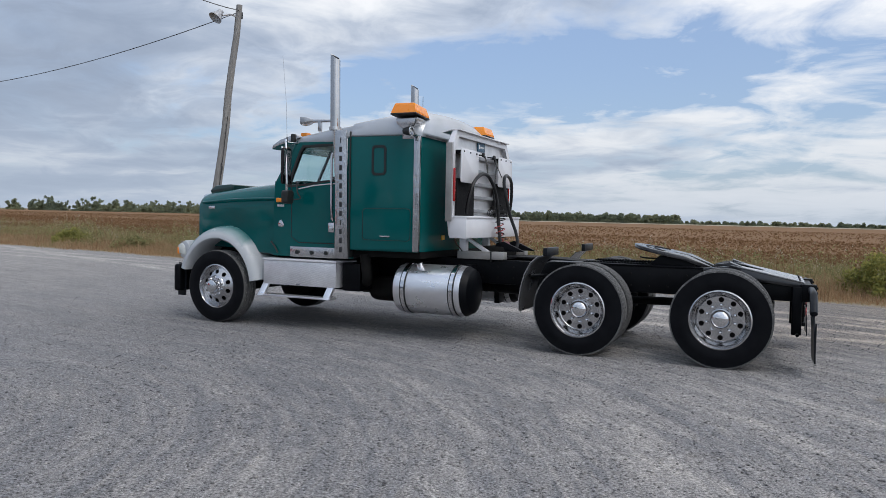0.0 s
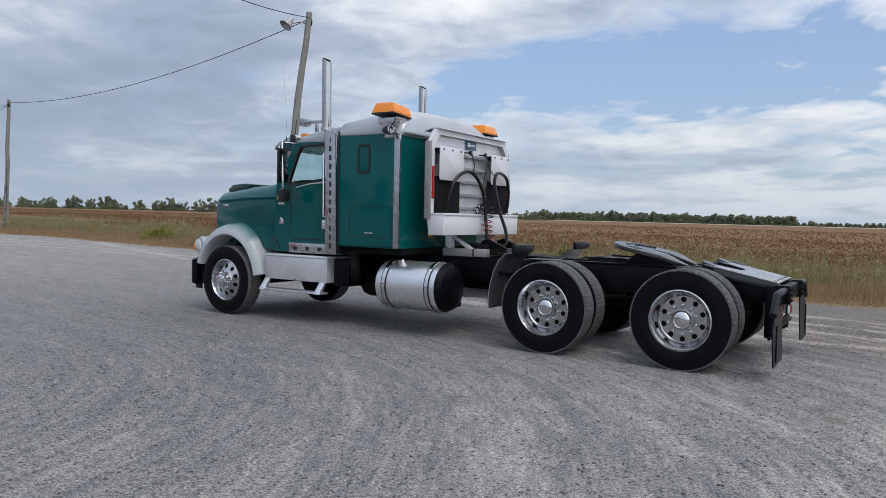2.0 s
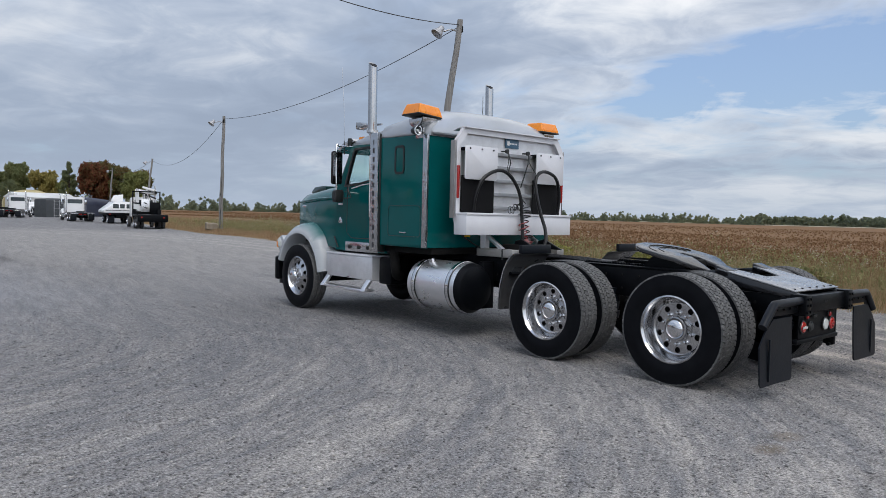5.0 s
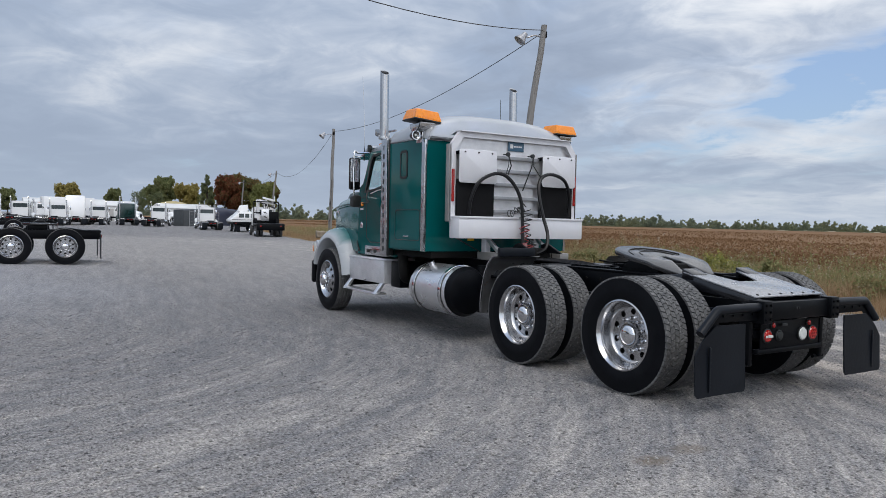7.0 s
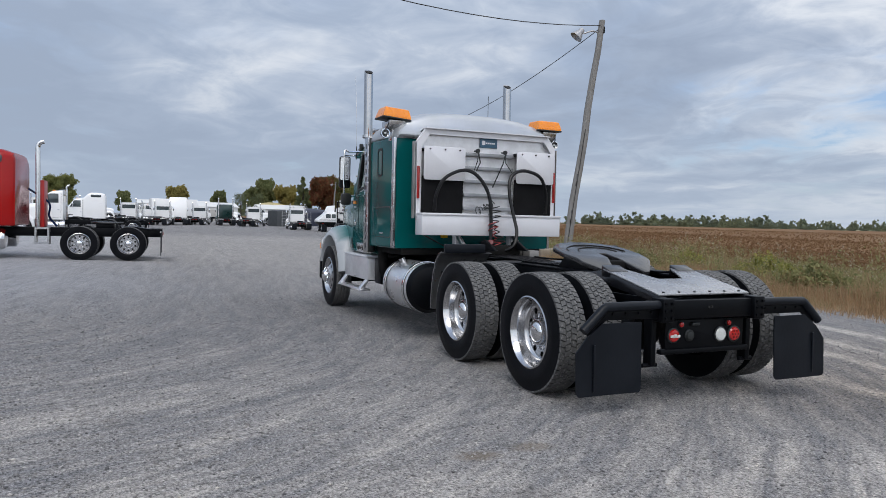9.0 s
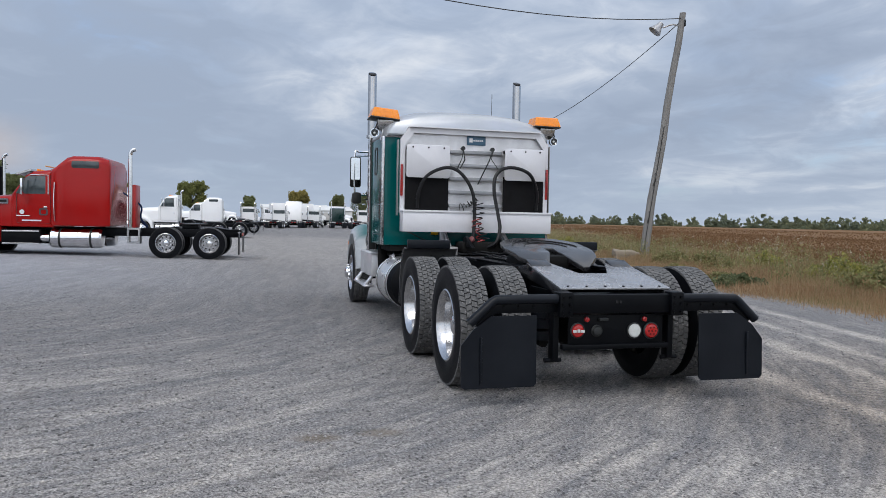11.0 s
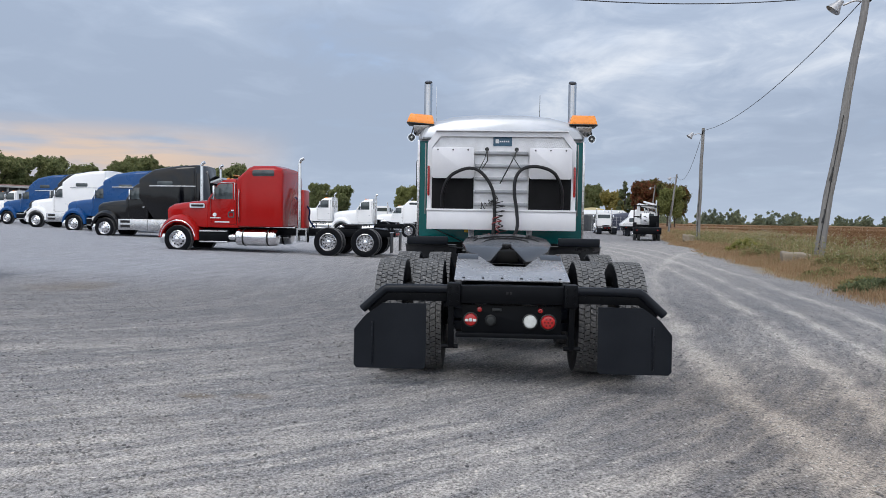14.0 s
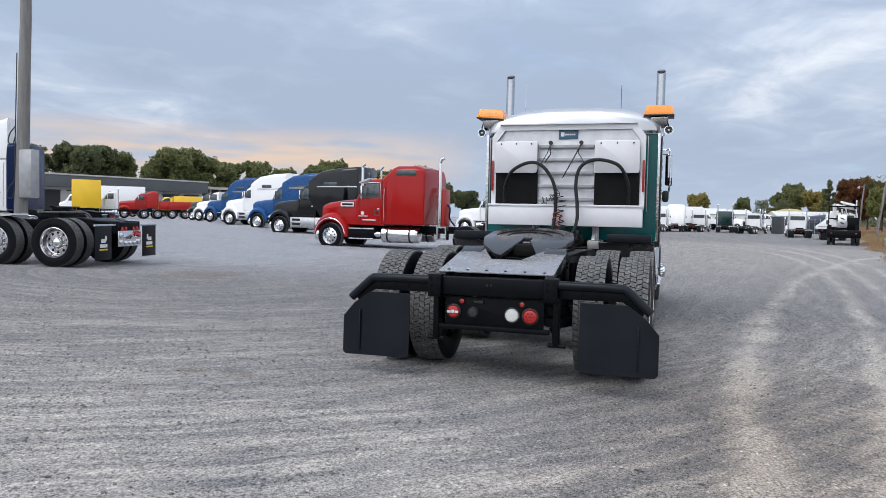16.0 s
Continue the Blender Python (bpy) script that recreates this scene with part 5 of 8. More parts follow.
# rear deck and beam
sl = math.atan2(0.13, 0.62)
deck_m = Matrix.Translation((0, 0, 0.992)) @ Matrix.Rotation(-sl, 4, "Y")
for s_ in (1, -1):
    pts = [(0.13, 1.016), (-0.63, 0.856), (-0.63, 0.800), (0.42, 0.930), (0.42, 0.975)]
    P("deck_side_rail", prism(B(), pts, "y", 0.415 * s_, 0.472 * s_, 0.004), DECK)
    bm = prism(B(), [(0.150, 1.060), (0.020, 1.012), (0.02, 0.960), (0.150, 0.96)], "y", 0.285 * s_, 0.474 * s_, 0.004)
    P("deck_horn", bm, DECK)
bm = B()
prism(bm, [(-0.63, -0.478), (-0.63, 0.478), (0.135, 0.478), (0.135, 0.27), (-0.20, 0.13), (-0.20, -0.13), (0.135, -0.27), (0.135, -0.478)], "z", 0.0, 0.012, 0.002)
bmesh.ops.transform(bm, matrix=deck_m, verts=bm.verts[:])
deck = P("deck_plate", bm, TREAD_GREY, "worn grey tread-plate ramp")
for y in (-0.40, -0.24, -0.08, 0.08, 0.24, 0.40):
    part("deck_bolt", rod(B(), deck_m @ Vector((-0.585, y, 0.010)), deck_m @ Vector((-0.585, y, 0.019)), 0.011, None, 8), BLACK, deck)
bm = box(B(), (-0.70, -0.515, 0.685), (-0.60, 0.515, 0.835), 0.012)
P("rear_beam", bm, BLACK)
for s_ in (1, -1):
    bm = box(B(), (-0.735, min(0.42 * s_, 0.53 * s_), 0.665), (-0.59, max(0.42 * s_, 0.53 * s_), 0.852), 0.008)
    for z in (0.70, 0.76, 0.815):
        for y in (0.445, 0.505):
            rod(bm, (-0.735, y * s_, z), (-0.748, y * s_, z), 0.012, None, 6)
    P("beam_end_plate", bm, BLACK)
    bm = box(B(), (-0.60, min(0.475 * s_, 0.525 * s_), 0.30), (-0.50, max(0.475 * s_, 0.525 * s_), 0.82), 0.010)
    rod(bm, (-0.56, 0.44 * s_, 0.305), (-0.56, 0.58 * s_, 0.305), 0.018, None, 8)
    P("rear_hanger", bm, BLACK)
    bm = tube(B(), [(-0.68, 0.52 * s_, 0.800), (-0.68, 0.80 * s_, 0.800), (-0.68, 1.03 * s_, 0.796), (-0.68, 1.055 * s_, 0.780), (-0.68, 1.23 * s_, 0.620)], 0.036, 12)
    P("flap_tube", bm, FLAP)
    bm = prism(B(), [(0.53 * s_, 0.775), (1.04 * s_, 0.775), (1.20 * s_, 0.635), (1.16 * s_, 0.585), (1.02 * s_, 0.695), (0.53 * s_, 0.695)], "x", -0.675, -0.665, 0.002)
    for y in (0.60, 0.72, 0.84, 0.96):
        rod(bm, (-0.678, y * s_, 0.745), (-0.688, y * s_, 0.745), 0.010, None, 6)
    P("flap_bracket", bm, BLACK)
    out = [(0.70, 0.16), (0.72, 0.135), (1.27, 0.135), (1.295, 0.16), (1.295, 0.46), (1.20, 0.575), (1.06, 0.675), (0.70, 0.675)]
    bm = prism(B(), [(y * s_, z) for y, z in out], "x", -0.690, -0.678)
    bmesh.ops.subdivide_edges(bm, edges=bm.edges[:], cuts=3, use_grid_fill=True)
    for v in bm.verts:
        v.co.x -= 0.045 * max(0, (0.62 - v.co.z)) ** 1.2 * (1 + 0.4 * math.sin(v.co.y * 5))
    P("mud_flap", bm, FLAP, "smooth black rubber mud flap")
    bm = box(B(), (-0.715, min(1.135 * s_, 1.15 * s_), 0.17), (-0.700, max(1.135 * s_, 1.15 * s_), 0.52), 0.003)
    P("flap_rib", bm, FLAP)
bm = prism(B(), rrect(-0.41, 0.41, 0.43, 0.665, 0.02), "x", -0.625, -0.612, 0.002)
P("light_plate", bm, BLACK)
P("bumper_bar", box(B(), (-0.64, -0.46, 0.395), (-0.58, 0.46, 0.435), 0.008), BLACK)


def round_lamp(name, y, z, r, mat, label):
    bm = lathe(B(), [(r, 0.0), (r, -0.014), (r * 0.86, -0.024), (r * 0.4, -0.028), (0.01, -0.028)], 24, pose(-0.625, y, z, 0, 0, -90))
    o = P(name, bm, mat, label)
    bm = lathe(B(), [(r * 1.02, 0.0), (r * 1.18, 0.0), (r * 1.18, -0.012), (r * 1.02, -0.016)], 24, pose(-0.625, y, z, 0, 0, -90))
    part("bezel", bm, SEAL, o)
    return o


t1 = round_lamp("tail_light", 0.335, 0.545, 0.052, RED_LENS, "round red tail light")
# three small white bars laid over the red lens
bm = B()
for k, (a, b) in enumerate(((-0.048, -0.018), (-0.012, 0.012), (0.018, 0.048))):
    box(bm, (-0.660, 0.335 + a, 0.532), (-0.654, 0.335 + b, 0.552 + 0.006 * (k % 2)), 0.001)
part("lens_bar", bm, WHITE_LENS, t1, "white bars across the lens")
t2 = round_lamp("tail_light", -0.303, 0.535, 0.058, RED_LENS, "round red tail light")
for k in range(7):
    a, r = k * math.pi / 3, 0.0 if k == 6 else 0.030
    part("lamp_dot", rod(B(), (-0.652, -0.303 + r * math.cos(a), 0.535 + r * math.sin(a)), (-0.656, -0.303 + r * math.cos(a), 0.535 + r * math.sin(a)), 0.008, None, 8), LED, t2, "dark red diode")
round_lamp("reversing_light", -0.155, 0.537, 0.055, WHITE_LENS, "round white reversing light")
round_lamp("marker_light", 0.262, 0.632, 0.022, RED_LENS, "small red marker light")
round_lamp("marker_light", -0.238, 0.630, 0.022, RED_LENS, "small red marker light")
# two holes in the beam, drawn as dark squares with their shade as colour
P("beam_holes", box(box(B(), (-0.70, 0.0, 0.765), (-0.705, 0.018, 0.785)), (-0.70, 0.03, 0.765), (-0.705, 0.048, 0.785)), DARKHOLE)
round_lamp("blank_grommet", 0.17, 0.540, 0.040, SEAL, "black rubber grommet with no lamp")
P("plate_lamp", box(B(), (-0.655, 0.08, 0.620), (-0.625, 0.16, 0.645), 0.006), SEAL)

# fifth wheel: a tilted round plate with an open throat to the rear
def fifth_plate(bm, thick=0.045):
    out = []
    for i in range(25):
        a = radians(-68 + 136 * i / 24)
        out.append((0.12 + 0.44 * math.cos(a) * 0.86, 0.455 * math.sin(a)))
    out += [(0.02, 0.45), (-0.22, 0.40), (-0.44, 0.23), (-0.45, 0.17), (-0.12, 0.045), (0.03, 0.045)]
    rest = [(0.03, -0.045), (-0.12, -0.045), (-0.45, -0.17), (-0.44, -0.23), (-0.22, -0.40), (0.02, -0.45)]
    prism(bm, out + rest, "z", 0.0, thick, 0.005)
    return bm


bm = fifth_plate(B())
bmesh.ops.triangulate(bm, faces=bm.faces[:])
bmesh.ops.bisect_plane(bm, geom=bm.verts[:] + bm.edges[:] + bm.faces[:], plane_co=(-0.15, 0, 0), plane_no=(1, 0, 0))
for v in bm.verts:
    if v.co.x < -0.15:
        v.co.z -= (-0.15 - v.co.x) * 0.20
tilt5 = Matrix.Translation((0.78, 0, 1.085)) @ Matrix.Rotation(radians(-11.5), 4, "Y")
bmesh.ops.transform(bm, matrix=tilt5, verts=bm.verts[:])
fifth = P("fifth_wheel", bm, GREASE, "greasy steel fifth wheel coupling plate")
for r in (0.20, 0.30):
    bm = tube(B(), [tilt5 @ Vector((0.06 + r * math.cos(radians(-80 + 8 * i)), r * math.sin(radians(-80 + 8 * i)) * 1.15, 0.046)) for i in range(21)], 0.005, 4)
    part("grease_groove", bm, GRIME, fifth)
for s_ in (1, -1):
    bm = prism(B(), [(0.50, 0.965), (1.06, 0.965), (0.92, 1.10), (0.64, 1.10)], "y", 0.30 * s_, 0.36 * s_, 0.006)
    part("pedestal", bm, BLACK, fifth)
bm = box(B(), (0.55, -0.12, 0.95), (0.95, 0.12, 1.075), 0.03)
part("locking_jaw", bm, GRIME, fifth)
P("slider_plate", box(box(B(), (0.35, 0.33, 0.966), (1.75, 0.45, 0.985), 0.004), (0.35, -0.45, 0.966), (1.75, -0.33, 0.985), 0.004), BLACK)
for s_ in (1, -1):
    bm = B()
    for k in range(24):
        x = 0.95 + k * 0.036
        box(bm, (x, min(0.30 * s_, 0.34 * s_), 0.980), (x + 0.020, max(0.30 * s_, 0.34 * s_), 1.004))
    box(bm, (0.93, min(0.31 * s_, 0.33 * s_), 0.980), (1.83, max(0.31 * s_, 0.33 * s_), 0.992))
    P("slider_rack", bm, BLACK)
P("release_handle", tube(B(), smooth_path([(0.95, 0.30, 1.06), (1.05, 0.48, 1.07), (1.10, 0.60, 1.085)], 4), 0.009), BLACK)
P("cross_plate", box(B(), (1.85, -0.44, 0.967), (2.25, 0.44, 0.98), 0.004), TREAD_DARK)

# quarter fenders ahead of the drive wheels
for s_ in (1, -1):
    bm = B()
    rings = []
    for x, z in ((2.10, 1.075), (2.16, 1.06), (2.24, 0.98), (2.30, 0.86), (2.345, 0.70), (2.365, 0.55), (2.36, 0.43)):
        y0, y1 = 0.56 * s_, 1.17 * s_
        rings.append([(x, y0, z), (x, y1, z), (x - 0.006, y1, z - 0.006), (x - 0.006, y0, z - 0.006)])
    loft(bm, rings)
    P("quarter_fender", bm, DULL_SHEET, "weathered sheet-metal quarter fender")
    fin = [(2.10, 1.079), (2.16, 1.064), (2.244, 0.984), (2.305, 0.862), (2.350, 0.70), (2.370, 0.55), (2.365, 0.43)]
    P("fender_edge", loft(B(), [[(x, 1.150 * s_, z), (x, 1.180 * s_, z), (x + 0.012, 1.180 * s_, z + 0.004), (x + 0.012, 1.150 * s_, z + 0.004)] for x, z in fin]), STAINLESS, "bright rolled edge of the quarter fender")
    P("fender_bracket", rod(B(), (2.25, 0.42 * s_, 0.80), (2.27, 1.10 * s_, 0.84), 0.02), BLACK)
    P("fender_top", box(B(), (2.055, min(0.66 * s_, 1.15 * s_), 1.075), (2.105, max(0.66 * s_, 1.15 * s_), 1.170), 0.008), FLAP)

# fuel tank on the left, a second on the right
for s_ in (1, -1):
    prof = [(0.01, -0.55), (0.16, -0.545), (0.27, -0.50), (0.312, -0.42), (0.316, -0.36), (0.316, 0.44), (0.30, 0.49), (0.22, 0.52), (0.01, 0.525)]
    at = pose(3.55, 0.885 * s_, 0.585, 0, 0, 90)
    bm = lathe(B(), prof[3:], 40, pose(3.55, 0.885 * s_, 0.585, 0, 0, -90))
    tank = P("fuel_tank", bm, ALU, "polished aluminium fuel tank with chrome straps")
    bm = lathe(B(), prof[:4], 40, pose(3.55, 0.885 * s_, 0.585, 0, 0, -90))
    part("tank_end", bm, BLACK, tank, "black tank end")
    for x in (3.24, 3.90):
        bm = lathe(B(), [(0.317, -0.040), (0.321, -0.040), (0.321, 0.040), (0.317, 0.040)], 40, pose(x, 0.885 * s_, 0.585, 0, 0, 90))
        part("strap_pad", bm, SEAL, tank, "black rubber strap pad")
        bm = lathe(B(), [(0.3205, -0.026), (0.327, -0.024), (0.327, 0.024), (0.3205, 0.026)], 40, pose(x, 0.885 * s_, 0.585, 0, 0, 90))
        part("strap", bm, CHROME, tank)
    bm = rod(B(), (3.75, 1.00 * s_, 0.87), (3.75, 1.03 * s_, 0.93), 0.045, None, 14)
    part("filler_cap", bm, CHROME, tank)
    for x in (3.20, 3.86):
        P("tank_bracket", box(B(), (x, min(0.42 * s_, 0.62 * s_), 0.30), (x + 0.08, max(0.42 * s_, 0.62 * s_), 0.90), 0.01), BLACK)

# battery and step box under the door, both sides
for s_ in (1, -1):
    lo, hi = (0.62, 1.12) if s_ > 0 else (-1.12, -0.62)
    bx = P("step_box", box(B(), (4.93, lo, 0.535), (6.12, hi, 0.865), 0.012), TREAD, "aluminium tread-plate step box")
    part("step_lid", box(B(), (4.92, lo - 0.01, 0.866), (6.13, hi + 0.012, 0.895), 0.008), ALU_WHITE, bx)
    yy = 1.225 * s_
    part("lower_step", box(B(), (4.95, min(yy - 0.16 * s_, yy), 0.380), (6.13, max(yy - 0.16 * s_, yy), 0.408), 0.008), ALU, bx)
    for x in (4.97, 6.03):
        bm = prism(B(), [(1.06 * s_, 0.56), (1.10 * s_, 0.56), (1.235 * s_, 0.385), (1.17 * s_, 0.385)], "x", x, x + 0.10, 0.004)
        part("step_hanger", bm, ALU, bx)
    part("latch", box(B(), (5.50, min(1.122 * s_, 1.13 * s_), 0.545), (5.56, max(1.122 * s_, 1.13 * s_), 0.56), 0.002), STAINLESS, bx)
    P("battery_box", box(B(), (4.62, min(0.5 * s_, 1.02 * s_), 0.50), (4.90, max(0.5 * s_, 1.02 * s_), 0.87), 0.02), BLACK)

# hood and fenders
def hood_ring(x, hw, z0, z1, rt, crown):
    return ring_at(x, hw, z0, z1, rt, 0.03, crown)


bm = B()
loft(bm, [hood_ring(5.98, 1.005, 0.93, 2.00, 0.24, 0.13), hood_ring(6.3, 0.985, 0.95, 1.965, 0.24, 0.13), hood_ring(6.8, 0.92, 1.00, 1.92, 0.22, 0.12), hood_ring(7.25, 0.83, 1.00, 1.875, 0.20, 0.11), hood_ring(7.55, 0.76, 1.00, 1.845, 0.17, 0.10), hood_ring(7.66, 0.72, 1.02, 1.815, 0.15, 0.10)])
hood = P("hood", bm, GREEN, "glossy teal sloped hood", None, 45)
for s_ in (1, -1):
    pts = [(5.98, 1.012 * s_, 1.715), (6.3, 0.992 * s_, 1.712), (6.8, 0.928 * s_, 1.70), (7.25, 0.838 * s_, 1.675), (7.55, 0.768 * s_, 1.655)]
    bm = tube(B(), smooth_path(pts, 5), 0.016, 8)
    part("hood_crease", bm, GREEN, hood)
bm = prism(B(), [(7.62, 1.79), (7.20, 1.85), (7.18, 1.935), (7.26, 1.945), (7.55, 1.925), (7.66, 1.85)], "y", -0.50, 0.50, 0.02)
part("bug_deflector", bm, P_GREENBLACK, hood, "dark smoked hood deflector")
bm = frame_prism(B(), rrect(-0.56, 0.56, 0.98, 1.80, 0.10), rrect(-0.50, 0.50, 1.04, 1.74, 0.07), "x", 7.66, 7.74)
P("grille_surround", bm, CHROME)
bm = B()
for k in range(11):
    box(bm, (7.67, -0.50, 1.07 + k * 0.06), (7.70, 0.50, 1.095 + k * 0.06), 0.003)
P("grille", bm, CHROME)
P("radiator", box(B(), (7.60, -0.52, 1.0), (7.665, 0.52, 1.76)), DARKHOLE)
P("front_bumper", box(B(), (7.64, -1.14, 0.34), (7.76, 1.14, 0.74), 0.04, None, 3), BLACK, "black front bumper")
P("badge", box(B(), (7.25, 0.812, 1.565), (7.37, 0.838, 1.605), 0.004), CHROME)


def arch_points(n, x0, z0, rx, rz, a0, a1):
    return [(x0 + rx * math.cos(radians(a0 + (a1 - a0) * i / n)), z0 + rz * math.sin(radians(a0 + (a1 - a0) * i / n))) for i in range(n + 1)]


for s_ in (1, -1):
    # the fender sweeps out from the hood: an arch band with a rolled outer edge and a wide silver flare
    inner = arch_points(22, 6.93, 0.46, 0.60, 0.665, 172, 18)
    outer = arch_points(22, 6.93, 0.40, 0.80, 0.93, 168, 20)
    rings = []
    for (xi, zi), (xo, zo) in zip(inner, outer):
        rings.append([(xi, 0.52 * s_, zi), (xi, 1.15 * s_, zi), (xi + 0.12 * (xo - xi), 1.175 * s_, zi + 0.12 * (zo - zi)), (xi + 0.45 * (xo - xi), 1.165 * s_, zi + 0.45 * (zo - zi)), (xi + 0.75 * (xo - xi), 1.10 * s_, zi + 0.75 * (zo - zi)), (xi + 0.92 * (xo - xi), 1.00 * s_, zi + 0.92 * (zo - zi)), (xo, 0.84 * s_, zo), (xo, 0.52 * s_, zo)])
    bm = loft(B(), rings)
    P("fender", bm, FENDER, "flared front fender, silver airbrushed into teal", None, 50)
    P("wheel_well", box(B(), (6.2, min(0.36 * s_, 0.62 * s_), 0.55), (7.62, max(0.36 * s_, 0.62 * s_), 1.2), 0.02), GRIME)
    bm = prism(B(), [(7.44, 0.80), (7.64, 0.84), (7.66, 1.04), (7.54, 1.10), (7.46, 1.02)], "y", 0.78 * s_, 1.13 * s_, 0.025)
    lamp = P("headlight", bm, SILVER)
    bm = prism(B(), [(7.52, 0.87), (7.66, 0.90), (7.675, 1.02), (7.60, 1.06), (7.54, 1.01)], "y", 0.84 * s_, 1.142 * s_, 0.02)
    part("lens", bm, WHITE_LENS, lamp, "clear headlight lens")
    bm = box(B(), (7.655, min(1.02 * s_, 1.145 * s_), 0.89), (7.682, max(1.02 * s_, 1.145 * s_), 0.99), 0.01)
    part("turn_signal", bm, AMBER, lamp)
    bm = prism(B(), [(7.60, 0.74), (7.75, 0.76), (7.77, 0.27), (7.62, 0.27)], "y", 1.02 * s_, 1.035 * s_, 0.003)
    P("splash_guard", bm, FLAP, "black rubber splash guard")
    # cowl panel between hood and door
    P("hood_latch", tube(B(), smooth_path([(6.06, 1.03 * s_, 1.12), (5.98, 1.05 * s_, 1.05), (5.93, 1.045 * s_, 0.97)], 4), 0.012), SEAL)

# cab: hollow, with doors and windows
cab_top = 2.48
side_out = [(6.02, 0.93), (6.02, 1.50), (6.00, 1.95), (5.85, 2.02), (5.66, 2.42), (5.60, cab_top), (5.20, cab_top), (4.74, cab_top), (4.74, 1.70), (4.74, 0.93), (5.20, 0.93), (5.70, 0.93)]
side_in = [(5.78, 1.885), (5.775, 1.90), (5.77, 1.92), (5.73, 2.02), (5.58, 2.36), (5.53, 2.425), (5.20, 2.435), (4.92, 2.435), (4.92, 2.12), (4.92, 1.965), (5.20, 1.945), (5.45, 1.905)]
for s_ in (1, -1):
    bm = frame_prism(B(), side_out, side_in, "y", 0.985 * s_, 1.03 * s_)
    side_panel = P("cab_side", bm, GREEN, "teal cab side with door", None, 30)
    bm = frame_prism(B(), [(x + (x - 5.32) * 0.05, z + (z - 2.17) * 0.05) for x, z in side_in], [(5.32 + (x - 5.32) * 0.93, 2.17 + (z - 2.17) * 0.93) for x, z in side_in], "y", 0.99 * s_, 1.036 * s_)
    part("window_seal", bm, SEAL, side_panel)
    bm = prism(B(), side_in, "y", 1.004 * s_, 1.009 * s_)
    pane = part("door_window", bm, GLASS, side_panel)
    pane.visible_shadow = False
    seam = [(5.72, 1.90), (5.72, 1.20), (5.60, 1.12), (5.02, 1.12), (4.97, 1.18), (4.97, 2.40)]
    part("door_seam", tube(B(), [(x, 1.030 * s_, z) for x, z in seam], 0.006, 6), SEAL, side_panel)
    part("belt_trim", tube(B(), [(4.98, 1.033 * s_, 1.925), (5.35, 1.033 * s_, 1.895), (5.60, 1.033 * s_, 1.850)], 0.008, 6), ALU_WHITE, side_panel)
    part("door_handle", box(box(B(), (5.02, min(1.03 * s_, 1.045 * s_), 1.27), (5.11, max(1.03 * s_, 1.045 * s_), 1.40), 0.008), (5.035, min(1.04 * s_, 1.055 * s_), 1.30), (5.095, max(1.04 * s_, 1.055 * s_), 1.345), 0.006), CHROME, side_panel)
    part("side_marker", box(B(), (5.84, min(1.03 * s_, 1.05 * s_), 1.665), (5.97, max(1.03 * s_, 1.05 * s_), 1.725), 0.008), AMBER, side_panel, "amber side marker light")
    part("model_bars", box(box(box(B(), (5.92, min(1.03 * s_, 1.036 * s_), 1.605), (5.955, max(1.03 * s_, 1.036 * s_), 1.635), 0.001), (5.88, min(1.03 * s_, 1.036 * s_), 1.605), (5.912, max(1.03 * s_, 1.036 * s_), 1.635), 0.001), (5.845, min(1.03 * s_, 1.036 * s_), 1.605), (5.872, max(1.03 * s_, 1.036 * s_), 1.635), 0.001), ALU_WHITE, side_panel)
    part("engine_badge", prism(B(), [(5.85, 1.33), (5.93, 1.33), (5.94, 1.36), (5.91, 1.42), (5.88, 1.42), (5.84, 1.36)], "y", 1.031 * s_, 1.037 * s_, 0.002), CHROME, side_panel)
    # stainless sill with three round marker lights
    sill = P("door_sill_panel", box(B(), (4.98, min(1.02 * s_, 1.055 * s_), 0.925), (5.72, max(1.02 * s_, 1.055 * s_), 1.065), 0.006), STAINLESS)
    for x in (5.13, 5.36, 5.60):
        part("sill_light", lathe(B(), [(0.030, 0), (0.028, -0.014), (0.01, -0.018)], 14, pose(x, 1.056 * s_, 0.99, 0, 0, 180 if s_ > 0 else 0)), SEAL, sill)
    # grab rail
    P("grab_rail", tube(B(), smooth_path([(5.01, 1.03 * s_, 2.30), (5.015, 1.10 * s_, 2.29), (5.02, 1.115 * s_, 2.24), (5.01, 1.115 * s_, 1.5), (5.0, 1.10 * s_, 1.45), (4.99, 1.03 * s_, 1.44)], 4), 0.018), CHROME)
P("cab_floor", box(B(), (4.74, -1.0, 0.93), (6.0, 1.0, 0.99)), CABIN)
bm = box(B(), (5.86, -0.98, 0.93), (6.0, 0.98, 1.93), 0.03)
P("firewall", bm, GREEN)
P("dashboard", box(box(B(), (5.55, -0.95, 1.55), (5.88, 0.95, 1.88), 0.06), (5.45, 0.15, 1.70), (5.70, 0.80, 1.93), 0.06), CABIN)
wheel_m = Matrix.Translation((5.40, 0.50, 1.86)) @ Matrix.Rotation(radians(58), 4, "Y")
bm = tube(B(), [wheel_m @ Vector((0.23 * math.cos(2 * math.pi * i / 24), 0.23 * math.sin(2 * math.pi * i / 24), 0)) for i in range(25)], 0.016, 8)
steer = P("steering_wheel", bm, SEAL)
bm = B()
for a in (90, 210, 330):
    rod(bm, wheel_m @ Vector((0, 0, 0)), wheel_m @ Vector((0.23 * math.cos(radians(a)), 0.23 * math.sin(radians(a)), 0)), 0.014, None, 6)
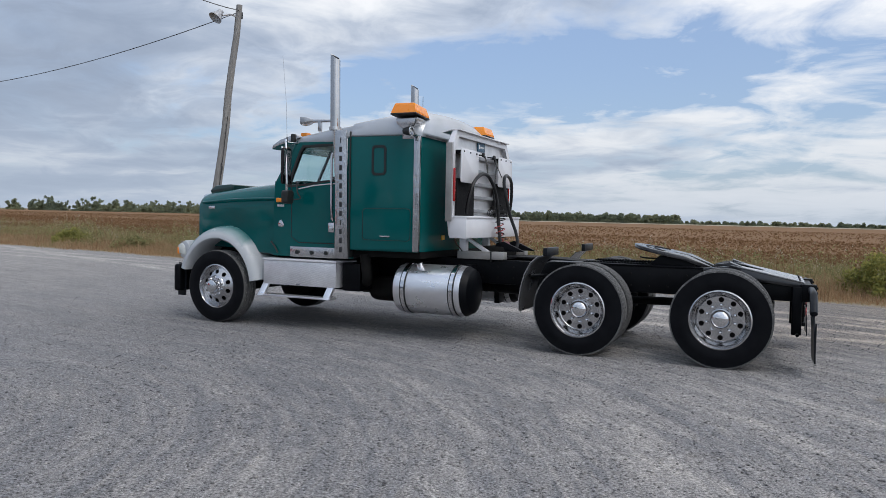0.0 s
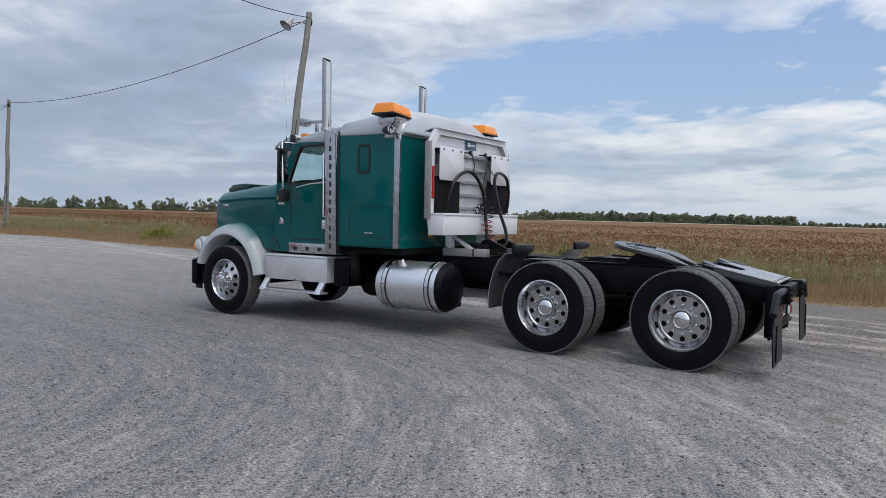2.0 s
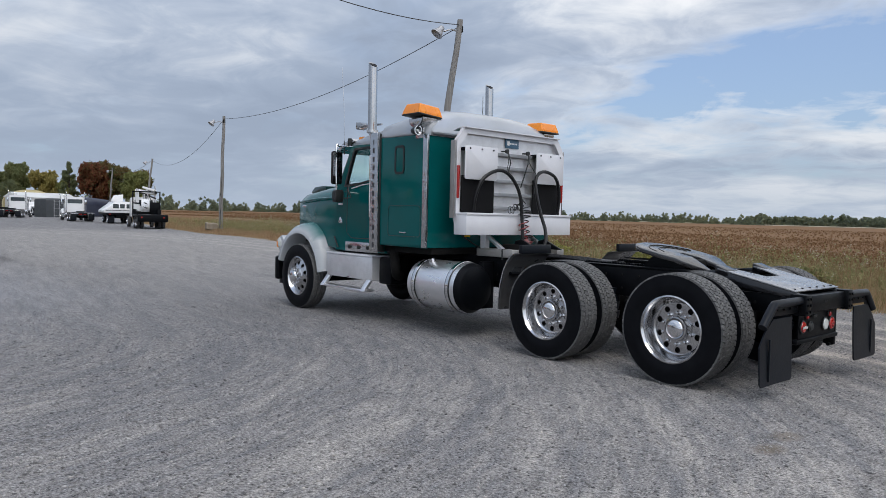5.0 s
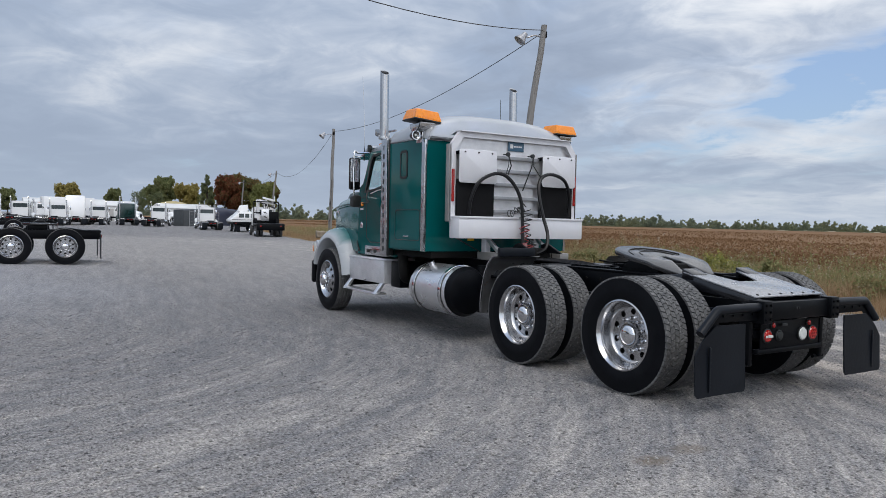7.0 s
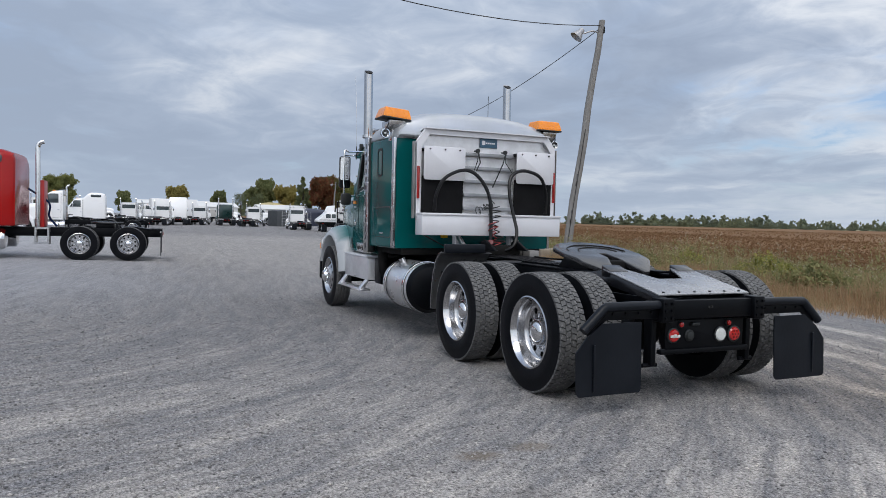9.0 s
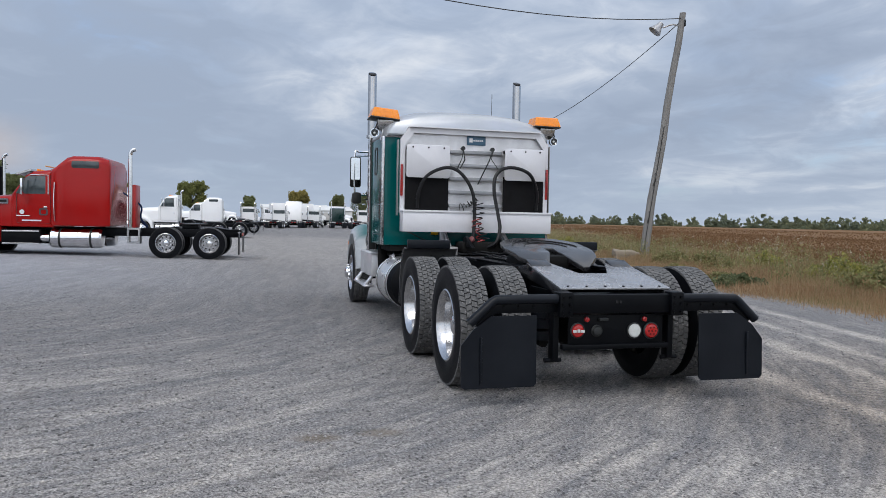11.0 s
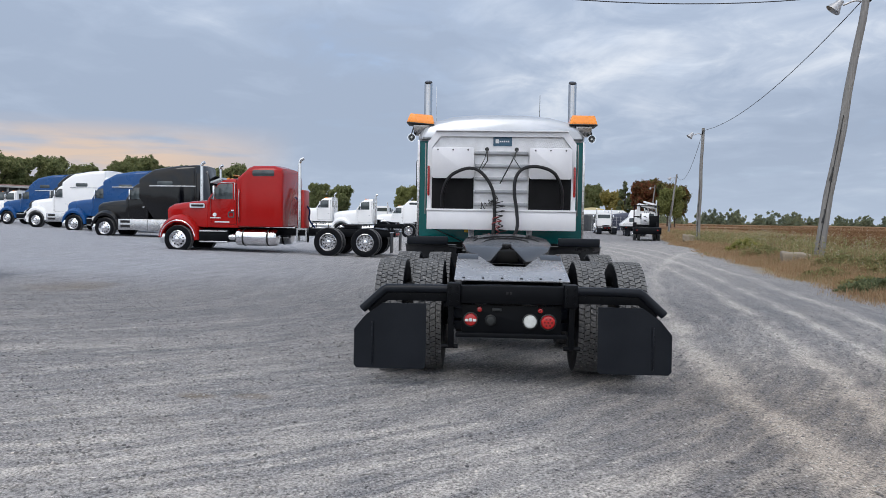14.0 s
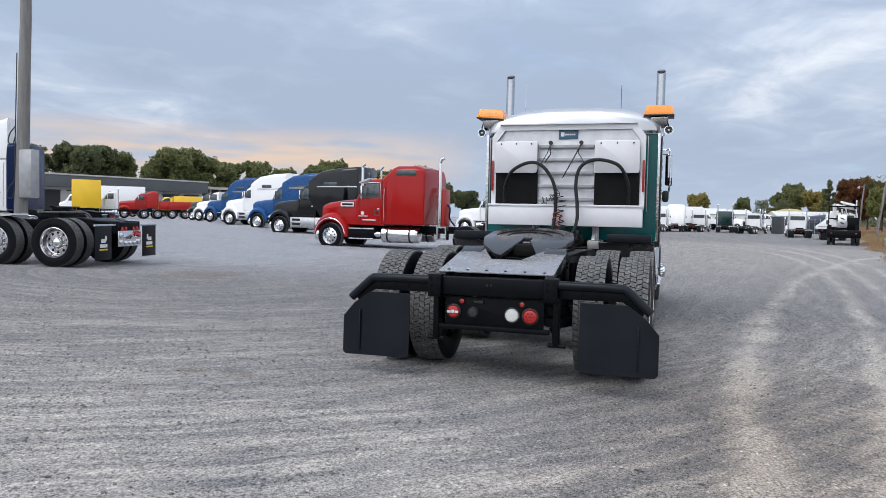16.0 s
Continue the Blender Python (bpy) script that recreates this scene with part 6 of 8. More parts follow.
rod(bm, wheel_m @ Vector((0, 0, 0.02)), wheel_m @ Vector((0, 0, -0.35)), 0.03, None, 8)
part("spokes", bm, SEAL, steer)
for y in (0.52, -0.52):
    st = P("seat", box(B(), (4.80, y - 0.26, 1.15), (5.25, y + 0.26, 1.38), 0.06), CABIN, "dark grey cab seat")
    part("seat_back", box(B(), (4.76, y - 0.25, 1.35), (4.90, y + 0.25, 1.92), 0.05), CABIN, st)
# windscreen in two panes, with pillar and visor
for s_ in (1, -1):
    bm = prism(B(), [(0.02 * s_, 0), (0.93 * s_, 0), (0.90 * s_, 0.50), (0.02 * s_, 0.56)], "z", 0, 0.006)
    bmesh.ops.transform(bm, matrix=Matrix(((0, -0.42, 1, 5.99), (1, 0, 0, 0), (0, 0.92, 0.4, 1.97), (0, 0, 0, 1))), verts=bm.verts[:])
    ws = P("windscreen", bm, GLASS)
    ws.visible_shadow = False
    P("windscreen_pillar", rod(B(), (6.00, 0.95 * s_, 1.93), (5.66, 0.94 * s_, 2.50), 0.045, None, 8), GREEN)
P("windscreen_post", rod(B(), (6.02, 0, 1.95), (5.74, 0, 2.52), 0.022, None, 8), SEAL)
bm = prism(B(), [(5.62, 2.55), (6.02, 2.44), (6.09, 2.40), (6.08, 2.46), (5.95, 2.53), (5.70, 2.60)], "y", -0.99, 0.99, 0.006)
P("sun_visor", bm, STAINLESS, "polished exterior sun visor")

# sleeper
sleeper = P("sleeper", loft(B(), [ring_at(3.70, 1.165, 1.06, 2.52, 0.05, 0.05), ring_at(3.73, 1.172, 1.05, 2.53, 0.05, 0.05), ring_at(4.72, 1.172, 1.05, 2.53, 0.03, 0.03), ring_at(4.745, 1.15, 1.06, 2.52, 0.03, 0.03)]), GREEN, "teal flat-sided sleeper compartment")
for s_ in (1, -1):
    y0, y1 = 1.172 * s_, 1.180 * s_
    part("corner_trim", box(box(B(), (3.692, min(1.172 * s_, 1.184 * s_), 1.06), (3.775, max(1.172 * s_, 1.184 * s_), 2.50), 0.004), (3.690, min(1.150 * s_, 1.184 * s_), 1.06), (3.698, max(1.150 * s_, 1.184 * s_), 2.50), 0.002), MIRROR_STEEL, sleeper, "polished steel corner trim")
    part("sleeper_window_seal", frame_prism(B(), rrect(4.165, 4.375, 2.015, 2.395, 0.05), rrect(4.195, 4.345, 2.045, 2.365, 0.035), "y", y0, y1), SEAL, sleeper)
    part("sleeper_window", prism(B(), rrect(4.195, 4.345, 2.045, 2.365, 0.035), "y", y0, 1.1745 * s_), GREEN, sleeper)
    part("hatch_seal", frame_prism(B(), rrect(3.81, 4.505, 1.19, 1.60, 0.05), rrect(3.818, 4.497, 1.198, 1.592, 0.045), "y", 1.171 * s_, 1.1765 * s_), P_GREENBLACK, sleeper)
    part("hatch_handle", box(B(), (4.10, min(y0, 1.186 * s_), 1.235), (4.24, max(y0, 1.186 * s_), 1.252), 0.004), CHROME, sleeper)
    part("rivet_strip", box(B(), (4.735, min(1.12 * s_, 1.178 * s_), 1.06), (4.755, max(1.12 * s_, 1.178 * s_), 2.5), 0.003), STAINLESS, sleeper)
P("sleeper_floor_frame", box(B(), (3.72, -1.05, 0.97), (4.74, 1.05, 1.06), 0.01), GRIME)
for x in (3.9, 4.5):
    P("cab_mount", box(B(), (x - 0.06, -0.5, 0.95), (x + 0.06, 0.5, 1.06), 0.01), GRIME)

# roof cap over cab and sleeper
bm = loft(B(), [ring_at(5.86, 0.86, 2.47, 2.53, 0.03, 0.02, 0.02), ring_at(5.70, 0.98, 2.46, 2.60, 0.07, 0.02, 0.05), ring_at(5.20, 1.03, 2.46, 2.685, 0.10, 0.02, 0.06), ring_at(4.78, 1.05, 2.48, 2.75, 0.12, 0.02, 0.09), ring_at(4.70, 1.175, 2.51, 2.79, 0.13, 0.02, 0.13), ring_at(4.30, 1.185, 2.51, 2.87, 0.15, 0.02, 0.17), ring_at(3.95, 1.185, 2.51, 2.90, 0.16, 0.02, 0.19), ring_at(3.76, 1.175, 2.51, 2.86, 0.16, 0.02, 0.18), ring_at(3.68, 1.14, 2.52, 2.78, 0.14, 0.02, 0.15)])
P("roof_cap", bm, SILVER, "silver-painted domed roof cap", None, 50)

# stacks with lettered heat plates; the letters are worn to plain bars
for s_ in (1, -1):
    st = P("exhaust_pipe", rod(B(), (4.955, 1.14 * s_, 2.60), (4.965, 1.14 * s_, 3.46), 0.064, None, 24), STACK, "tall chrome exhaust stack with a slanted tip")
    bm = B()
    rings = []
    for k, z in ((0, 3.455), (1, 3.56)):
        rings.append([(4.965 + 0.064 * math.cos(2 * math.pi * i / 24), 1.14 * s_ + 0.064 * math.sin(2 * math.pi * i / 24), z + (0.045 * math.cos(2 * math.pi * i / 24) if k else 0)) for i in range(24)])
    loft(bm, rings)
    part("stack_tip", bm, STACK, st)
    part("stack_mouth", lathe(B(), [(0.01, 0.0), (0.058, 0.0), (0.058, -0.02)], 20, Matrix.Translation((4.965, 1.14 * s_, 3.563)) @ Matrix.Rotation(radians(-31), 4, "Y") @ Matrix.Rotation(radians(90), 4, "X")), DARKHOLE, st)
    part("stack_pipe", rod(B(), (4.84, 1.08 * s_, 0.95), (4.93, 1.12 * s_, 2.62), 0.068, None, 20), STAINLESS, st)
    lo, hi = sorted((1.175 * s_, 1.20 * s_))
    part("heat_plate", prism(B(), [(4.700, 0.94), (4.905, 0.935), (4.905, 1.5), (4.915, 2.60), (4.745, 2.60), (4.72, 1.5)], "y", lo, hi, 0.005), MIRROR_STEEL, st, "polished steel plate with a column of cut letters")
    part("plate_flange", box(B(), (4.685, min(1.10 * s_, 1.196 * s_), 0.96), (4.70, max(1.10 * s_, 1.196 * s_), 2.58), 0.003), SEAL, st, "black rear flange")

    part("pipe_clamp", lathe(B(), [(0.074, -0.02), (0.080, -0.02), (0.080, 0.02), (0.074, 0.02)], 20, pose(4.955, 1.14 * s_, 2.63, 90)), STAINLESS, st)
BAR = [None, None]
for wide in (0, 1):
    bm = box(B(), (-0.020 if wide else -0.007, -0.002, -0.034), (0.020 if wide else 0.007, 0.002, 0.034), 0.0015, None, 1)
    BAR[wide] = bpy.data.meshes.new("letter_bar")
    bm.to_mesh(BAR[wide])
    bm.free()
for s_ in (1, -1):
    for k in range(13):
        o = part_mesh("letter_bar", BAR[0 if k in (0, 9) else 1], BLACK_INK, hero)
        o.location = (4.83 - (k / 13) * 0.02, 1.2025 * s_, 2.47 - k * 0.118)
# mirrors
for s_ in (1, -1):
    mir = P("mirror_arm", tube(tube(B(), smooth_path([(5.66, 1.00 * s_, 2.47), (5.66, 1.22 * s_, 2.46), (5.62, 1.30 * s_, 2.43), (5.60, 1.30 * s_, 1.82), (5.66, 1.20 * s_, 1.78), (5.70, 1.02 * s_, 1.80)], 5), 0.014), [(5.80, 1.0 * s_, 2.42), (5.70, 1.28 * s_, 2.40), (5.62, 1.30 * s_, 2.02)], 0.012), CHROME)
    turn = Matrix.Translation((5.62, 1.29 * s_, 0)) @ Matrix.Rotation(radians(-6 if s_ > 0 else 62), 4, "Z")
    bm = prism(B(), rrect(-0.085, 0.085, 1.90, 2.38, 0.03), "x", -0.018, 0.018, 0.010)
    bmesh.ops.transform(bm, matrix=turn, verts=bm.verts[:])
    part("mirror_head", bm, P_BLACK, mir, "tall black mirror head")
    bm = prism(B(), rrect(-0.070, 0.070, 2.02, 2.365, 0.02), "x", -0.024, -0.019)
    bmesh.ops.transform(bm, matrix=turn, verts=bm.verts[:])
    part("mirror_glass", bm, CHROME, mir)
    part("convex_mirror", prism(B(), rrect(1.20, 1.34, 1.64, 1.82, 0.04) if s_ > 0 else rrect(-1.30, -1.20, 1.64, 1.82, 0.04), "x", 5.56, 5.66, 0.02), SEAL, mir, "black convex mirror")
    part("mirror_cable", tube(B(), smooth_path([(5.62, 1.05 * s_, 1.95), (5.56, 1.12 * s_, 1.80), (5.52, 1.10 * s_, 1.72), (5.58, 1.18 * s_, 1.70)], 4), 0.008), SEAL, mir)
P("antenna", tube(B(), [(5.78, 1.06, 2.40), (5.80, 1.06, 3.0), (5.86, 1.07, 3.66)], 0.0032, 5), STAINLESS)
P("antenna_spring", rod(B(), (5.775, 1.06, 2.36), (5.785, 1.06, 2.56), 0.012, 0.007, 8), SEAL)
P("antenna", rod(B(), (4.55, -0.60, 2.80), (4.55, -0.60, 3.30), 0.004, None, 5), SEAL)
P("cb_mount", box(B(), (5.69, 0.97, 2.48), (5.75, 1.03, 2.60), 0.015), SEAL)
for y in (0.86, -0.45):
    horn = P("air_horn", rod(B(), (5.12, y, 2.775), (5.50, y, 2.785), 0.016, 0.024, 12), STACK)
    part("horn_bell", loft(B(), [ring_at(5.50, 0.030, -0.025, 0.025, 0.01), ring_at(5.58, 0.075, -0.050, 0.050, 0.012), ring_at(5.66, 0.080, -0.055, 0.055, 0.012)]), STACK, horn).location = (0, y, 2.785)
    part("horn_foot", box(B(), (5.36, y - 0.02, 2.64), (5.41, y + 0.02, 2.78), 0.004), STACK, horn)
for y in (-0.8, -0.4, 0.0, 0.4, 0.8):
    P("cab_light", box(B(), (5.60, y - 0.05, 2.58), (5.72, y + 0.05, 2.635), 0.02), AMBER)

# beacons and work lights at the rear corners of the roof
for s_ in (1, -1):
    yc = 1.15 * s_
    lean_b = Matrix.Translation((3.85, yc, 2.74)) @ Matrix.Rotation(radians(5.0 if s_ > 0 else 0.5), 4, "X") @ Matrix.Translation((-3.85, -yc, -2.74))
    bm = loft(B(), [[(3.68, yc - 0.190, 2.745), (4.02, yc - 0.190, 2.745), (4.02, yc + 0.190, 2.745), (3.68, yc + 0.190, 2.745)], [(3.685, yc - 0.186, 2.775), (4.015, yc - 0.186, 2.775), (4.015, yc + 0.186, 2.775), (3.685, yc + 0.186, 2.775)], [(3.715, yc - 0.160, 2.862), (3.985, yc - 0.160, 2.868), (3.985, yc + 0.160, 2.868), (3.715, yc + 0.160, 2.862)], [(3.73, yc - 0.150, 2.872), (3.97, yc - 0.150, 2.878), (3.97, yc + 0.150, 2.878), (3.73, yc + 0.150, 2.872)]])
    for k in range(9):
        box(bm, (3.676, yc - 0.168 + k * 0.040, 2.752), (3.690, yc - 0.152 + k * 0.040, 2.770))
    bmesh.ops.transform(bm, matrix=lean_b, verts=bm.verts[:])
    bc = P("beacon", bm, AMBER, "flat amber warning beacon", None, 25)
    bm = box(B(), (3.675, yc - 0.196, 2.726), (4.025, yc + 0.196, 2.746), 0.006)
    bmesh.ops.transform(bm, matrix=lean_b, verts=bm.verts[:])
    part("beacon_base", bm, SEAL, bc)
    part("beacon_bracket", prism(B(), [(3.70, 2.712), (4.00, 2.712), (3.98, 2.640), (3.90, 2.585), (3.80, 2.585), (3.72, 2.640)], "y", yc - 0.12, yc + 0.10, 0.006), STAINLESS, bc)
    part("bracket_post", box(B(), (3.78, min(1.10 * s_, 1.18 * s_), 2.46), (3.94, max(1.10 * s_, 1.18 * s_), 2.60), 0.01), STAINLESS, bc)
    part("bracket_stay", tube(B(), smooth_path([(3.72, 1.24 * s_, 2.73), (3.72, 1.25 * s_, 2.68), (3.73, 1.27 * s_, 2.62), (3.76, 1.28 * s_, 2.60)], 4), 0.008), SEAL, bc)
    sp = P("work_light", lathe(B(), [(0.01, 0.10), (0.035, 0.09), (0.054, 0.03), (0.058, 0.0), (0.058, -0.014), (0.051, -0.016)], 20, pose(3.78, 1.28 * s_, 2.545, 0, 0, -90)), SEAL, "round black work light facing rearwards")
    part("work_light_rim", lathe(B(), [(0.052, -0.012), (0.060, -0.012), (0.060, -0.024), (0.050, -0.024)], 24, pose(3.78, 1.28 * s_, 2.545, 0, 0, -90)), CHROME, sp, "chrome rim")
    part("work_light_lens", lathe(B(), [(0.051, -0.018), (0.035, -0.006), (0.012, 0.012), (0.01, 0.012)], 20, pose(3.78, 1.28 * s_, 2.545, 0, 0, -90)), REFLECTOR, sp)
    part("work_light_bulb", lathe(B(), [(0.016, 0.01), (0.016, -0.012), (0.01, -0.016)], 12, pose(3.78, 1.28 * s_, 2.545, 0, 0, -90)), WHITE_LENS, sp)

# headache rack behind the sleeper
def rack_out(k):
    return [(-1.00 - k, 1.50), (-1.00 - k, 2.42 + k * 0.4), (-0.88 - k * 0.5, 2.585 + k), (0.88 + k * 0.5, 2.585 + k), (1.00 + k, 2.42 + k * 0.4), (1.00 + k, 1.50), (0.94, 1.27), (-0.94, 1.27)]


rack = P("headache_rack", prism(B(), rack_out(0.0), "x", 3.375, 3.395), TREAD, "polished aluminium tread-plate cab guard")
part("rack_surround", frame_prism(B(), rack_out(0.012), [(y * 0.95, 1.50 + (z - 1.50) * 0.935 if z > 1.5 else z + 0.03) for y, z in rack_out(0.0)], "x", 3.315, 3.376), ALU_WHITE, rack)
bm = prism(B(), [(3.27, 2.595), (3.40, 2.60), (3.52, 2.56), (3.40, 2.585), (3.27, 2.583)], "y", -0.90, 0.90)
part("rack_top", bm, ALU_WHITE, rack)
for s_ in (1, -1):
    part("rack_side", box(B(), (3.32, min(1.033 * s_, 1.043 * s_), 1.45), (3.40, max(1.035 * s_, 1.045 * s_), 2.42), 0.003), GUARD, rack)
    y0, y1 = sorted((0.375 * s_, 0.945 * s_))
    part("white_panel", prism(B(), rrect(y0, y1, 1.94, 2.36, 0.03), "x", 3.235, 3.247, 0.003), ALU_WHITE, rack, "plain sheet aluminium panel")
    part("panel_spacer", box(B(), (3.247, y0 + 0.02, 2.30), (3.376, y1 - 0.02, 2.34)), BLACK, rack)
    bm = B()
    for y in (y0 + 0.08, (y0 + y1) / 2, y1 - 0.08):
        rod(bm, (3.236, y, 2.325), (3.226, y, 2.325), 0.011, None, 8)
    part("panel_bolts", bm, BLACK, rack)
    part("rubber_sheet", box(B(), (3.29, y0, 1.50), (3.31, y1, 1.99), 0.004), FELT, rack, "black rubber sheet")
    tl = part("rack_light", prism(B(), rrect(min(0.978 * s_, 1.008 * s_), max(0.978 * s_, 1.008 * s_), 1.70, 2.11, 0.014), "x", 3.292, 3.318, 0.004), RED_LENS, rack, "long red marker light")
    bm = B()
    for k in range(12):
        rod(bm, (3.293, 0.993 * s_, 1.722 + k * 0.0333), (3.289, 0.993 * s_, 1.722 + k * 0.0333), 0.009, 0.006, 8)
    part("lamp_dots", bm, LED, tl)
for k in range(5):
    z = 1.56 + k * 0.175
    part("rack_step", box(B(), (3.300, -0.36, z + 0.010), (3.376, 0.36, z + 0.055), 0.004), RUNG, rack)
part("tray", box(B(), (3.13, -1.0, 1.245), (3.36, 1.0, 1.505), 0.006), ALU_WHITE, rack, "white aluminium cable tray")
part("tray_lip", box(B(), (3.115, -1.005, 1.495), (3.37, 1.005, 1.522), 0.004), ALU_WHITE, rack)
part("plaque", box(B(), (3.355, -0.14, 2.395), (3.372, 0.115, 2.515), 0.003), BLUE_PLAQUE, rack, "small blue plaque")
bm = B()
box(bm, (3.352, 0.04, 2.43), (3.355, 0.085, 2.485))
for k in range(5):
    box(bm, (3.352, 0.01 - k * 0.028, 2.445), (3.355, 0.030 - k * 0.028, 2.465))
part("plaque_bars", bm, WHITE_INK, rack)
# rack legs and braces
for s_ in (1, -1):
    part("rack_leg", box(B(), (3.36, min(0.36 * s_, 0.44 * s_), 0.97), (3.46, max(0.36 * s_, 0.44 * s_), 1.28), 0.008), ALU_WHITE, rack)
    bm = prism(B(), [(3.36, 1.26), (3.44, 1.26), (2.98, 0.97), (2.88, 0.97)], "y", 0.38 * s_, 0.43 * s_, 0.004)
    part("rack_brace", bm, ALU, rack)
    part("rack_foot", box(B(), (2.82, min(0.36 * s_, 0.50 * s_), 0.968), (3.46, max(0.36 * s_, 0.50 * s_), 1.068), 0.006), GUARD, rack, "weathered grey base channel")
    part("foot_strap", box(B(), (2.98, min(0.355 * s_, 0.506 * s_), 0.94), (3.00, max(0.355 * s_, 0.506 * s_), 1.074), 0.003), SEAL, rack)
    part("gusset", prism(B(), [(2.62, 1.07), (3.05, 1.07), (3.02, 1.17), (2.92, 1.20)], "y", 0.20 * s_, 0.24 * s_, 0.004), BLACK, rack, "black gusset plate")
P("pogo_plate", box(B(), (2.85, -0.34, 0.968), (3.38, 0.34, 0.985), 0.004), TREAD_DARK)
bm = box(B(), (2.9, -0.28, 0.985), (3.25, 0.28, 1.13), 0.04)
P("valve_box", bm, GRIME)
P("glad_hand", lathe(B(), [(0.01, -0.025), (0.035, -0.018), (0.04, 0.018), (0.01, 0.025)], 16, pose(2.9, 0.16, 1.16, 30, 0, 40)), RED_DULL)

# hoses and coiled cables
def hose(pts, r, mat=HOSE, name="air_hose"):
    return P(name, tube(B(), smooth_path(pts, 8), r, 8), mat)


hose([(3.22, 0.80, 1.55), (3.19, 0.79, 1.75), (3.16, 0.70, 1.95), (3.14, 0.50, 2.06), (3.12, 0.33, 2.05), (3.09, 0.19, 1.92), (3.07, 0.10, 1.72), (3.05, 0.085, 1.45), (3.02, 0.10, 1.25), (3.0, 0.11, 1.08)], 0.023)
hose([(3.22, -0.82, 1.55), (3.19, -0.81, 1.80), (3.16, -0.70, 2.02), (3.14, -0.48, 2.10), (3.11, -0.29, 2.07), (3.08, -0.19, 1.95), (3.03, -0.17, 1.75), (2.98, -0.20, 1.52), (2.90, -0.21, 1.30), (2.86, -0.14, 1.12), (2.96, 0.0, 1.04)], 0.023)
for y in (0.20, -0.20):
    bm = tube(B(), smooth_path([(3.34, y, 2.34), (3.26, y * 1.05, 2.33), (3.22, y, 2.30)], 4), 0.010)
    hook = P("hose_hook", bm, SEAL)
    part("hook_pad", lathe(B(), [(0.01, -0.01), (0.028, -0.008), (0.028, 0.02), (0.01, 0.02)], 12, pose(3.235, y, 2.335, 0, 0, -90)), SEAL, hook)
    part("strap", tube(B(), [(3.22, y, 2.32), (3.18, y + 0.03, 2.2), (3.14, y + (0.10 if y > 0 else -0.06), 2.06)], 0.006, 5), SEAL, hook)
    part("strap", tube(B(), [(3.22, y, 2.32), (3.18, y + 0.06 if y < 0 else y - 0.01, 2.18), (3.15, y + 0.22 if y < 0 else y + 0.06, 1.87 if y < 0 else 2.07)], 0.009, 5), SEAL, hook)


def coil(p0, p1, turns, r, rad, mat, wob=0.0):
    a, b = Vector(p0), Vector(p1)
    d = (b - a).normalized()
    u = d.orthogonal().normalized()
    v = d.cross(u)
    n = int(turns * 12)
    pts = []
    for i in range(n + 1):
        t = i / n
        an = 2 * math.pi * turns * t
        pts.append(a.lerp(b, t) + (u * math.cos(an) + v * math.sin(an)) * r * (0.7 + 0.4 * math.sin(t * 9)) + Vector((0, wob * math.sin(t * 5), 0)))
    return P("coiled_cable", tube(B(), pts, rad, 5), mat)


coil((3.06, 0.02, 1.62), (3.02, -0.01, 1.10), 8, 0.075, 0.007, HOSE, 0.02)
coil((3.05, 0.05, 1.42), (3.0, 0.02, 1.08), 5, 0.065, 0.006, WIRE_RED, 0.02)
coil((3.10, 0.28, 1.56), (3.08, 0.06, 1.62), 5, 0.045, 0.005, HOSE, 0.0)
coil((3.12, 0.16, 1.60), (3.06, 0.05, 1.68), 4, 0.040, 0.006, HOSE, 0.0)
for k in range(5):
    y = -0.25 + k * 0.12
    hose([(3.2, y, 1.0), (2.6, y * 0.8, 1.0), (2.1, y * 0.7, 0.99), (1.5, y * 0.6, 0.93)], 0.012, HOSE, "chassis_air_line")
hose([(3.42, 0.92, 1.45), (3.30, 0.98, 1.30), (3.36, 0.80, 1.20), (3.40, 0.46, 1.05)], 0.008)
P("warning_sticker", box(B(), (3.692, 0.40, 1.20), (3.697, 0.50, 1.26)), P_YELLOW)
# small tanks and lines between the rails and the left fuel tank
P("air_tank", lathe(B(), [(0.01, -0.40), (0.10, -0.38), (0.125, -0.32), (0.125, 0.32), (0.10, 0.38), (0.01, 0.40)], 20, pose(2.72, 0.0, 0.62, 0, 0, 90)), BLACK)
P("muffler_pipe", tube(B(), smooth_path([(5.1, 0.55, 0.60), (4.7, 0.80, 0.62), (4.52, 1.0, 0.68), (4.55, 1.02, 1.0)], 6), 0.07, 12), GRIME)
P("muffler", lathe(B(), [(0.01, -0.3), (0.15, -0.28), (0.17, -0.2), (0.17, 0.2), (0.15, 0.28), (0.01, 0.3)], 20, pose(4.38, 0.55, 0.52, 0, 0, 90)), GRIME)

# ---------------------------------------------------------------- parked trucks of the yard
# the paler teal tone paints soft reflections into the dark panes
WINDOW = surf("dark_cab_window", (0.014, 0.019, 0.022), (0.075, 0.095, 0.10), 0.9, 0.06, coat=0.4, rough_var=0.02, spec=0.55)
STEEL_DARK = surf("dark_steel", (0.05, 0.05, 0.055), rough=0.5)


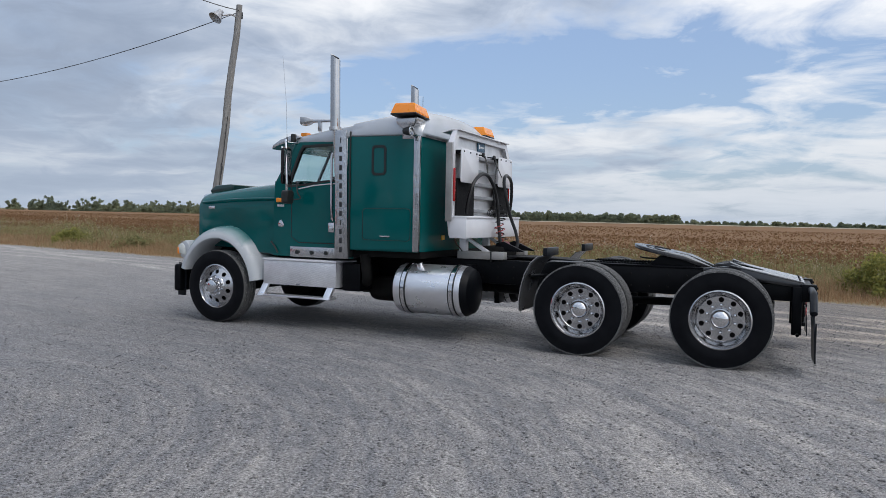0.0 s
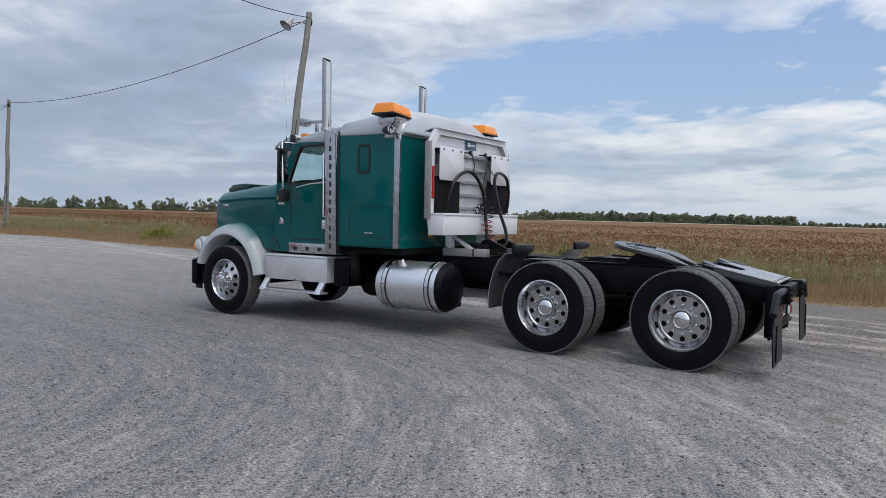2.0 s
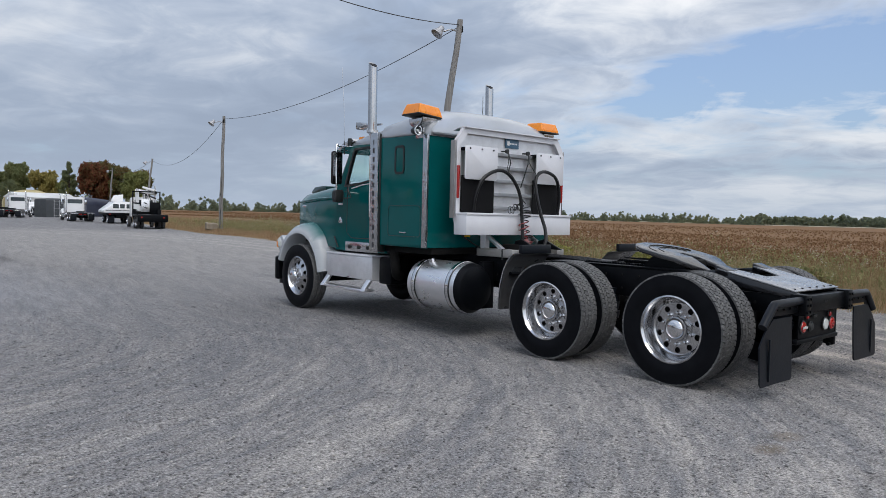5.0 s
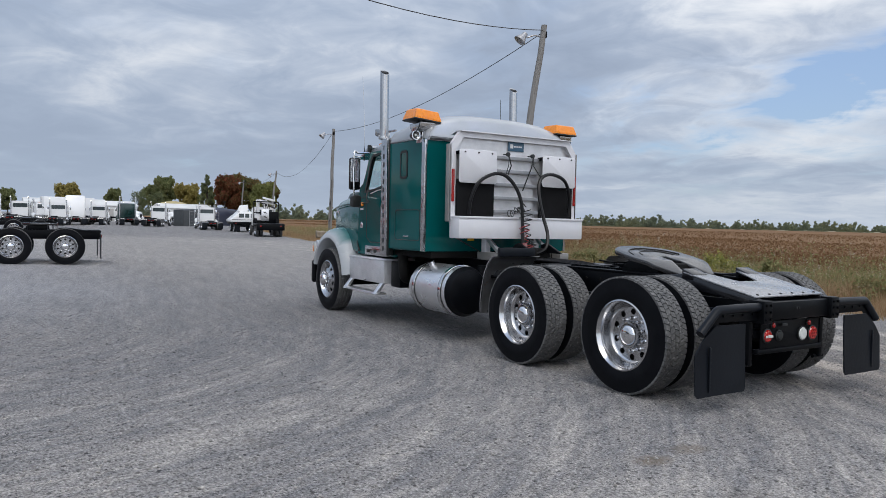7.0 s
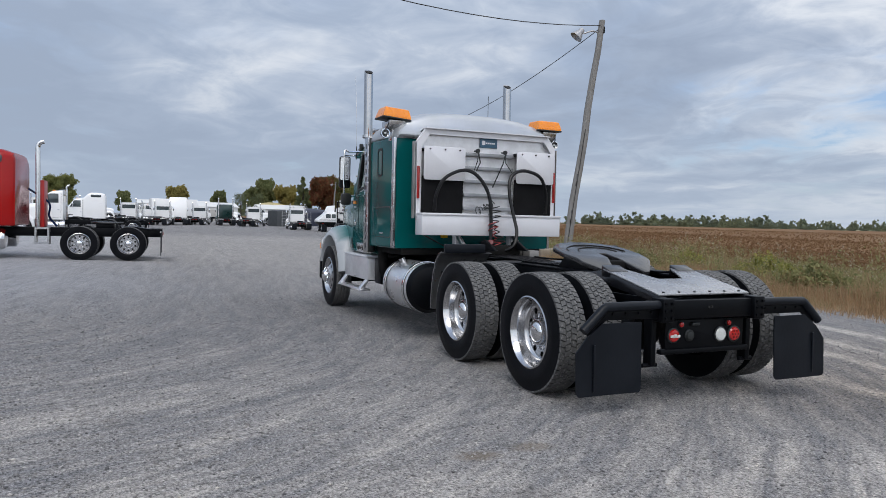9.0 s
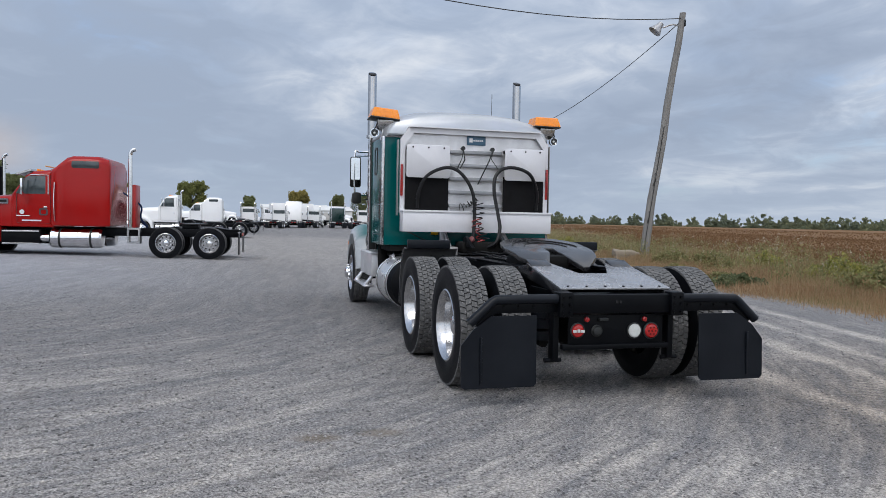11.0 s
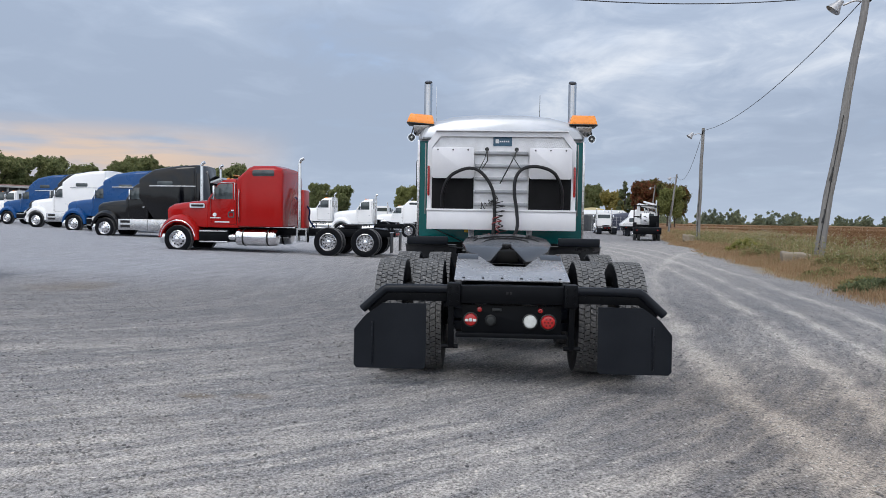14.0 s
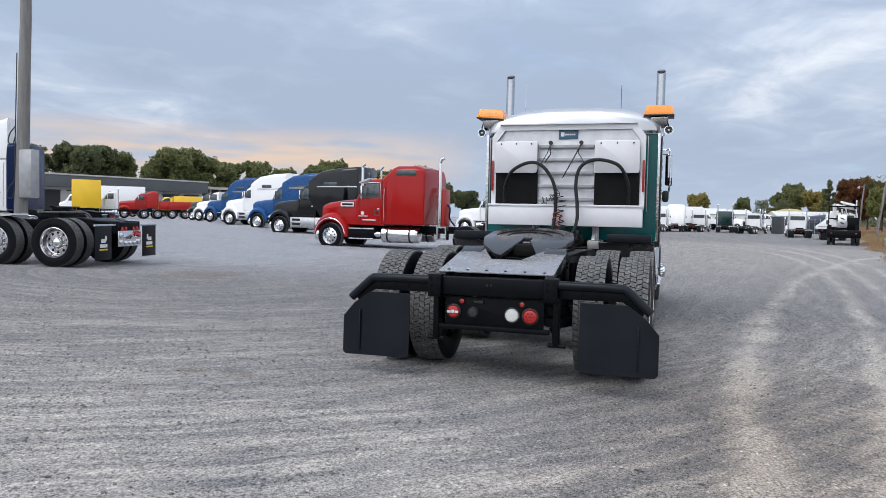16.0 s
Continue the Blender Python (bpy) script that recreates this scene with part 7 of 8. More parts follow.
def tractor(m, label, paint, wb=6.9, hood_paint=None, slen=2.2, roof=3.15, aero=False, fender=None, stacks=(), tank=True, bumper=None, group="parked trucks", skirt=False, rear_light=True, detail=True, visor=None, spacing=1.33, body=True, sleeper_paint=None):
    """A conventional tractor: x forward, the last axle at 0. slen: the sleeper's length, 0 for a day cab."""
    t = thing("semi_tractor", m, label, "truck", group)
    hp, fe = hood_paint or paint, fender or hood_paint or paint
    lugs = 0 if not detail else 40
    xf, xw, xc = wb + 0.60, wb - 1.05, wb - 2.25        # hood front, windscreen foot, back of the cab
    xs = xc - slen
    q = lambda name, bm, mat, label_="", par=None, sharp=35: part(name, bm, mat, par or t, label_, sharp)
    for s_ in (1, -1):
        q("frame_rail", box(B(), (-0.95, 0.40 * s_ - 0.04, 0.70), (wb + 0.5, 0.40 * s_ + 0.04, 0.96), 0.006), BLACK)
        wheel(t, 0, 1.19 * s_, 0.51, s_, "dual", 0.51, 0.27, lugs, detail)
        wheel(t, spacing, 1.19 * s_, 0.51, s_, "dual", 0.51, 0.27, lugs, detail)
        wheel(t, wb, 1.16 * s_, 0.51, s_, "front", 0.51, 0.29, 0, detail)
        pts = arch_points(10, wb, 0.48, 0.62, 0.66, 178, 8)
        po = arch_points(10, wb, 0.42, 0.84, 1.03, 176, 10)
        rings = [[(xi, 0.5 * s_, zi), (xi, 1.15 * s_, zi), (xi * 0.6 + xo * 0.4, 1.17 * s_, zi * 0.6 + zo * 0.4), (xi * 0.2 + xo * 0.8, 1.06 * s_, zi * 0.2 + zo * 0.8), (xo, 0.80 * s_, zo), (xo, 0.5 * s_, zo)] for (xi, zi), (xo, zo) in zip(pts, po)]
        q("fender", loft(B(), rings), fe, "", None, 50)
        lamp = q("headlight", prism(B(), [(wb + 0.50, 0.85), (wb + 0.70, 0.88), (wb + 0.72, 1.02), (wb + 0.58, 1.10)], "y", 0.72 * s_, 1.08 * s_, 0.03), WHITE_LENS)
        q("mirror", box(B(), (xw - 0.42, min(1.18 * s_, 1.36 * s_), 1.95), (xw - 0.34, max(1.18 * s_, 1.36 * s_), 2.45), 0.03), CHROME)
        q("mirror_arm", tube(B(), [(xw - 0.35, 1.0 * s_, 2.42), (xw - 0.36, 1.22 * s_, 2.42), (xw - 0.37, 1.24 * s_, 1.95), (xw - 0.35, 1.0 * s_, 1.9)], 0.014, 6), CHROME)
        if tank:
            tk = q("fuel_tank", lathe(B(), [(0.01, -0.78), (0.25, -0.76), (0.30, -0.70), (0.30, 0.70), (0.25, 0.76), (0.01, 0.78)], 28, pose(xs + max(slen, 0.9) * 0.5 + 0.2, 0.86 * s_, 0.62, 0, 0, 90)), CHROME)
            for dx in (-0.45, 0.45):
                part("strap", lathe(B(), [(0.303, -0.03), (0.309, -0.03), (0.309, 0.03), (0.303, 0.03)], 28, pose(xs + max(slen, 0.9) * 0.5 + 0.2 + dx, 0.86 * s_, 0.62, 0, 0, 90)), SEAL, tk)
        if skirt:
            q("side_skirt", box(B(), (xs + 0.05, min(0.98 * s_, 1.16 * s_), 0.42), (wb - 0.72, max(0.98 * s_, 1.16 * s_), 0.98), 0.03), STAINLESS)
            # step openings are solid dark boxes, the shade within them put into colour
            for z in (0.55, 0.78):
                q("step_recess", box(B(), (wb - 1.35, min(1.14 * s_, 1.164 * s_), z), (wb - 0.85, max(1.14 * s_, 1.164 * s_), z + 0.13), 0.006), DARKHOLE)
            q("skirt_seam", box(B(), (xc - 0.02, min(1.15 * s_, 1.164 * s_), 0.43), (xc, max(1.15 * s_, 1.164 * s_), 0.97)), SEAL)
        else:
            q("step_box", box(B(), (xc + 0.35, min(0.6 * s_, 1.12 * s_), 0.45), (wb - 0.78, max(0.6 * s_, 1.12 * s_), 0.88), 0.03), BLACK)
            for z in (0.42, 0.80):
                q("step_tread", box(B(), (xc + 0.38, min(0.98 * s_, 1.16 * s_), z), (wb - 0.82, max(0.98 * s_, 1.16 * s_), z + 0.05), 0.01), STAINLESS)
            q("air_cleaner", lathe(B(), [(0.01, -0.16), (0.11, -0.15), (0.12, -0.10), (0.12, 0.10), (0.11, 0.15), (0.01, 0.16)], 16, pose(xc + 0.22, 1.0 * s_, 0.62, 0, 0, 90)), CHROME)
        q("mud_flap", box(B(), (-0.92, min(0.62 * s_, 1.20 * s_), 0.16), (-0.905, max(0.62 * s_, 1.20 * s_), 0.86), 0.003), FLAP)
        q("flap_hanger", rod(B(), (-0.91, 0.40 * s_, 0.88), (-0.91, 1.22 * s_, 0.88), 0.022, None, 8), STAINLESS)
        for y in (0.30, 0.16):
            q("tail_light", lathe(B(), [(0.05, 0.0), (0.05, -0.015), (0.01, -0.025)], 12, pose(-0.96, y * s_, 0.80, 0, 0, -90)), RED_LENS)
    q("bumper", box(B(), (wb + 0.48, -1.14, 0.36), (wb + 0.70, 1.14, 0.72), 0.06), bumper or CHROME)
    q("rear_crossmember", box(B(), (-0.95, -0.40, 0.70), (-0.85, 0.40, 0.94), 0.01), BLACK)
    if body:
        q("hood", loft(B(), [ring_at(xw, 0.98, 0.95, 1.98, 0.20, 0.03, 0.10), ring_at(wb - 0.3, 0.90, 0.98, 1.92, 0.20, 0.03, 0.10), ring_at(wb + 0.38, 0.76, 0.90, 1.83, 0.17, 0.03, 0.09), ring_at(xf, 0.68, 0.85, 1.72, 0.14, 0.03, 0.08)]), hp, "", None, 50)
        q("grille", box(B(), (xf - 0.02, -0.48, 0.86), (xf + 0.03, 0.48, 1.52), 0.02), CHROME)
        q("grille_mesh", box(B(), (xf + 0.03, -0.42, 0.92), (xf + 0.036, 0.42, 1.46)), DARKHOLE)
    top = 2.72 if not aero else 2.78
    cab = q("cab", loft(B(), [ring_at(xw + 0.02, 0.98, 0.98, 1.96, 0.10, 0.04), ring_at(xw - 0.02, 1.02, 0.96, 2.00, 0.10, 0.04), ring_at(xw - 0.40, 1.03, 0.95, top - 0.14, 0.12, 0.04, 0.03), ring_at(xw - 0.62, 1.04, 0.95, top, 0.14, 0.04, 0.05), ring_at(xc, 1.05, 0.95, top + 0.06, 0.14, 0.04, 0.05)]), paint, "", None, 40)
    for s_ in (1, -1):
        win = [(xw - 0.12, 1.98), (xw - 0.40, 2.48), (xw - 0.50, 2.54), (xc + 0.20, 2.54), (xc + 0.16, 2.48), (xc + 0.16, 1.98)]
        part("door_window", prism(B(), win, "y", 1.02 * s_, 1.046 * s_, 0.004), WINDOW, cab)
        part("door_seam", tube(B(), [(xw - 0.14, 1.042 * s_, 1.95), (xw - 0.16, 1.045 * s_, 1.08), (xc + 0.10, 1.05 * s_, 1.08), (xc + 0.09, 1.052 * s_, 2.58)], 0.007, 5), SEAL, cab)
        part("door_handle", box(B(), (xc + 0.18, min(1.045 * s_, 1.07 * s_), 1.55), (xc + 0.28, max(1.045 * s_, 1.07 * s_), 1.60), 0.006), CHROME, cab)
    bm = prism(B(), [(-0.90, 0), (0.90, 0), (0.86, 0.60), (-0.86, 0.60)], "z", 0, 0.012)
    bmesh.ops.transform(bm, matrix=Matrix(((0, -0.56, 1, xw - 0.03), (1, 0, 0, 0), (0, 0.83, 0.6, 2.015), (0, 0, 0, 1))), verts=bm.verts[:])
    part("windscreen", bm, WINDOW, cab)
    if visor:
        q("sun_visor", prism(B(), [(xw - 0.55, 2.70), (xw - 0.10, 2.56), (xw - 0.12, 2.62), (xw - 0.52, 2.76)], "y", -0.98, 0.98), visor)
    for y in (-0.7, -0.35, 0, 0.35, 0.7):
        q("roof_light", box(B(), (xw - 0.72, y - 0.04, top - 0.02), (xw - 0.62, y + 0.04, top + 0.045), 0.012), AMBER)
    if slen:
        if aero:
            rings = [ring_at(xw - 0.72, 0.96, 2.55, top + 0.04, 0.10, 0.03, 0.04), ring_at(xc + 0.45, 1.06, 2.0, top + 0.28, 0.16, 0.03, 0.06), ring_at(xc + 0.10, 1.12, 1.6, top + (roof - top) * 0.52, 0.18, 0.05, 0.06), ring_at(xc - 0.35, 1.17, 0.98, top + (roof - top) * 0.76, 0.18, 0.05, 0.06), ring_at((xc + xs) / 2 - 0.2, 1.20, 0.97, roof - 0.06, 0.20, 0.05, 0.06), ring_at(xs + 0.06, 1.20, 0.97, roof, 0.20, 0.05, 0.06), ring_at(xs, 1.17, 0.98, roof - 0.05, 0.18, 0.05, 0.06)]
        elif slen < 1.2:
            rings = [ring_at(xc + 0.02, 1.04, 1.02, top + 0.07, 0.14, 0.05, 0.04), ring_at(xc - 0.06, 1.16, 1.00, roof - 0.06, 0.18, 0.05, 0.04), ring_at(xs + 0.05, 1.17, 1.00, roof, 0.18, 0.05, 0.04), ring_at(xs, 1.14, 1.02, roof - 0.06, 0.16, 0.05, 0.04)]
        else:
            rings = [ring_at(xc + 0.10, 1.04, 1.02, top + 0.07, 0.14, 0.05, 0.04), ring_at(xc - 0.02, 1.16, 1.00, top + 0.10, 0.14, 0.05, 0.04), ring_at(xc - 0.38, 1.18, 1.00, roof - 0.06, 0.22, 0.05, 0.05), ring_at(xc - 0.55, 1.18, 1.00, roof, 0.22, 0.05, 0.05), ring_at(xs + 0.35, 1.18, 1.00, roof, 0.22, 0.05, 0.05), ring_at(xs + 0.05, 1.16, 1.00, roof - 0.10, 0.22, 0.06, 0.05), ring_at(xs, 1.13, 1.03, roof - 0.25, 0.20, 0.06, 0.05)]
        sl_ = q("sleeper", loft(B(), rings), sleeper_paint or paint, "", None, 50)
        zc = roof - 0.30 if not aero else roof - 0.95
        for s_ in (1, -1) if slen > 1.2 else ():
            part("sleeper_window", prism(B(), rrect(xc - 1.35, xc - 0.55, zc - 0.11, zc + 0.11, 0.06), "y", 1.15 * s_, (1.186 if not aero else 1.206) * s_, 0.004), WINDOW, sl_)
            if aero:
                part("body_stripe", box(B(), (xs + 0.02, min(1.196 * s_, 1.208 * s_), 2.60), (xc - 0.15, max(1.196 * s_, 1.208 * s_), 2.66), 0.004), STAINLESS, sl_)
                part("fairing_end", box(B(), (xs - 0.30, min(1.10 * s_, 1.16 * s_), 1.05), (xs + 0.02, max(1.10 * s_, 1.16 * s_), roof - 0.45), 0.02), paint, sl_)
    else:
        part("rear_window", prism(B(), rrect(-0.78, 0.78, 2.02, 2.50, 0.06), "x", xc - 0.012, xc + 0.02), WINDOW, cab)
    for sx, sy, top_z, r in stacks:
        st = q("exhaust_pipe", rod(B(), (sx, sy, 0.95), (sx, sy, top_z - 0.25), r, None, 16), CHROME)
        part("stack_tip", tube(B(), smooth_path([(sx, sy, top_z - 0.25), (sx, sy, top_z - 0.08), (sx - 0.05, sy, top_z + 0.02), (sx - 0.16, sy, top_z + 0.07)], 4), r, 12), CHROME, st)
    fw_ = q("fifth_wheel", prism(B(), [(0.66 + 0.46 * math.cos(radians(a)), 0.46 * math.sin(radians(a))) for a in range(-120, 121, 15)] + [(0.20, 0.22), (0.55, 0.05), (0.55, -0.05), (0.20, -0.22)], "z", 1.10, 1.15, 0.006), GREASE)
    part("pedestal", box(B(), (0.45, -0.36, 0.95), (0.95, 0.36, 1.11), 0.02), BLACK, fw_)
    q("rear_ramp", prism(B(), [(0.15, 1.02), (-0.15, 1.02), (-0.92, 0.90), (-0.92, 0.86), (0.15, 0.96)], "y", -0.44, 0.44, 0.006), BLACK)
    q("axle_housing", rod(rod(B(), (0, -0.9, 0.51), (0, 0.9, 0.51), 0.10), (spacing, -0.9, 0.51), (spacing, 0.9, 0.51), 0.10), GRIME)
    q("engine", box(B(), (xc, -0.36, 0.42), (wb + 0.4, 0.36, 1.1), 0.06), GRIME)
    return t


def by_front(x, y, heading, wb, outer=1.16, side=1):
    """The pose of a truck from the place of one front hub's outer face."""
    a = radians(heading)
    f, l = Vector((math.cos(a), math.sin(a))), Vector((-math.sin(a), math.cos(a)))
    o = Vector((x, y)) - f * wb - l * outer * side
    return pose(o.x, o.y, ground_z(o.x, o.y), 0, 0, heading)


# the red one with chrome trim, nearest in the row
RED_WB = 6.9
red = tractor(by_front(-19.1, -1.72, -94.0, RED_WB), "bright red sleeper tractor with chrome tank, parked in a row", P_RED, RED_WB, slen=1.66, roof=3.22, stacks=((2.42, 1.02, 3.40, 0.065),), visor=STAINLESS)
for s_ in (1, -1):
    part("fender_trim", tube(B(), [(x, 1.165 * s_, z) for x, z in arch_points(14, RED_WB, 0.50, 0.66, 0.70, 170, 8)], 0.018, 6), CHROME, red)
    part("hood_vent", frame_prism(B(), rrect(5.95, 6.52, 1.66, 1.82, 0.03), rrect(6.0, 6.47, 1.70, 1.78, 0.02), "y", 0.90 * s_, 1.00 * s_), CHROME, red)
    part("hood_vent_mesh", box(B(), (5.98, min(0.88 * s_, 0.975 * s_), 1.69), (6.49, max(0.88 * s_, 0.975 * s_), 1.79)), DARKHOLE, red)
    part("door_emblem", lathe(B(), [(0.07, 0), (0.07, -0.012), (0.01, -0.012)], 16, pose(5.55, 1.046 * s_, 1.42, 0, 0, 180 if s_ > 0 else 0)), WHITE_INK, red)
    part("name_bars", box(box(B(), (5.33, min(1.045 * s_, 1.052 * s_), 1.29), (5.72, max(1.045 * s_, 1.052 * s_), 1.32)), (5.00, min(1.045 * s_, 1.052 * s_), 1.14), (5.55, max(1.045 * s_, 1.052 * s_), 1.18)), WHITE_INK, red)
    part("square_emblem", frame_prism(B(), rrect(4.82, 5.06, 1.32, 1.54, 0.05), rrect(4.86, 5.02, 1.36, 1.50, 0.03), "y", 1.045 * s_, 1.055 * s_), STEEL_DARK, red)
    part("window_surround", tube(B(), [(4.80, 1.05 * s_, 1.97), (4.80, 1.05 * s_, 2.57), (5.32, 1.045 * s_, 2.57)], 0.02, 6), CHROME, red)
    part("grab_rail", tube(B(), [(4.58, 1.20 * s_, 1.15), (4.60, 1.21 * s_, 1.8), (4.58, 1.20 * s_, 2.35)], 0.018, 6), CHROME, red)
part("stack_backboard", box(B(), (2.27, 0.30, 0.98), (2.40, 0.98, 2.35), 0.03), P_DARKRED, red)
part("ladder_step", frame_prism(B(), [(2.12, 0.48), (2.50, 0.48), (2.50, 0.98), (2.12, 0.98)], [(2.17, 0.54), (2.45, 0.54), (2.45, 0.92), (2.17, 0.92)], "y", 0.80, 1.10), STAINLESS, red)
part("air_lines", tube(B(), smooth_path([(2.75, 0.5, 2.1), (2.2, 0.6, 1.7), (2.2, 0.55, 1.3), (2.0, 0.5, 1.0)], 6), 0.03, 6), P_NAVY, red)
part("bullet_light_bar", rod(B(), (4.95, -0.8, 2.86), (4.95, 0.8, 2.86), 0.02, None, 6), P_YELLOW, red)

# the long diagonal row behind it
tractor(by_front(-28.8, -9.4, -94.0, 7.0), "glossy black high-roof sleeper tractor with chrome skirts, parked in the row", P_BLACK, 7.0, slen=2.55, roof=3.72, aero=True, stacks=((1.95, 1.10, 3.75, 0.075), (1.95, -1.10, 3.75, 0.075)), tank=False, skirt=True)
tractor(by_front(-34.0, -13.9, -94.0, 7.0), "blue high-roof sleeper tractor, parked in the row", P_BLUE, 7.0, slen=2.3, roof=3.62, aero=True, tank=True)
tractor(by_front(-38.9, -19.1, -94.0, 7.0), "white high-roof sleeper tractor, parked in the row", P_WHITE, 7.0, slen=2.5, roof=3.75, aero=True, tank=False, skirt=True, bumper=P_WHITE)
tractor(by_front(-42.5, -21.5, -94.0, 7.0), "black high-roof sleeper tractor, parked in the row", P_BLACK, 7.0, slen=2.7, roof=3.9, aero=True, tank=False, skirt=True)
tractor(by_front(-47.9, -26.9, -94.0, 7.0), "blue high-roof sleeper tractor, parked in the row", P_BLUE, 7.0, slen=2.5, roof=3.9, aero=True)
tractor(by_front(-52.4, -31.2, -94.0, 6.4), "white day-cab tractor, parked in the row", P_WHITE, 6.4, slen=0, roof=2.8, bumper=P_WHITE)
tractor(by_front(-56.0, -34.5, -94.0, 6.4), "dark grey day-cab tractor, parked in the row", P_GREY, 6.4, slen=0, roof=2.8)

# the navy and white tractor at the near end of the row
near = tractor(by_front(-4.45, -7.75, -80.0, 6.4), "white day-cab tractor with chrome wheels, parked beside a pole", P_WHITE, 6.4, slen=0, roof=2.8, tank=True)
navy = tractor(pose(-13.0, -10.25, 0.25, 0, 0, -62) @ pose(-1.65, -1.17, 0), "white tractor with navy sleeper and tall fairing, behind a pole", P_WHITE, 4.4, slen=0.5, roof=3.3, sleeper_paint=P_NAVY)
part("roof_fairing", loft(B(), [ring_at(3.1, 0.80, 2.66, 2.80, 0.05, 0.02), ring_at(2.85, 0.95, 2.68, 3.35, 0.12, 0.02), ring_at(2.5, 1.05, 2.70, 3.95, 0.15, 0.02), ring_at(2.1, 1.08, 2.72, 4.1, 0.15, 0.02)]), P_WHITE, navy, "tall white roof fairing", 50)
part("half_fender", prism(B(), [(2.2, 0.95), (2.35, 0.98), (0.95, 1.09), (0.92, 1.05)], "y", 0.66, 1.16), STAINLESS, near)
for s_ in (1, -1):
    # plain pale shapes where the flaps carry a printed mark
    part("flap_mark", box(box(box(B(), (-0.925, min(0.78 * s_, 1.04 * s_), 0.42), (-0.921, max(0.78 * s_, 1.04 * s_), 0.49)), (-0.925, min(0.84 * s_, 1.0 * s_), 0.52), (-0.921, max(0.84 * s_, 1.0 * s_), 0.60)), (-0.925, min(0.80 * s_, 0.86 * s_), 0.56), (-0.921, max(0.80 * s_, 0.86 * s_), 0.66)), WHITE_INK, near)
    part("flap_stripe", box(B(), (-0.925, min(0.76 * s_, 1.06 * s_), 0.36), (-0.921, max(0.76 * s_, 1.06 * s_), 0.39)), P_YELLOW, near)
part("light_panel", box(B(), (-0.975, -0.45, 0.42), (-0.955, 0.45, 0.76), 0.01), CHROME, near, "chrome rear light panel")
for k, (y, z, r, mt) in enumerate(((-0.35, 0.66, 0.045, RED_LENS), (0.35, 0.66, 0.06, CHROME), (-0.35, 0.51, 0.065, CHROME), (0.35, 0.51, 0.065, CHROME), (-0.17, 0.49, 0.045, CHROME), (0, 0.49, 0.045, CHROME), (0.17, 0.49, 0.045, CHROME))):
    part("panel_light", lathe(B(), [(r, 0.0), (r, -0.02), (r * 0.6, -0.035), (0.01, -0.04)], 14, pose(-0.976, y, z, 0, 0, -90)), mt, near)

# two white day cabs behind the red tractor, and a white sleeper further on
def white_daycab(m):
    return tractor(m, "white day-cab truck chassis parked in the yard", P_WHITE, 6.2, slen=0, roof=2.8, bumper=P_WHITE, stacks=((3.75, 0.95, 3.0, 0.06),), detail=False)


dc = white_daycab(by_front(-47.0, -3.7, -92.0, 6.2))
copy_thing(dc, by_front(-44.6, -0.3, -92.0, 6.2))
tractor(by_front(-64.0, 0.2, -92.0, 6.8), "white flat-top sleeper tractor parked in the yard", P_WHITE, 6.8, slen=1.7, roof=3.25, detail=False)
copy_thing(dc, by_front(-74.5, 1.0, -90.0, 6.2))

# the far row, backs turned to the yard
def far_at(x, y, old, new_turn, cab=4.5):
    """Turns a truck about its cab."""
    a, b_ = radians(old), radians(new_turn)
    return pose(x + cab * (math.cos(a) - math.cos(b_)), y + cab * (math.sin(a) - math.sin(b_)), ground_z(x, y), 0, 0, new_turn)


far_day = tractor(far_at(-92.5, 6.4, 176, 166), "white day-cab tractor far off, rear towards the yard", P_WHITE, 6.2, slen=0, roof=2.8, detail=False, stacks=((3.75, -0.95, 3.2, 0.06), (3.75, 0.95, 3.2, 0.06)))
for x, y, h, h2 in ((-95.0, 10.0, 168, 168), (-103.0, 16.4, 178, 166), (-96.5, 22.1, 164, 158), (-84.0, 26.4, 178, 174), (-90.0, 1.5, 172, 168), (-88.0, -3.5, 172, 160)):
    copy_thing(far_day, far_at(x, y, h, h2))
tractor(pose(-100.0, 12.9, ground_z(-100.0, 12.9), 0, 0, 176), "white high-roof sleeper tractor far off, rear towards the yard", P_WHITE, 6.9, slen=2.3, roof=3.9, aero=True, detail=False)
tractor(pose(-102.6, 19.7, ground_z(-102.6, 19.7), 0, 0, 176), "dark green sleeper tractor far off, rear towards the yard", P_GREENBLACK, 6.9, slen=1.6, roof=3.1, detail=False, stacks=((2.4, 1.0, 3.9, 0.08), (2.4, -1.0, 3.9, 0.08)))
for x, y, h in ((-118.0, 29.0, 60), (-121.0, 32.0, 60), (-113.0, 5.0, 90), (-112.0, -2.0, 90)):
    copy_thing(far_day, pose(x, y, ground_z(x, y), 0, 0, h))


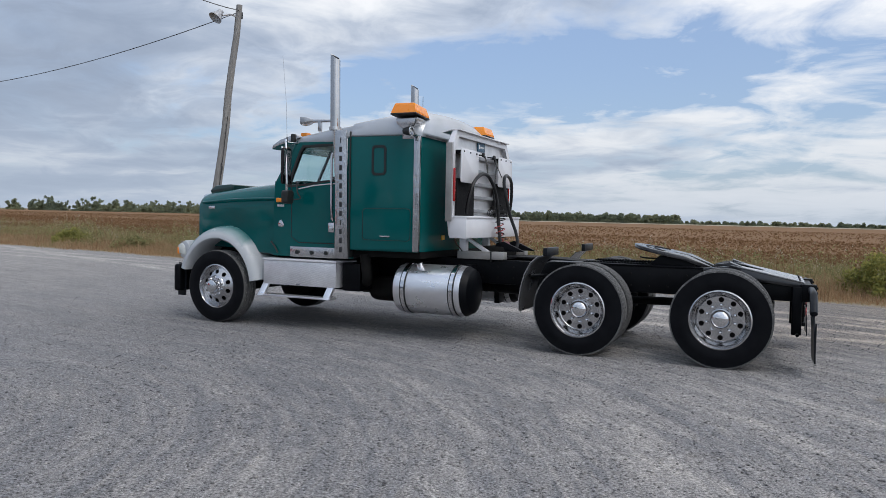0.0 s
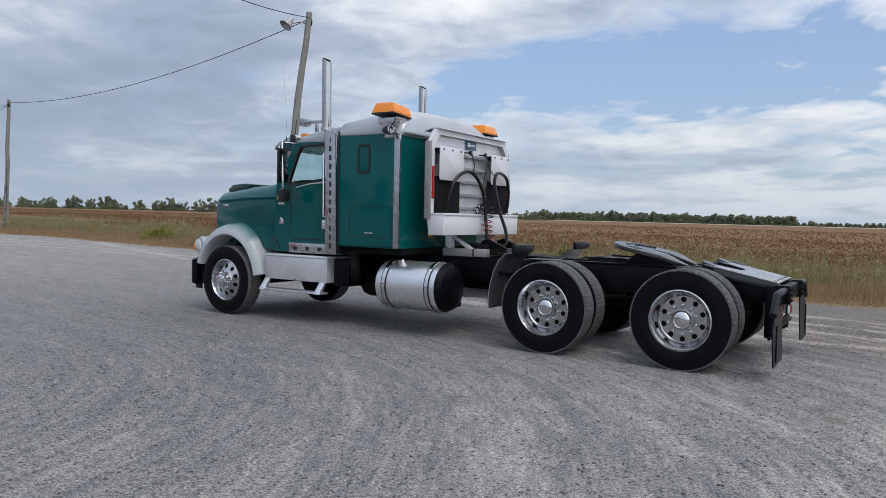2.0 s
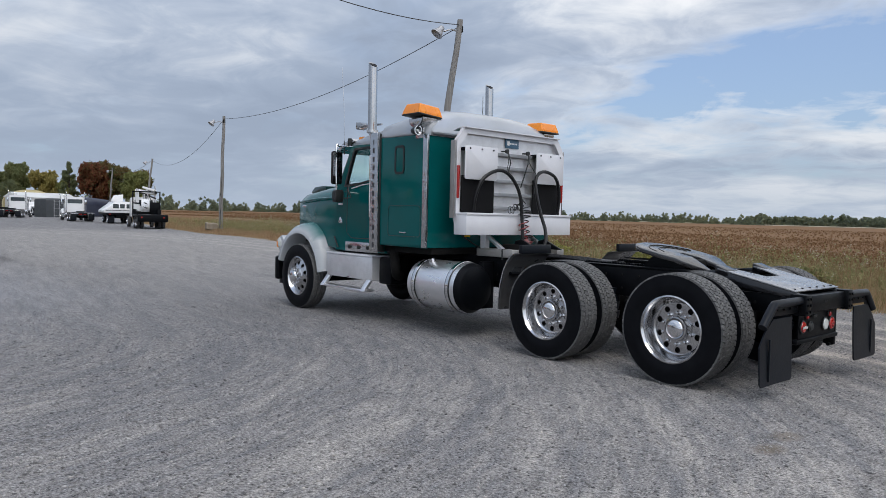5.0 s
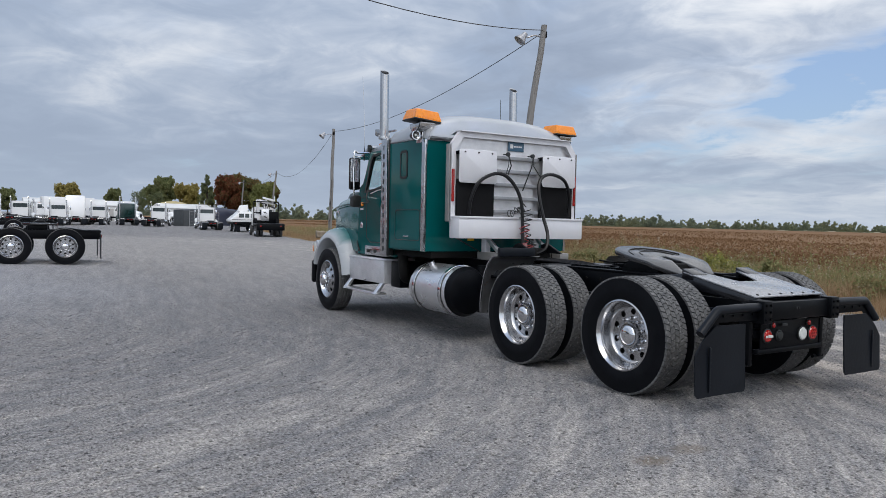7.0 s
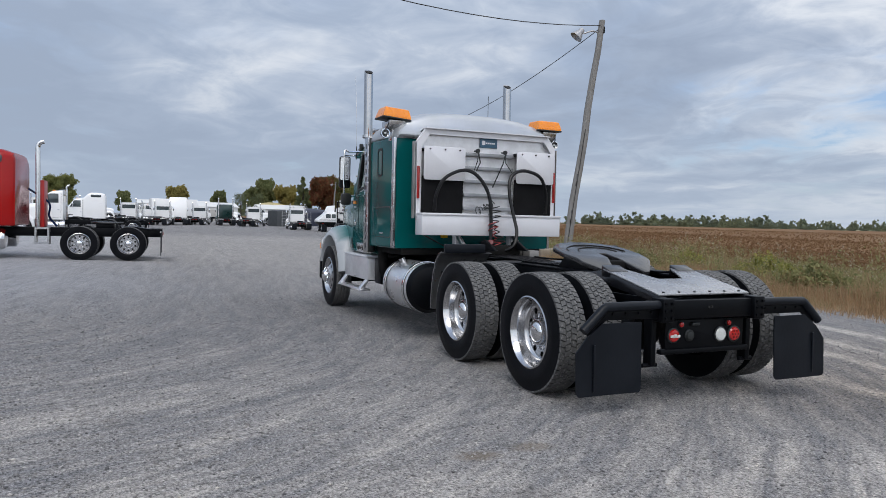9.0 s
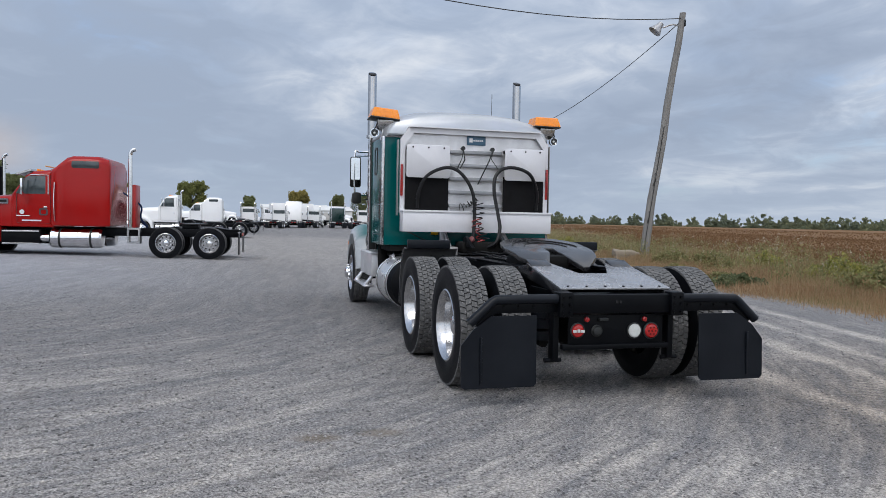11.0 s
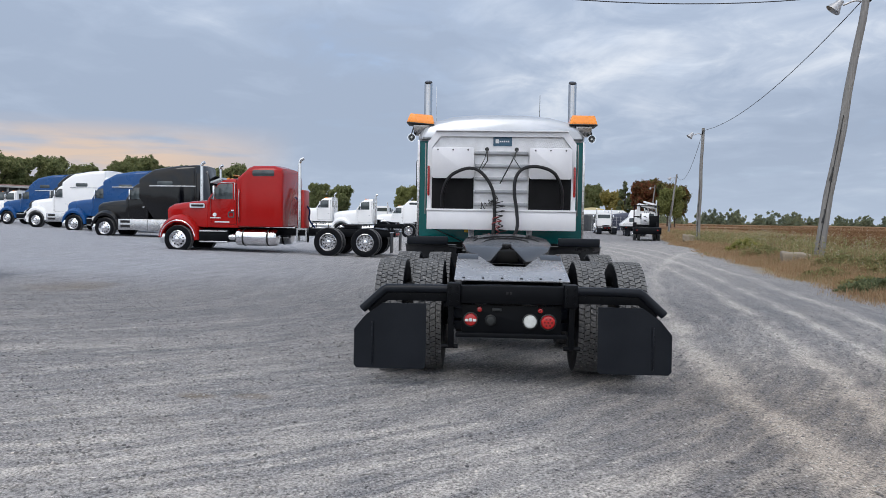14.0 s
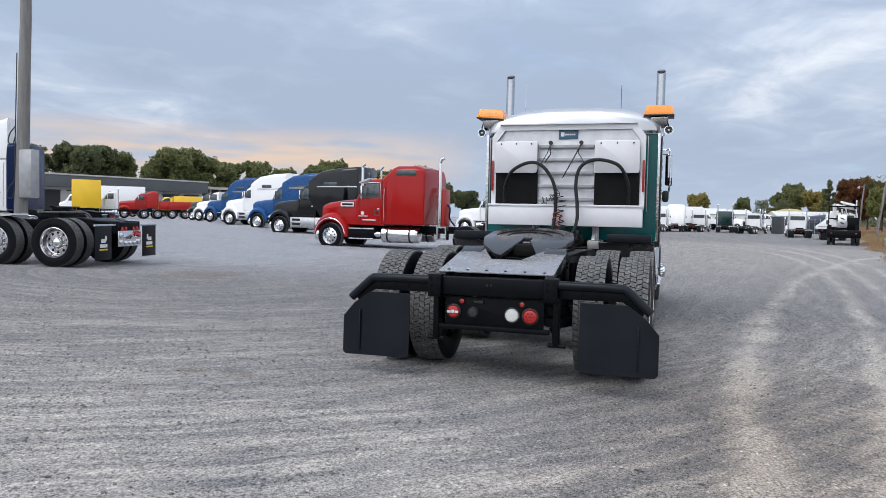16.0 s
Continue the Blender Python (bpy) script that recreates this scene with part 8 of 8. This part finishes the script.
def crane_truck():
    """A dark truck with a folded knuckle boom and a flat bed, seen from behind."""
    t = thing("crane_truck", pose(-61.3, 25.5, ground_z(-61.3, 25.5), 0, 0, 168), "black flatbed truck with a folded white knuckle crane", "crane truck")
    for s_ in (1, -1):
        for x in (0, 1.33):
            wheel(t, x, 1.2 * s_, 0.51, s_, "dual", 0.51, 0.27, 0, False)
        wheel(t, 6.4, 1.16 * s_, 0.51, s_, "front", 0.51, 0.29, 0, False)
        part("frame_rail", box(B(), (-1.3, 0.4 * s_ - 0.04, 0.7), (6.9, 0.4 * s_ + 0.04, 0.96)), BLACK, t)
        part("outrigger", box(B(), (1.9, min(0.9 * s_, 1.2 * s_), 0.35), (2.15, max(0.9 * s_, 1.2 * s_), 1.7), 0.02), BLACK, t)
        part("guard_post", box(B(), (2.45, 1.15 * s_ - 0.05, 1.4), (2.55, 1.15 * s_ + 0.05, 3.35), 0.01), BLACK, t)
    part("rear_box", box(B(), (-1.5, -1.25, 0.62), (-1.2, 1.25, 1.20), 0.04), BLACK, t)
    part("bed", box(B(), (-1.4, -1.25, 1.05), (2.4, 1.25, 1.25), 0.02), BLACK, t)
    part("guard_bar", box(box(B(), (2.45, -1.2, 3.25), (2.55, 1.2, 3.35), 0.01), (2.45, -1.2, 2.2), (2.55, 1.2, 2.3), 0.01), BLACK, t)
    cab = part("cab", loft(B(), [ring_at(4.2, 1.1, 1.0, 2.8, 0.15), ring_at(5.2, 1.1, 1.0, 2.75, 0.15), ring_at(5.7, 1.05, 1.0, 1.95, 0.15), ring_at(6.9, 0.85, 0.9, 1.7, 0.15)]), P_WHITE, t, "white cab", 50)
    part("rear_window", prism(B(), rrect(-0.8, 0.8, 2.0, 2.55, 0.06), "x", 4.19, 4.22), WINDOW, cab)
    part("headboard", box(B(), (2.42, -1.2, 1.25), (2.50, -0.30, 2.35), 0.02), BLACK, t)
    part("tool_box", box(B(), (2.55, -1.18, 1.3), (3.1, -0.35, 2.25), 0.03), BLACK, t)
    cr = part("crane_column", box(B(), (2.9, -0.22, 1.0), (3.35, 0.22, 3.1), 0.06), P_WHITE, t, "white crane column")
    part("crane_base", box(B(), (2.7, -1.1, 0.95), (3.7, 1.1, 1.5), 0.05), BLACK, t)
    part("boom", prism(B(), [(-0.95, 2.95), (0.75, 3.30), (0.80, 3.58), (-0.9, 3.25)], "x", 3.0, 3.3, 0.03), P_WHITE, cr)
    part("folded_boom", prism(B(), [(-0.75, 3.30), (0.30, 3.62), (0.30, 3.80), (-0.80, 3.52)], "x", 2.75, 3.0, 0.03), P_WHITE, cr)
    part("extension", prism(B(), [(0.55, 2.2), (0.85, 2.2), (0.90, 3.5), (0.60, 3.5)], "x", 2.85, 3.15, 0.03), P_WHITE, cr)
    for y, z in ((0.72, 3.42), (-0.85, 3.2), (0.0, 3.0)):
        part("pivot", rod(B(), (2.70, y, z), (3.42, y, z), 0.11, None, 12), STEEL_DARK, cr)
    part("boom_ram", rod(B(), (3.1, -0.9, 2.7), (3.1, 0.6, 3.3), 0.07), STEEL_DARK, cr)
    for k in range(4):
        part("hydraulic_hose", tube(B(), smooth_path([(2.85, -0.3 + 0.12 * k, 1.5), (2.65, -0.45 + 0.2 * k, 2.3), (2.7, -0.2 + 0.15 * k, 3.1)], 5), 0.025, 5), HOSE, cr)
    part("control_box", box(B(), (2.6, 0.55, 1.55), (3.0, 1.05, 2.15), 0.03), P_WHITE, t)
    part("panel", box(B(), (2.36, -0.25, 1.45), (2.42, 0.45, 2.6), 0.02), ALU, t)
    for z in (1.75, 2.15):
        part("panel_mark", prism(B(), [(-0.1, z), (0.15, z + 0.05), (0.30, z + 0.2), (0.05, z + 0.15)], "x", 2.352, 2.359), BLACK_INK, t)
    for k in range(4):
        part("bed_rail_post", box(B(), (-1.2 + k * 1.0, 1.20, 1.25), (-1.14 + k * 1.0, 1.25, 1.62), 0.006), BLACK, t)
    for y in (-0.75, 0.0, 0.75):
        part("work_light", box(B(), (2.40, y - 0.09, 3.36), (2.52, y + 0.09, 3.48), 0.02), LAMP_GLASS, t)
    for y in (-0.9, 0.9):
        part("tail_light", lathe(B(), [(0.06, 0), (0.06, -0.02), (0.01, -0.03)], 12, pose(-1.5, y, 1.0, 0, 0, -90)), RED_LENS, t)
    part("exhaust_pipe", rod(B(), (3.95, -0.95, 1.0), (3.95, -0.95, 3.9), 0.07), CHROME, t)
    return t


crane_truck()
def utility_truck():
    """A dark flatbed carrying a white slant-sided body with a raised hatch."""
    t = thing("utility_truck", pose(-78.2, 28.3, ground_z(-78.2, 28.3), 0, 0, 172), "white slant-sided utility body with a raised hatch on a dark truck", "truck", "parked trucks")
    for s_ in (1, -1):
        wheel(t, 0, 1.15 * s_, 0.5, s_, "dual", 0.5, 0.27, 0, False)
        wheel(t, 3.4, 1.1 * s_, 0.5, s_, "front", 0.5, 0.29, 0, False)
        part("mud_flap", box(B(), (-0.75, min(0.6 * s_, 1.2 * s_), 0.15), (-0.73, max(0.6 * s_, 1.2 * s_), 0.8)), FLAP, t)
    part("chassis", box(B(), (-0.9, -0.5, 0.6), (4.2, 0.5, 0.95), 0.01), BLACK, t)
    part("bed", box(B(), (-1.1, -1.45, 0.92), (3.6, 1.45, 1.16), 0.02), BLACK, t)
    outline = [(-1.40, 1.17), (1.62, 1.17), (1.62, 1.42), (0.75, 2.12), (0.55, 2.38), (-0.95, 2.38), (-1.40, 1.95)]
    body = part("body", prism(B(), outline, "x", -0.6, 3.0, 0.04), P_WHITE, t)
    for y0, y1 in ((0.14, 0.72), (-0.45, 0.02), (-1.15, -0.62)):
        part("window", prism(B(), rrect(y0, y1, 1.66, 2.12, 0.06), "x", -0.612, -0.58), WINDOW, body)
    part("belt_trim", box(B(), (-0.615, -1.36, 1.40), (-0.603, 1.45, 1.45)), STEEL_DARK, body)
    part("hatch", prism(B(), [(-0.40, 2.39), (0.80, 2.39), (0.50, 3.05), (-0.45, 3.18)], "x", 0.2, 0.5, 0.05), P_WHITE, body, "raised white hatch")
    part("hatch_strut", rod(B(), (0.9, -0.3, 2.38), (0.5, -0.35, 2.95), 0.03, None, 8), STEEL_DARK, body)
    for y in (-1.1, 1.1):
        part("tail_light", lathe(B(), [(0.06, 0), (0.06, -0.02), (0.01, -0.03)], 12, pose(-1.10, y, 1.02, 0, 0, -90)), RED_LENS, t)


utility_truck()

# covered trailer behind a wire fence
bm = loft(B(), [ring_at(-4, 1.6, -0.05, 2.6, 1.1, 0.05), ring_at(0, 1.7, -0.05, 3.0, 1.2, 0.05), ring_at(4, 1.6, -0.05, 2.7, 1.1, 0.05)])
lone("covered_trailer", bm, NAVY_TARP, "trailer under a rounded dark navy tarpaulin behind a fence", "trailer", m=pose(-116.2, 35.4, -0.2, 0, 0, 118), sharp=50)
bm = loft(B(), [ring_at(-1.9, 1.5, -0.05, 2.45, 0.18, 0.05), ring_at(0, 1.52, -0.05, 2.6, 0.2, 0.05), ring_at(1.9, 1.5, -0.05, 2.45, 0.18, 0.05)])
lone("covered_load", bm, P_GREY, "load under a dark grey tarpaulin beside the trailer", "tarpaulin", m=pose(-104.2, 28.3, -0.25, 0, 0, 105), sharp=50)
fence = thing("wire_fence", pose(-97.0, 26.5, 0, 0, 0, 152), "grey chain-link fence with steel posts", "fence")
for k in range(8):
    part("post", rod(B(), (k * 2.4, 0, -0.1), (k * 2.4, 0, 2.1), 0.035, None, 8), LAMP_GREY, fence)
for z in (0.15, 0.6, 1.05, 1.5, 1.95):
    part("fence_wire", rod(B(), (0, 0, z), (16.8, 0, z), 0.012, None, 5), LAMP_GREY, fence)

# red wrecker, white box truck, yellow trucks and other vehicles at the far left
wr = tractor(pose(-63.0, -40.5, 0.4, 0, 0, -51), "dark red tow truck with a boom, parked far off", P_DARKRED, 6.2, slen=1.2, roof=3.0, detail=False)
part("recovery_body", box(B(), (-1.0, -1.2, 1.0), (2.7, 1.2, 1.9), 0.05), P_DARKRED, wr)
part("recovery_boom", prism(B(), [(2.4, 1.9), (2.6, 1.9), (0.6, 2.9), (0.45, 2.8)], "y", -0.15, 0.15, 0.03), STEEL_DARK, wr)
copy_thing(dc, by_front(-52.8, -43.9, -46, 6.2))


def box_truck(m, paint, label, length=6.5, height=3.9):
    t = thing("box_truck", m, label, "truck", "parked trucks")
    part("box_body", box(B(), (-1.5, -1.25, 1.0), (length - 1.5, 1.25, height), 0.05), paint, t)
    part("cab", loft(B(), [ring_at(length - 1.4, 1.1, 0.8, 2.8, 0.2), ring_at(length - 0.3, 1.1, 0.8, 2.7, 0.2), ring_at(length + 0.2, 1.05, 0.8, 1.9, 0.2), ring_at(length + 0.9, 0.95, 0.7, 1.6, 0.2)]), paint, t, "", 50)
    part("windscreen", prism(B(), [(length - 1.1, 1.9), (length - 0.1, 1.9), (length - 0.35, 2.5), (length - 1.1, 2.5)], "y", -1.112, 1.112), WINDOW, t)
    part("chassis", box(B(), (-1.5, -0.6, 0.6), (length + 0.5, 0.6, 1.0)), BLACK, t)
    for s_ in (1, -1):
        wheel(t, 0, 1.15 * s_, 0.5, s_, "dual", 0.5, 0.27, 0, False)
        wheel(t, length, 1.1 * s_, 0.5, s_, "front", 0.5, 0.29, 0, False)
    return t


box_truck(pose(-50.8, -42.7, 0.4, 0, 0, -136), P_YELLOW, "yellow box truck parked in front of a long building", 5.0, 3.7)
box_truck(pose(-80.0, -50.5, 0.4, 0, 0, -51), P_YELLOW, "low yellow box truck parked in front of a long building", 5.0, 2.9)
wb_ = box_truck(pose(-72.0, -55.0, 0.4, 0, 0, -51), P_WHITE, "white box truck parked in front of a long building", 7.5)
copy_thing(wb_, pose(-127.0, 12.0, 0, 0, 0, 100))
copy_thing(far_day, pose(-125.0, 24.0, 0, 0, 0, 70))
copy_thing(far_day, pose(-122.0, 18.0, 0, 0, 0, 60))

# ---------------------------------------------------------------- buildings far behind the row
ROOF_GREY = surf("grey_metal_roof", (0.09, 0.095, 0.10), (0.075, 0.08, 0.085), 0.3, 0.6)
CLAD = surf("pale_cladding", (0.45, 0.44, 0.42), (0.38, 0.37, 0.35), 0.4, 0.7)
BROWN = surf("brown_roof", (0.16, 0.075, 0.055), (0.12, 0.06, 0.045), 0.4, 0.75)
# near-black that paints the shade inside the bays
SHADOWED = surf("shaded_bay", (0.03, 0.03, 0.032), rough=0.9)


def shed(m, length, depth, eave, fascia, label, roof_mat, bays):
    t = thing("building", m, label, "building")
    part("wall", box(B(), (0, 0.3, -0.2), (length, depth, eave), 0.02), CLAD, t)
    part("fascia", box(B(), (-0.6, -0.9, eave), (length + 0.6, depth, eave + fascia), 0.03), roof_mat, t)
    part("roof_edge", box(B(), (-0.7, -1.0, eave + fascia), (length + 0.7, depth, eave + fascia + 0.22), 0.03), CLAD, t)
    for k in range(bays):
        w_ = length / bays
        # two bays in three get a dark panel in place of inner shade
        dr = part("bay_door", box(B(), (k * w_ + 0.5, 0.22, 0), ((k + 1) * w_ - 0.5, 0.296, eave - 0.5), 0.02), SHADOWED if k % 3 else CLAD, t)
        part("door_lintel", box(B(), (k * w_ + 0.4, 0.15, eave - 0.5), ((k + 1) * w_ - 0.4, 0.295, eave - 0.35), 0.01), STEEL_DARK, dr)
    return t


shed(pose(-66.0, -74.1, 0.3, 0, 0, 158.3), 33.0, 14.0, 4.0, 1.7, "long low building with a deep dark grey fascia", ROOF_GREY, 9)


def brown_house(m, length, depth, eave, ridge):
    t = thing("building", m, "brown-roofed building with a pale pillared front", "building")
    part("wall", box(B(), (0, 0.5, -0.2), (length, depth, eave), 0.02), STEEL_DARK, t)
    part("roof", prism(B(), [(-0.8, eave), (depth / 2, eave + ridge), (depth + 0.5, eave)], "x", -0.6, length + 0.6), BROWN, t)
    part("eave_board", box(B(), (-0.6, -0.9, eave - 0.25), (length + 0.6, -0.8, eave + 0.05), 0.01), CLAD, t)
    for k in range(12):
        part("pillar", box(B(), (k * length / 11 - 0.12, -0.35, 0), (k * length / 11 + 0.12, -0.1, eave - 0.2), 0.01), CLAD, t)
    part("rail", box(B(), (0, -0.3, eave * 0.55), (length, -0.15, eave * 0.55 + 0.25), 0.01), CLAD, t)
    return t


brown_house(pose(-96.5, -64.0, 0.3, 0, 0, 158.3), 20.0, 12.0, 5.0, 0.5)

# arched shelter and pale sheds behind the far row
bm = B()
rings = []
for x in (0.0, 16.0):
    rings.append([(x, 4.6 * math.cos(radians(a)), 1.9 + 2.5 * math.sin(radians(a))) for a in range(0, 181, 12)] + [(x, -4.6, -0.2), (x, 4.6, -0.2)])
loft(bm, rings)
TAN = surf("tan_fabric_roof", (0.52, 0.44, 0.24), (0.44, 0.37, 0.20), 0.3, 0.7)
lone("arched_shelter", bm, TAN, "tan arched storage shelter behind parked trucks", "shelter", m=pose(-158, 37.0, 0, 0, 0, 170), sharp=60)
PALE = surf("pale_metal_cladding", (0.70, 0.70, 0.68), (0.62, 0.62, 0.60), 0.3, 0.6)


def pale_shed(x, y, rz, length, depth, h):
    t = thing("building", pose(x, y, 0, 0, 0, rz), "low pale metal shed far behind the trucks", "building", "pale sheds")
    part("wall", box(B(), (0, 0, -0.2), (length, depth, h), 0.02), PALE, t)
    part("roof", prism(B(), [(-0.3, h), (depth / 2, h + 1.0), (depth + 0.3, h)], "x", -0.3, length + 0.3), PALE, t)
    part("door", box(B(), (length * 0.3, -0.06, 0), (length * 0.5, 0.01, h * 0.8), 0.01), CLAD, t)
    return t


pale_shed(-175, 10.0, 90, 16, 10, 3.6)
pale_shed(-152, 20.0, 96, 9, 8, 3.0)
pale_shed(-150, 33.5, 96, 10, 8, 2.8)

# ---------------------------------------------------------------- trees beyond the yard
T_GREEN = tree_parts(11.0, 4.6, 31, LEAF_GREEN, 0.21, 700)
T_GREEN2 = tree_parts(12.5, 5.2, 32, LEAF_GREEN, 0.215, 660)
T_DARK = tree_parts(11.0, 5.4, 33, LEAF_DARK, 0.225, 660)
T_YELLOW = tree_parts(9.0, 4.4, 34, LEAF_YELLOW, 0.22, 640)
T_RED = tree_parts(10.5, 4.0, 35, LEAF_RED, 0.20, 650)
T_MIX = tree_parts(10.5, 4.4, 39, LEAF_MIX, 0.20, 650)
T_FIR = tree_parts(11.0, 3.3, 36, LEAF_DARK, 0.20, 800, conifer=True)
T_OLIVE = tree_parts(10.0, 4.2, 37, LEAF_OLIVE, 0.20, 680)
T_BARE = tree_parts(9.0, 4.0, 38, LEAF_DARK, 0.16, 120)
def plant(label, rows):
    """Trees of one look: meshes, x, y, scale, turn."""
    for meshes, x, y, sc, rz in rows:
        thin = 0.8 if y > 0 else 1.0
        tree(meshes, pose(x, y, -0.1, 0, 0, rz) @ Matrix.Diagonal((sc * thin, sc * thin, sc, 1)), label, "tree", "trees beyond the yard")


plant("dark green conifer beyond the yard", [(T_FIR, -160, 44.6, 1.0, 0)])
plant("tree turning deep red beyond the yard", [(T_RED, -152, 46.4, 0.98, 40), (T_RED, -149, 49.2, 0.90, 140)])
plant("dark green tree turning red beyond the yard", [(T_MIX, -156, 49.0, 1.02, 10), (T_MIX, -146, 50.6, 0.92, 200), (T_MIX, -123, 45.6, 0.74, 80)])
plant("yellowing tree beside a utility pole", [(T_OLIVE, -114, 42.4, 0.70, 0)])
plant("green tree beyond the yard", [(T_GREEN, -231, 49.5, 1.18, 10), (T_GREEN2, -236, 46.5, 0.85, 70), (T_GREEN, -246, 37.0, 0.85, 45), (T_DARK, -240, 31.0, 0.5, 45), (T_GREEN, -185, 7.0, 0.6, 200)])
plant("tree in yellow autumn leaf beyond the yard", [(T_YELLOW, -218, 53.5, 1.18, 30), (T_YELLOW, -230, 23.0, 1.10, 120)])
plant("yellowing tree beyond the yard", [(T_OLIVE, -216, 58.5, 0.95, 75), (T_OLIVE, -168, -5.5, 0.9, 12)])
plant("half-bare tree beyond the yard", [(T_BARE, -200, 37.0, 0.85, 0), (T_BARE, -203, 42.0, 0.85, 100)])
plant("large dark green tree behind the long building", [(T_DARK, -96, -99, 1.15, 0), (T_DARK, -104, -93, 1.22, 70), (T_DARK, -125, -92, 1.0, 160), (T_DARK, -113, -99, 0.95, 15)])
plant("large green tree behind the long building", [(T_GREEN2, -111, -92, 1.0, 20), (T_GREEN, -116, -83, 1.22, 100), (T_GREEN2, -121, -84, 1.12, 200), (T_GREEN, -126, -80, 1.15, 300), (T_GREEN2, -132, -80, 0.95, 50), (T_GREEN2, -139, -77, 1.02, 250), (T_GREEN, -147, -74, 1.05, 10)])
plant("green tree behind the parked row", [(T_GREEN, -148, -62, 1.22, 15), (T_GREEN2, -146, -66, 0.98, 95), (T_GREEN, -155, -44.5, 1.15, 130), (T_GREEN2, -160, -26, 0.72, 40), (T_GREEN, -161, -21, 0.78, 170)])
plant("dark green tree behind the parked row", [(T_DARK, -151, -57, 1.1, 200)])
plant("green tree far behind the parked row", [(T_GREEN, -178, -62, 1.2, 80), (T_GREEN2, -184, -56, 1.1, 190), (T_GREEN, -190, -48, 0.95, 20), (T_DARK, -192, -42, 0.8, 20), (T_GREEN2, -178, -70, 0.9, 20)])
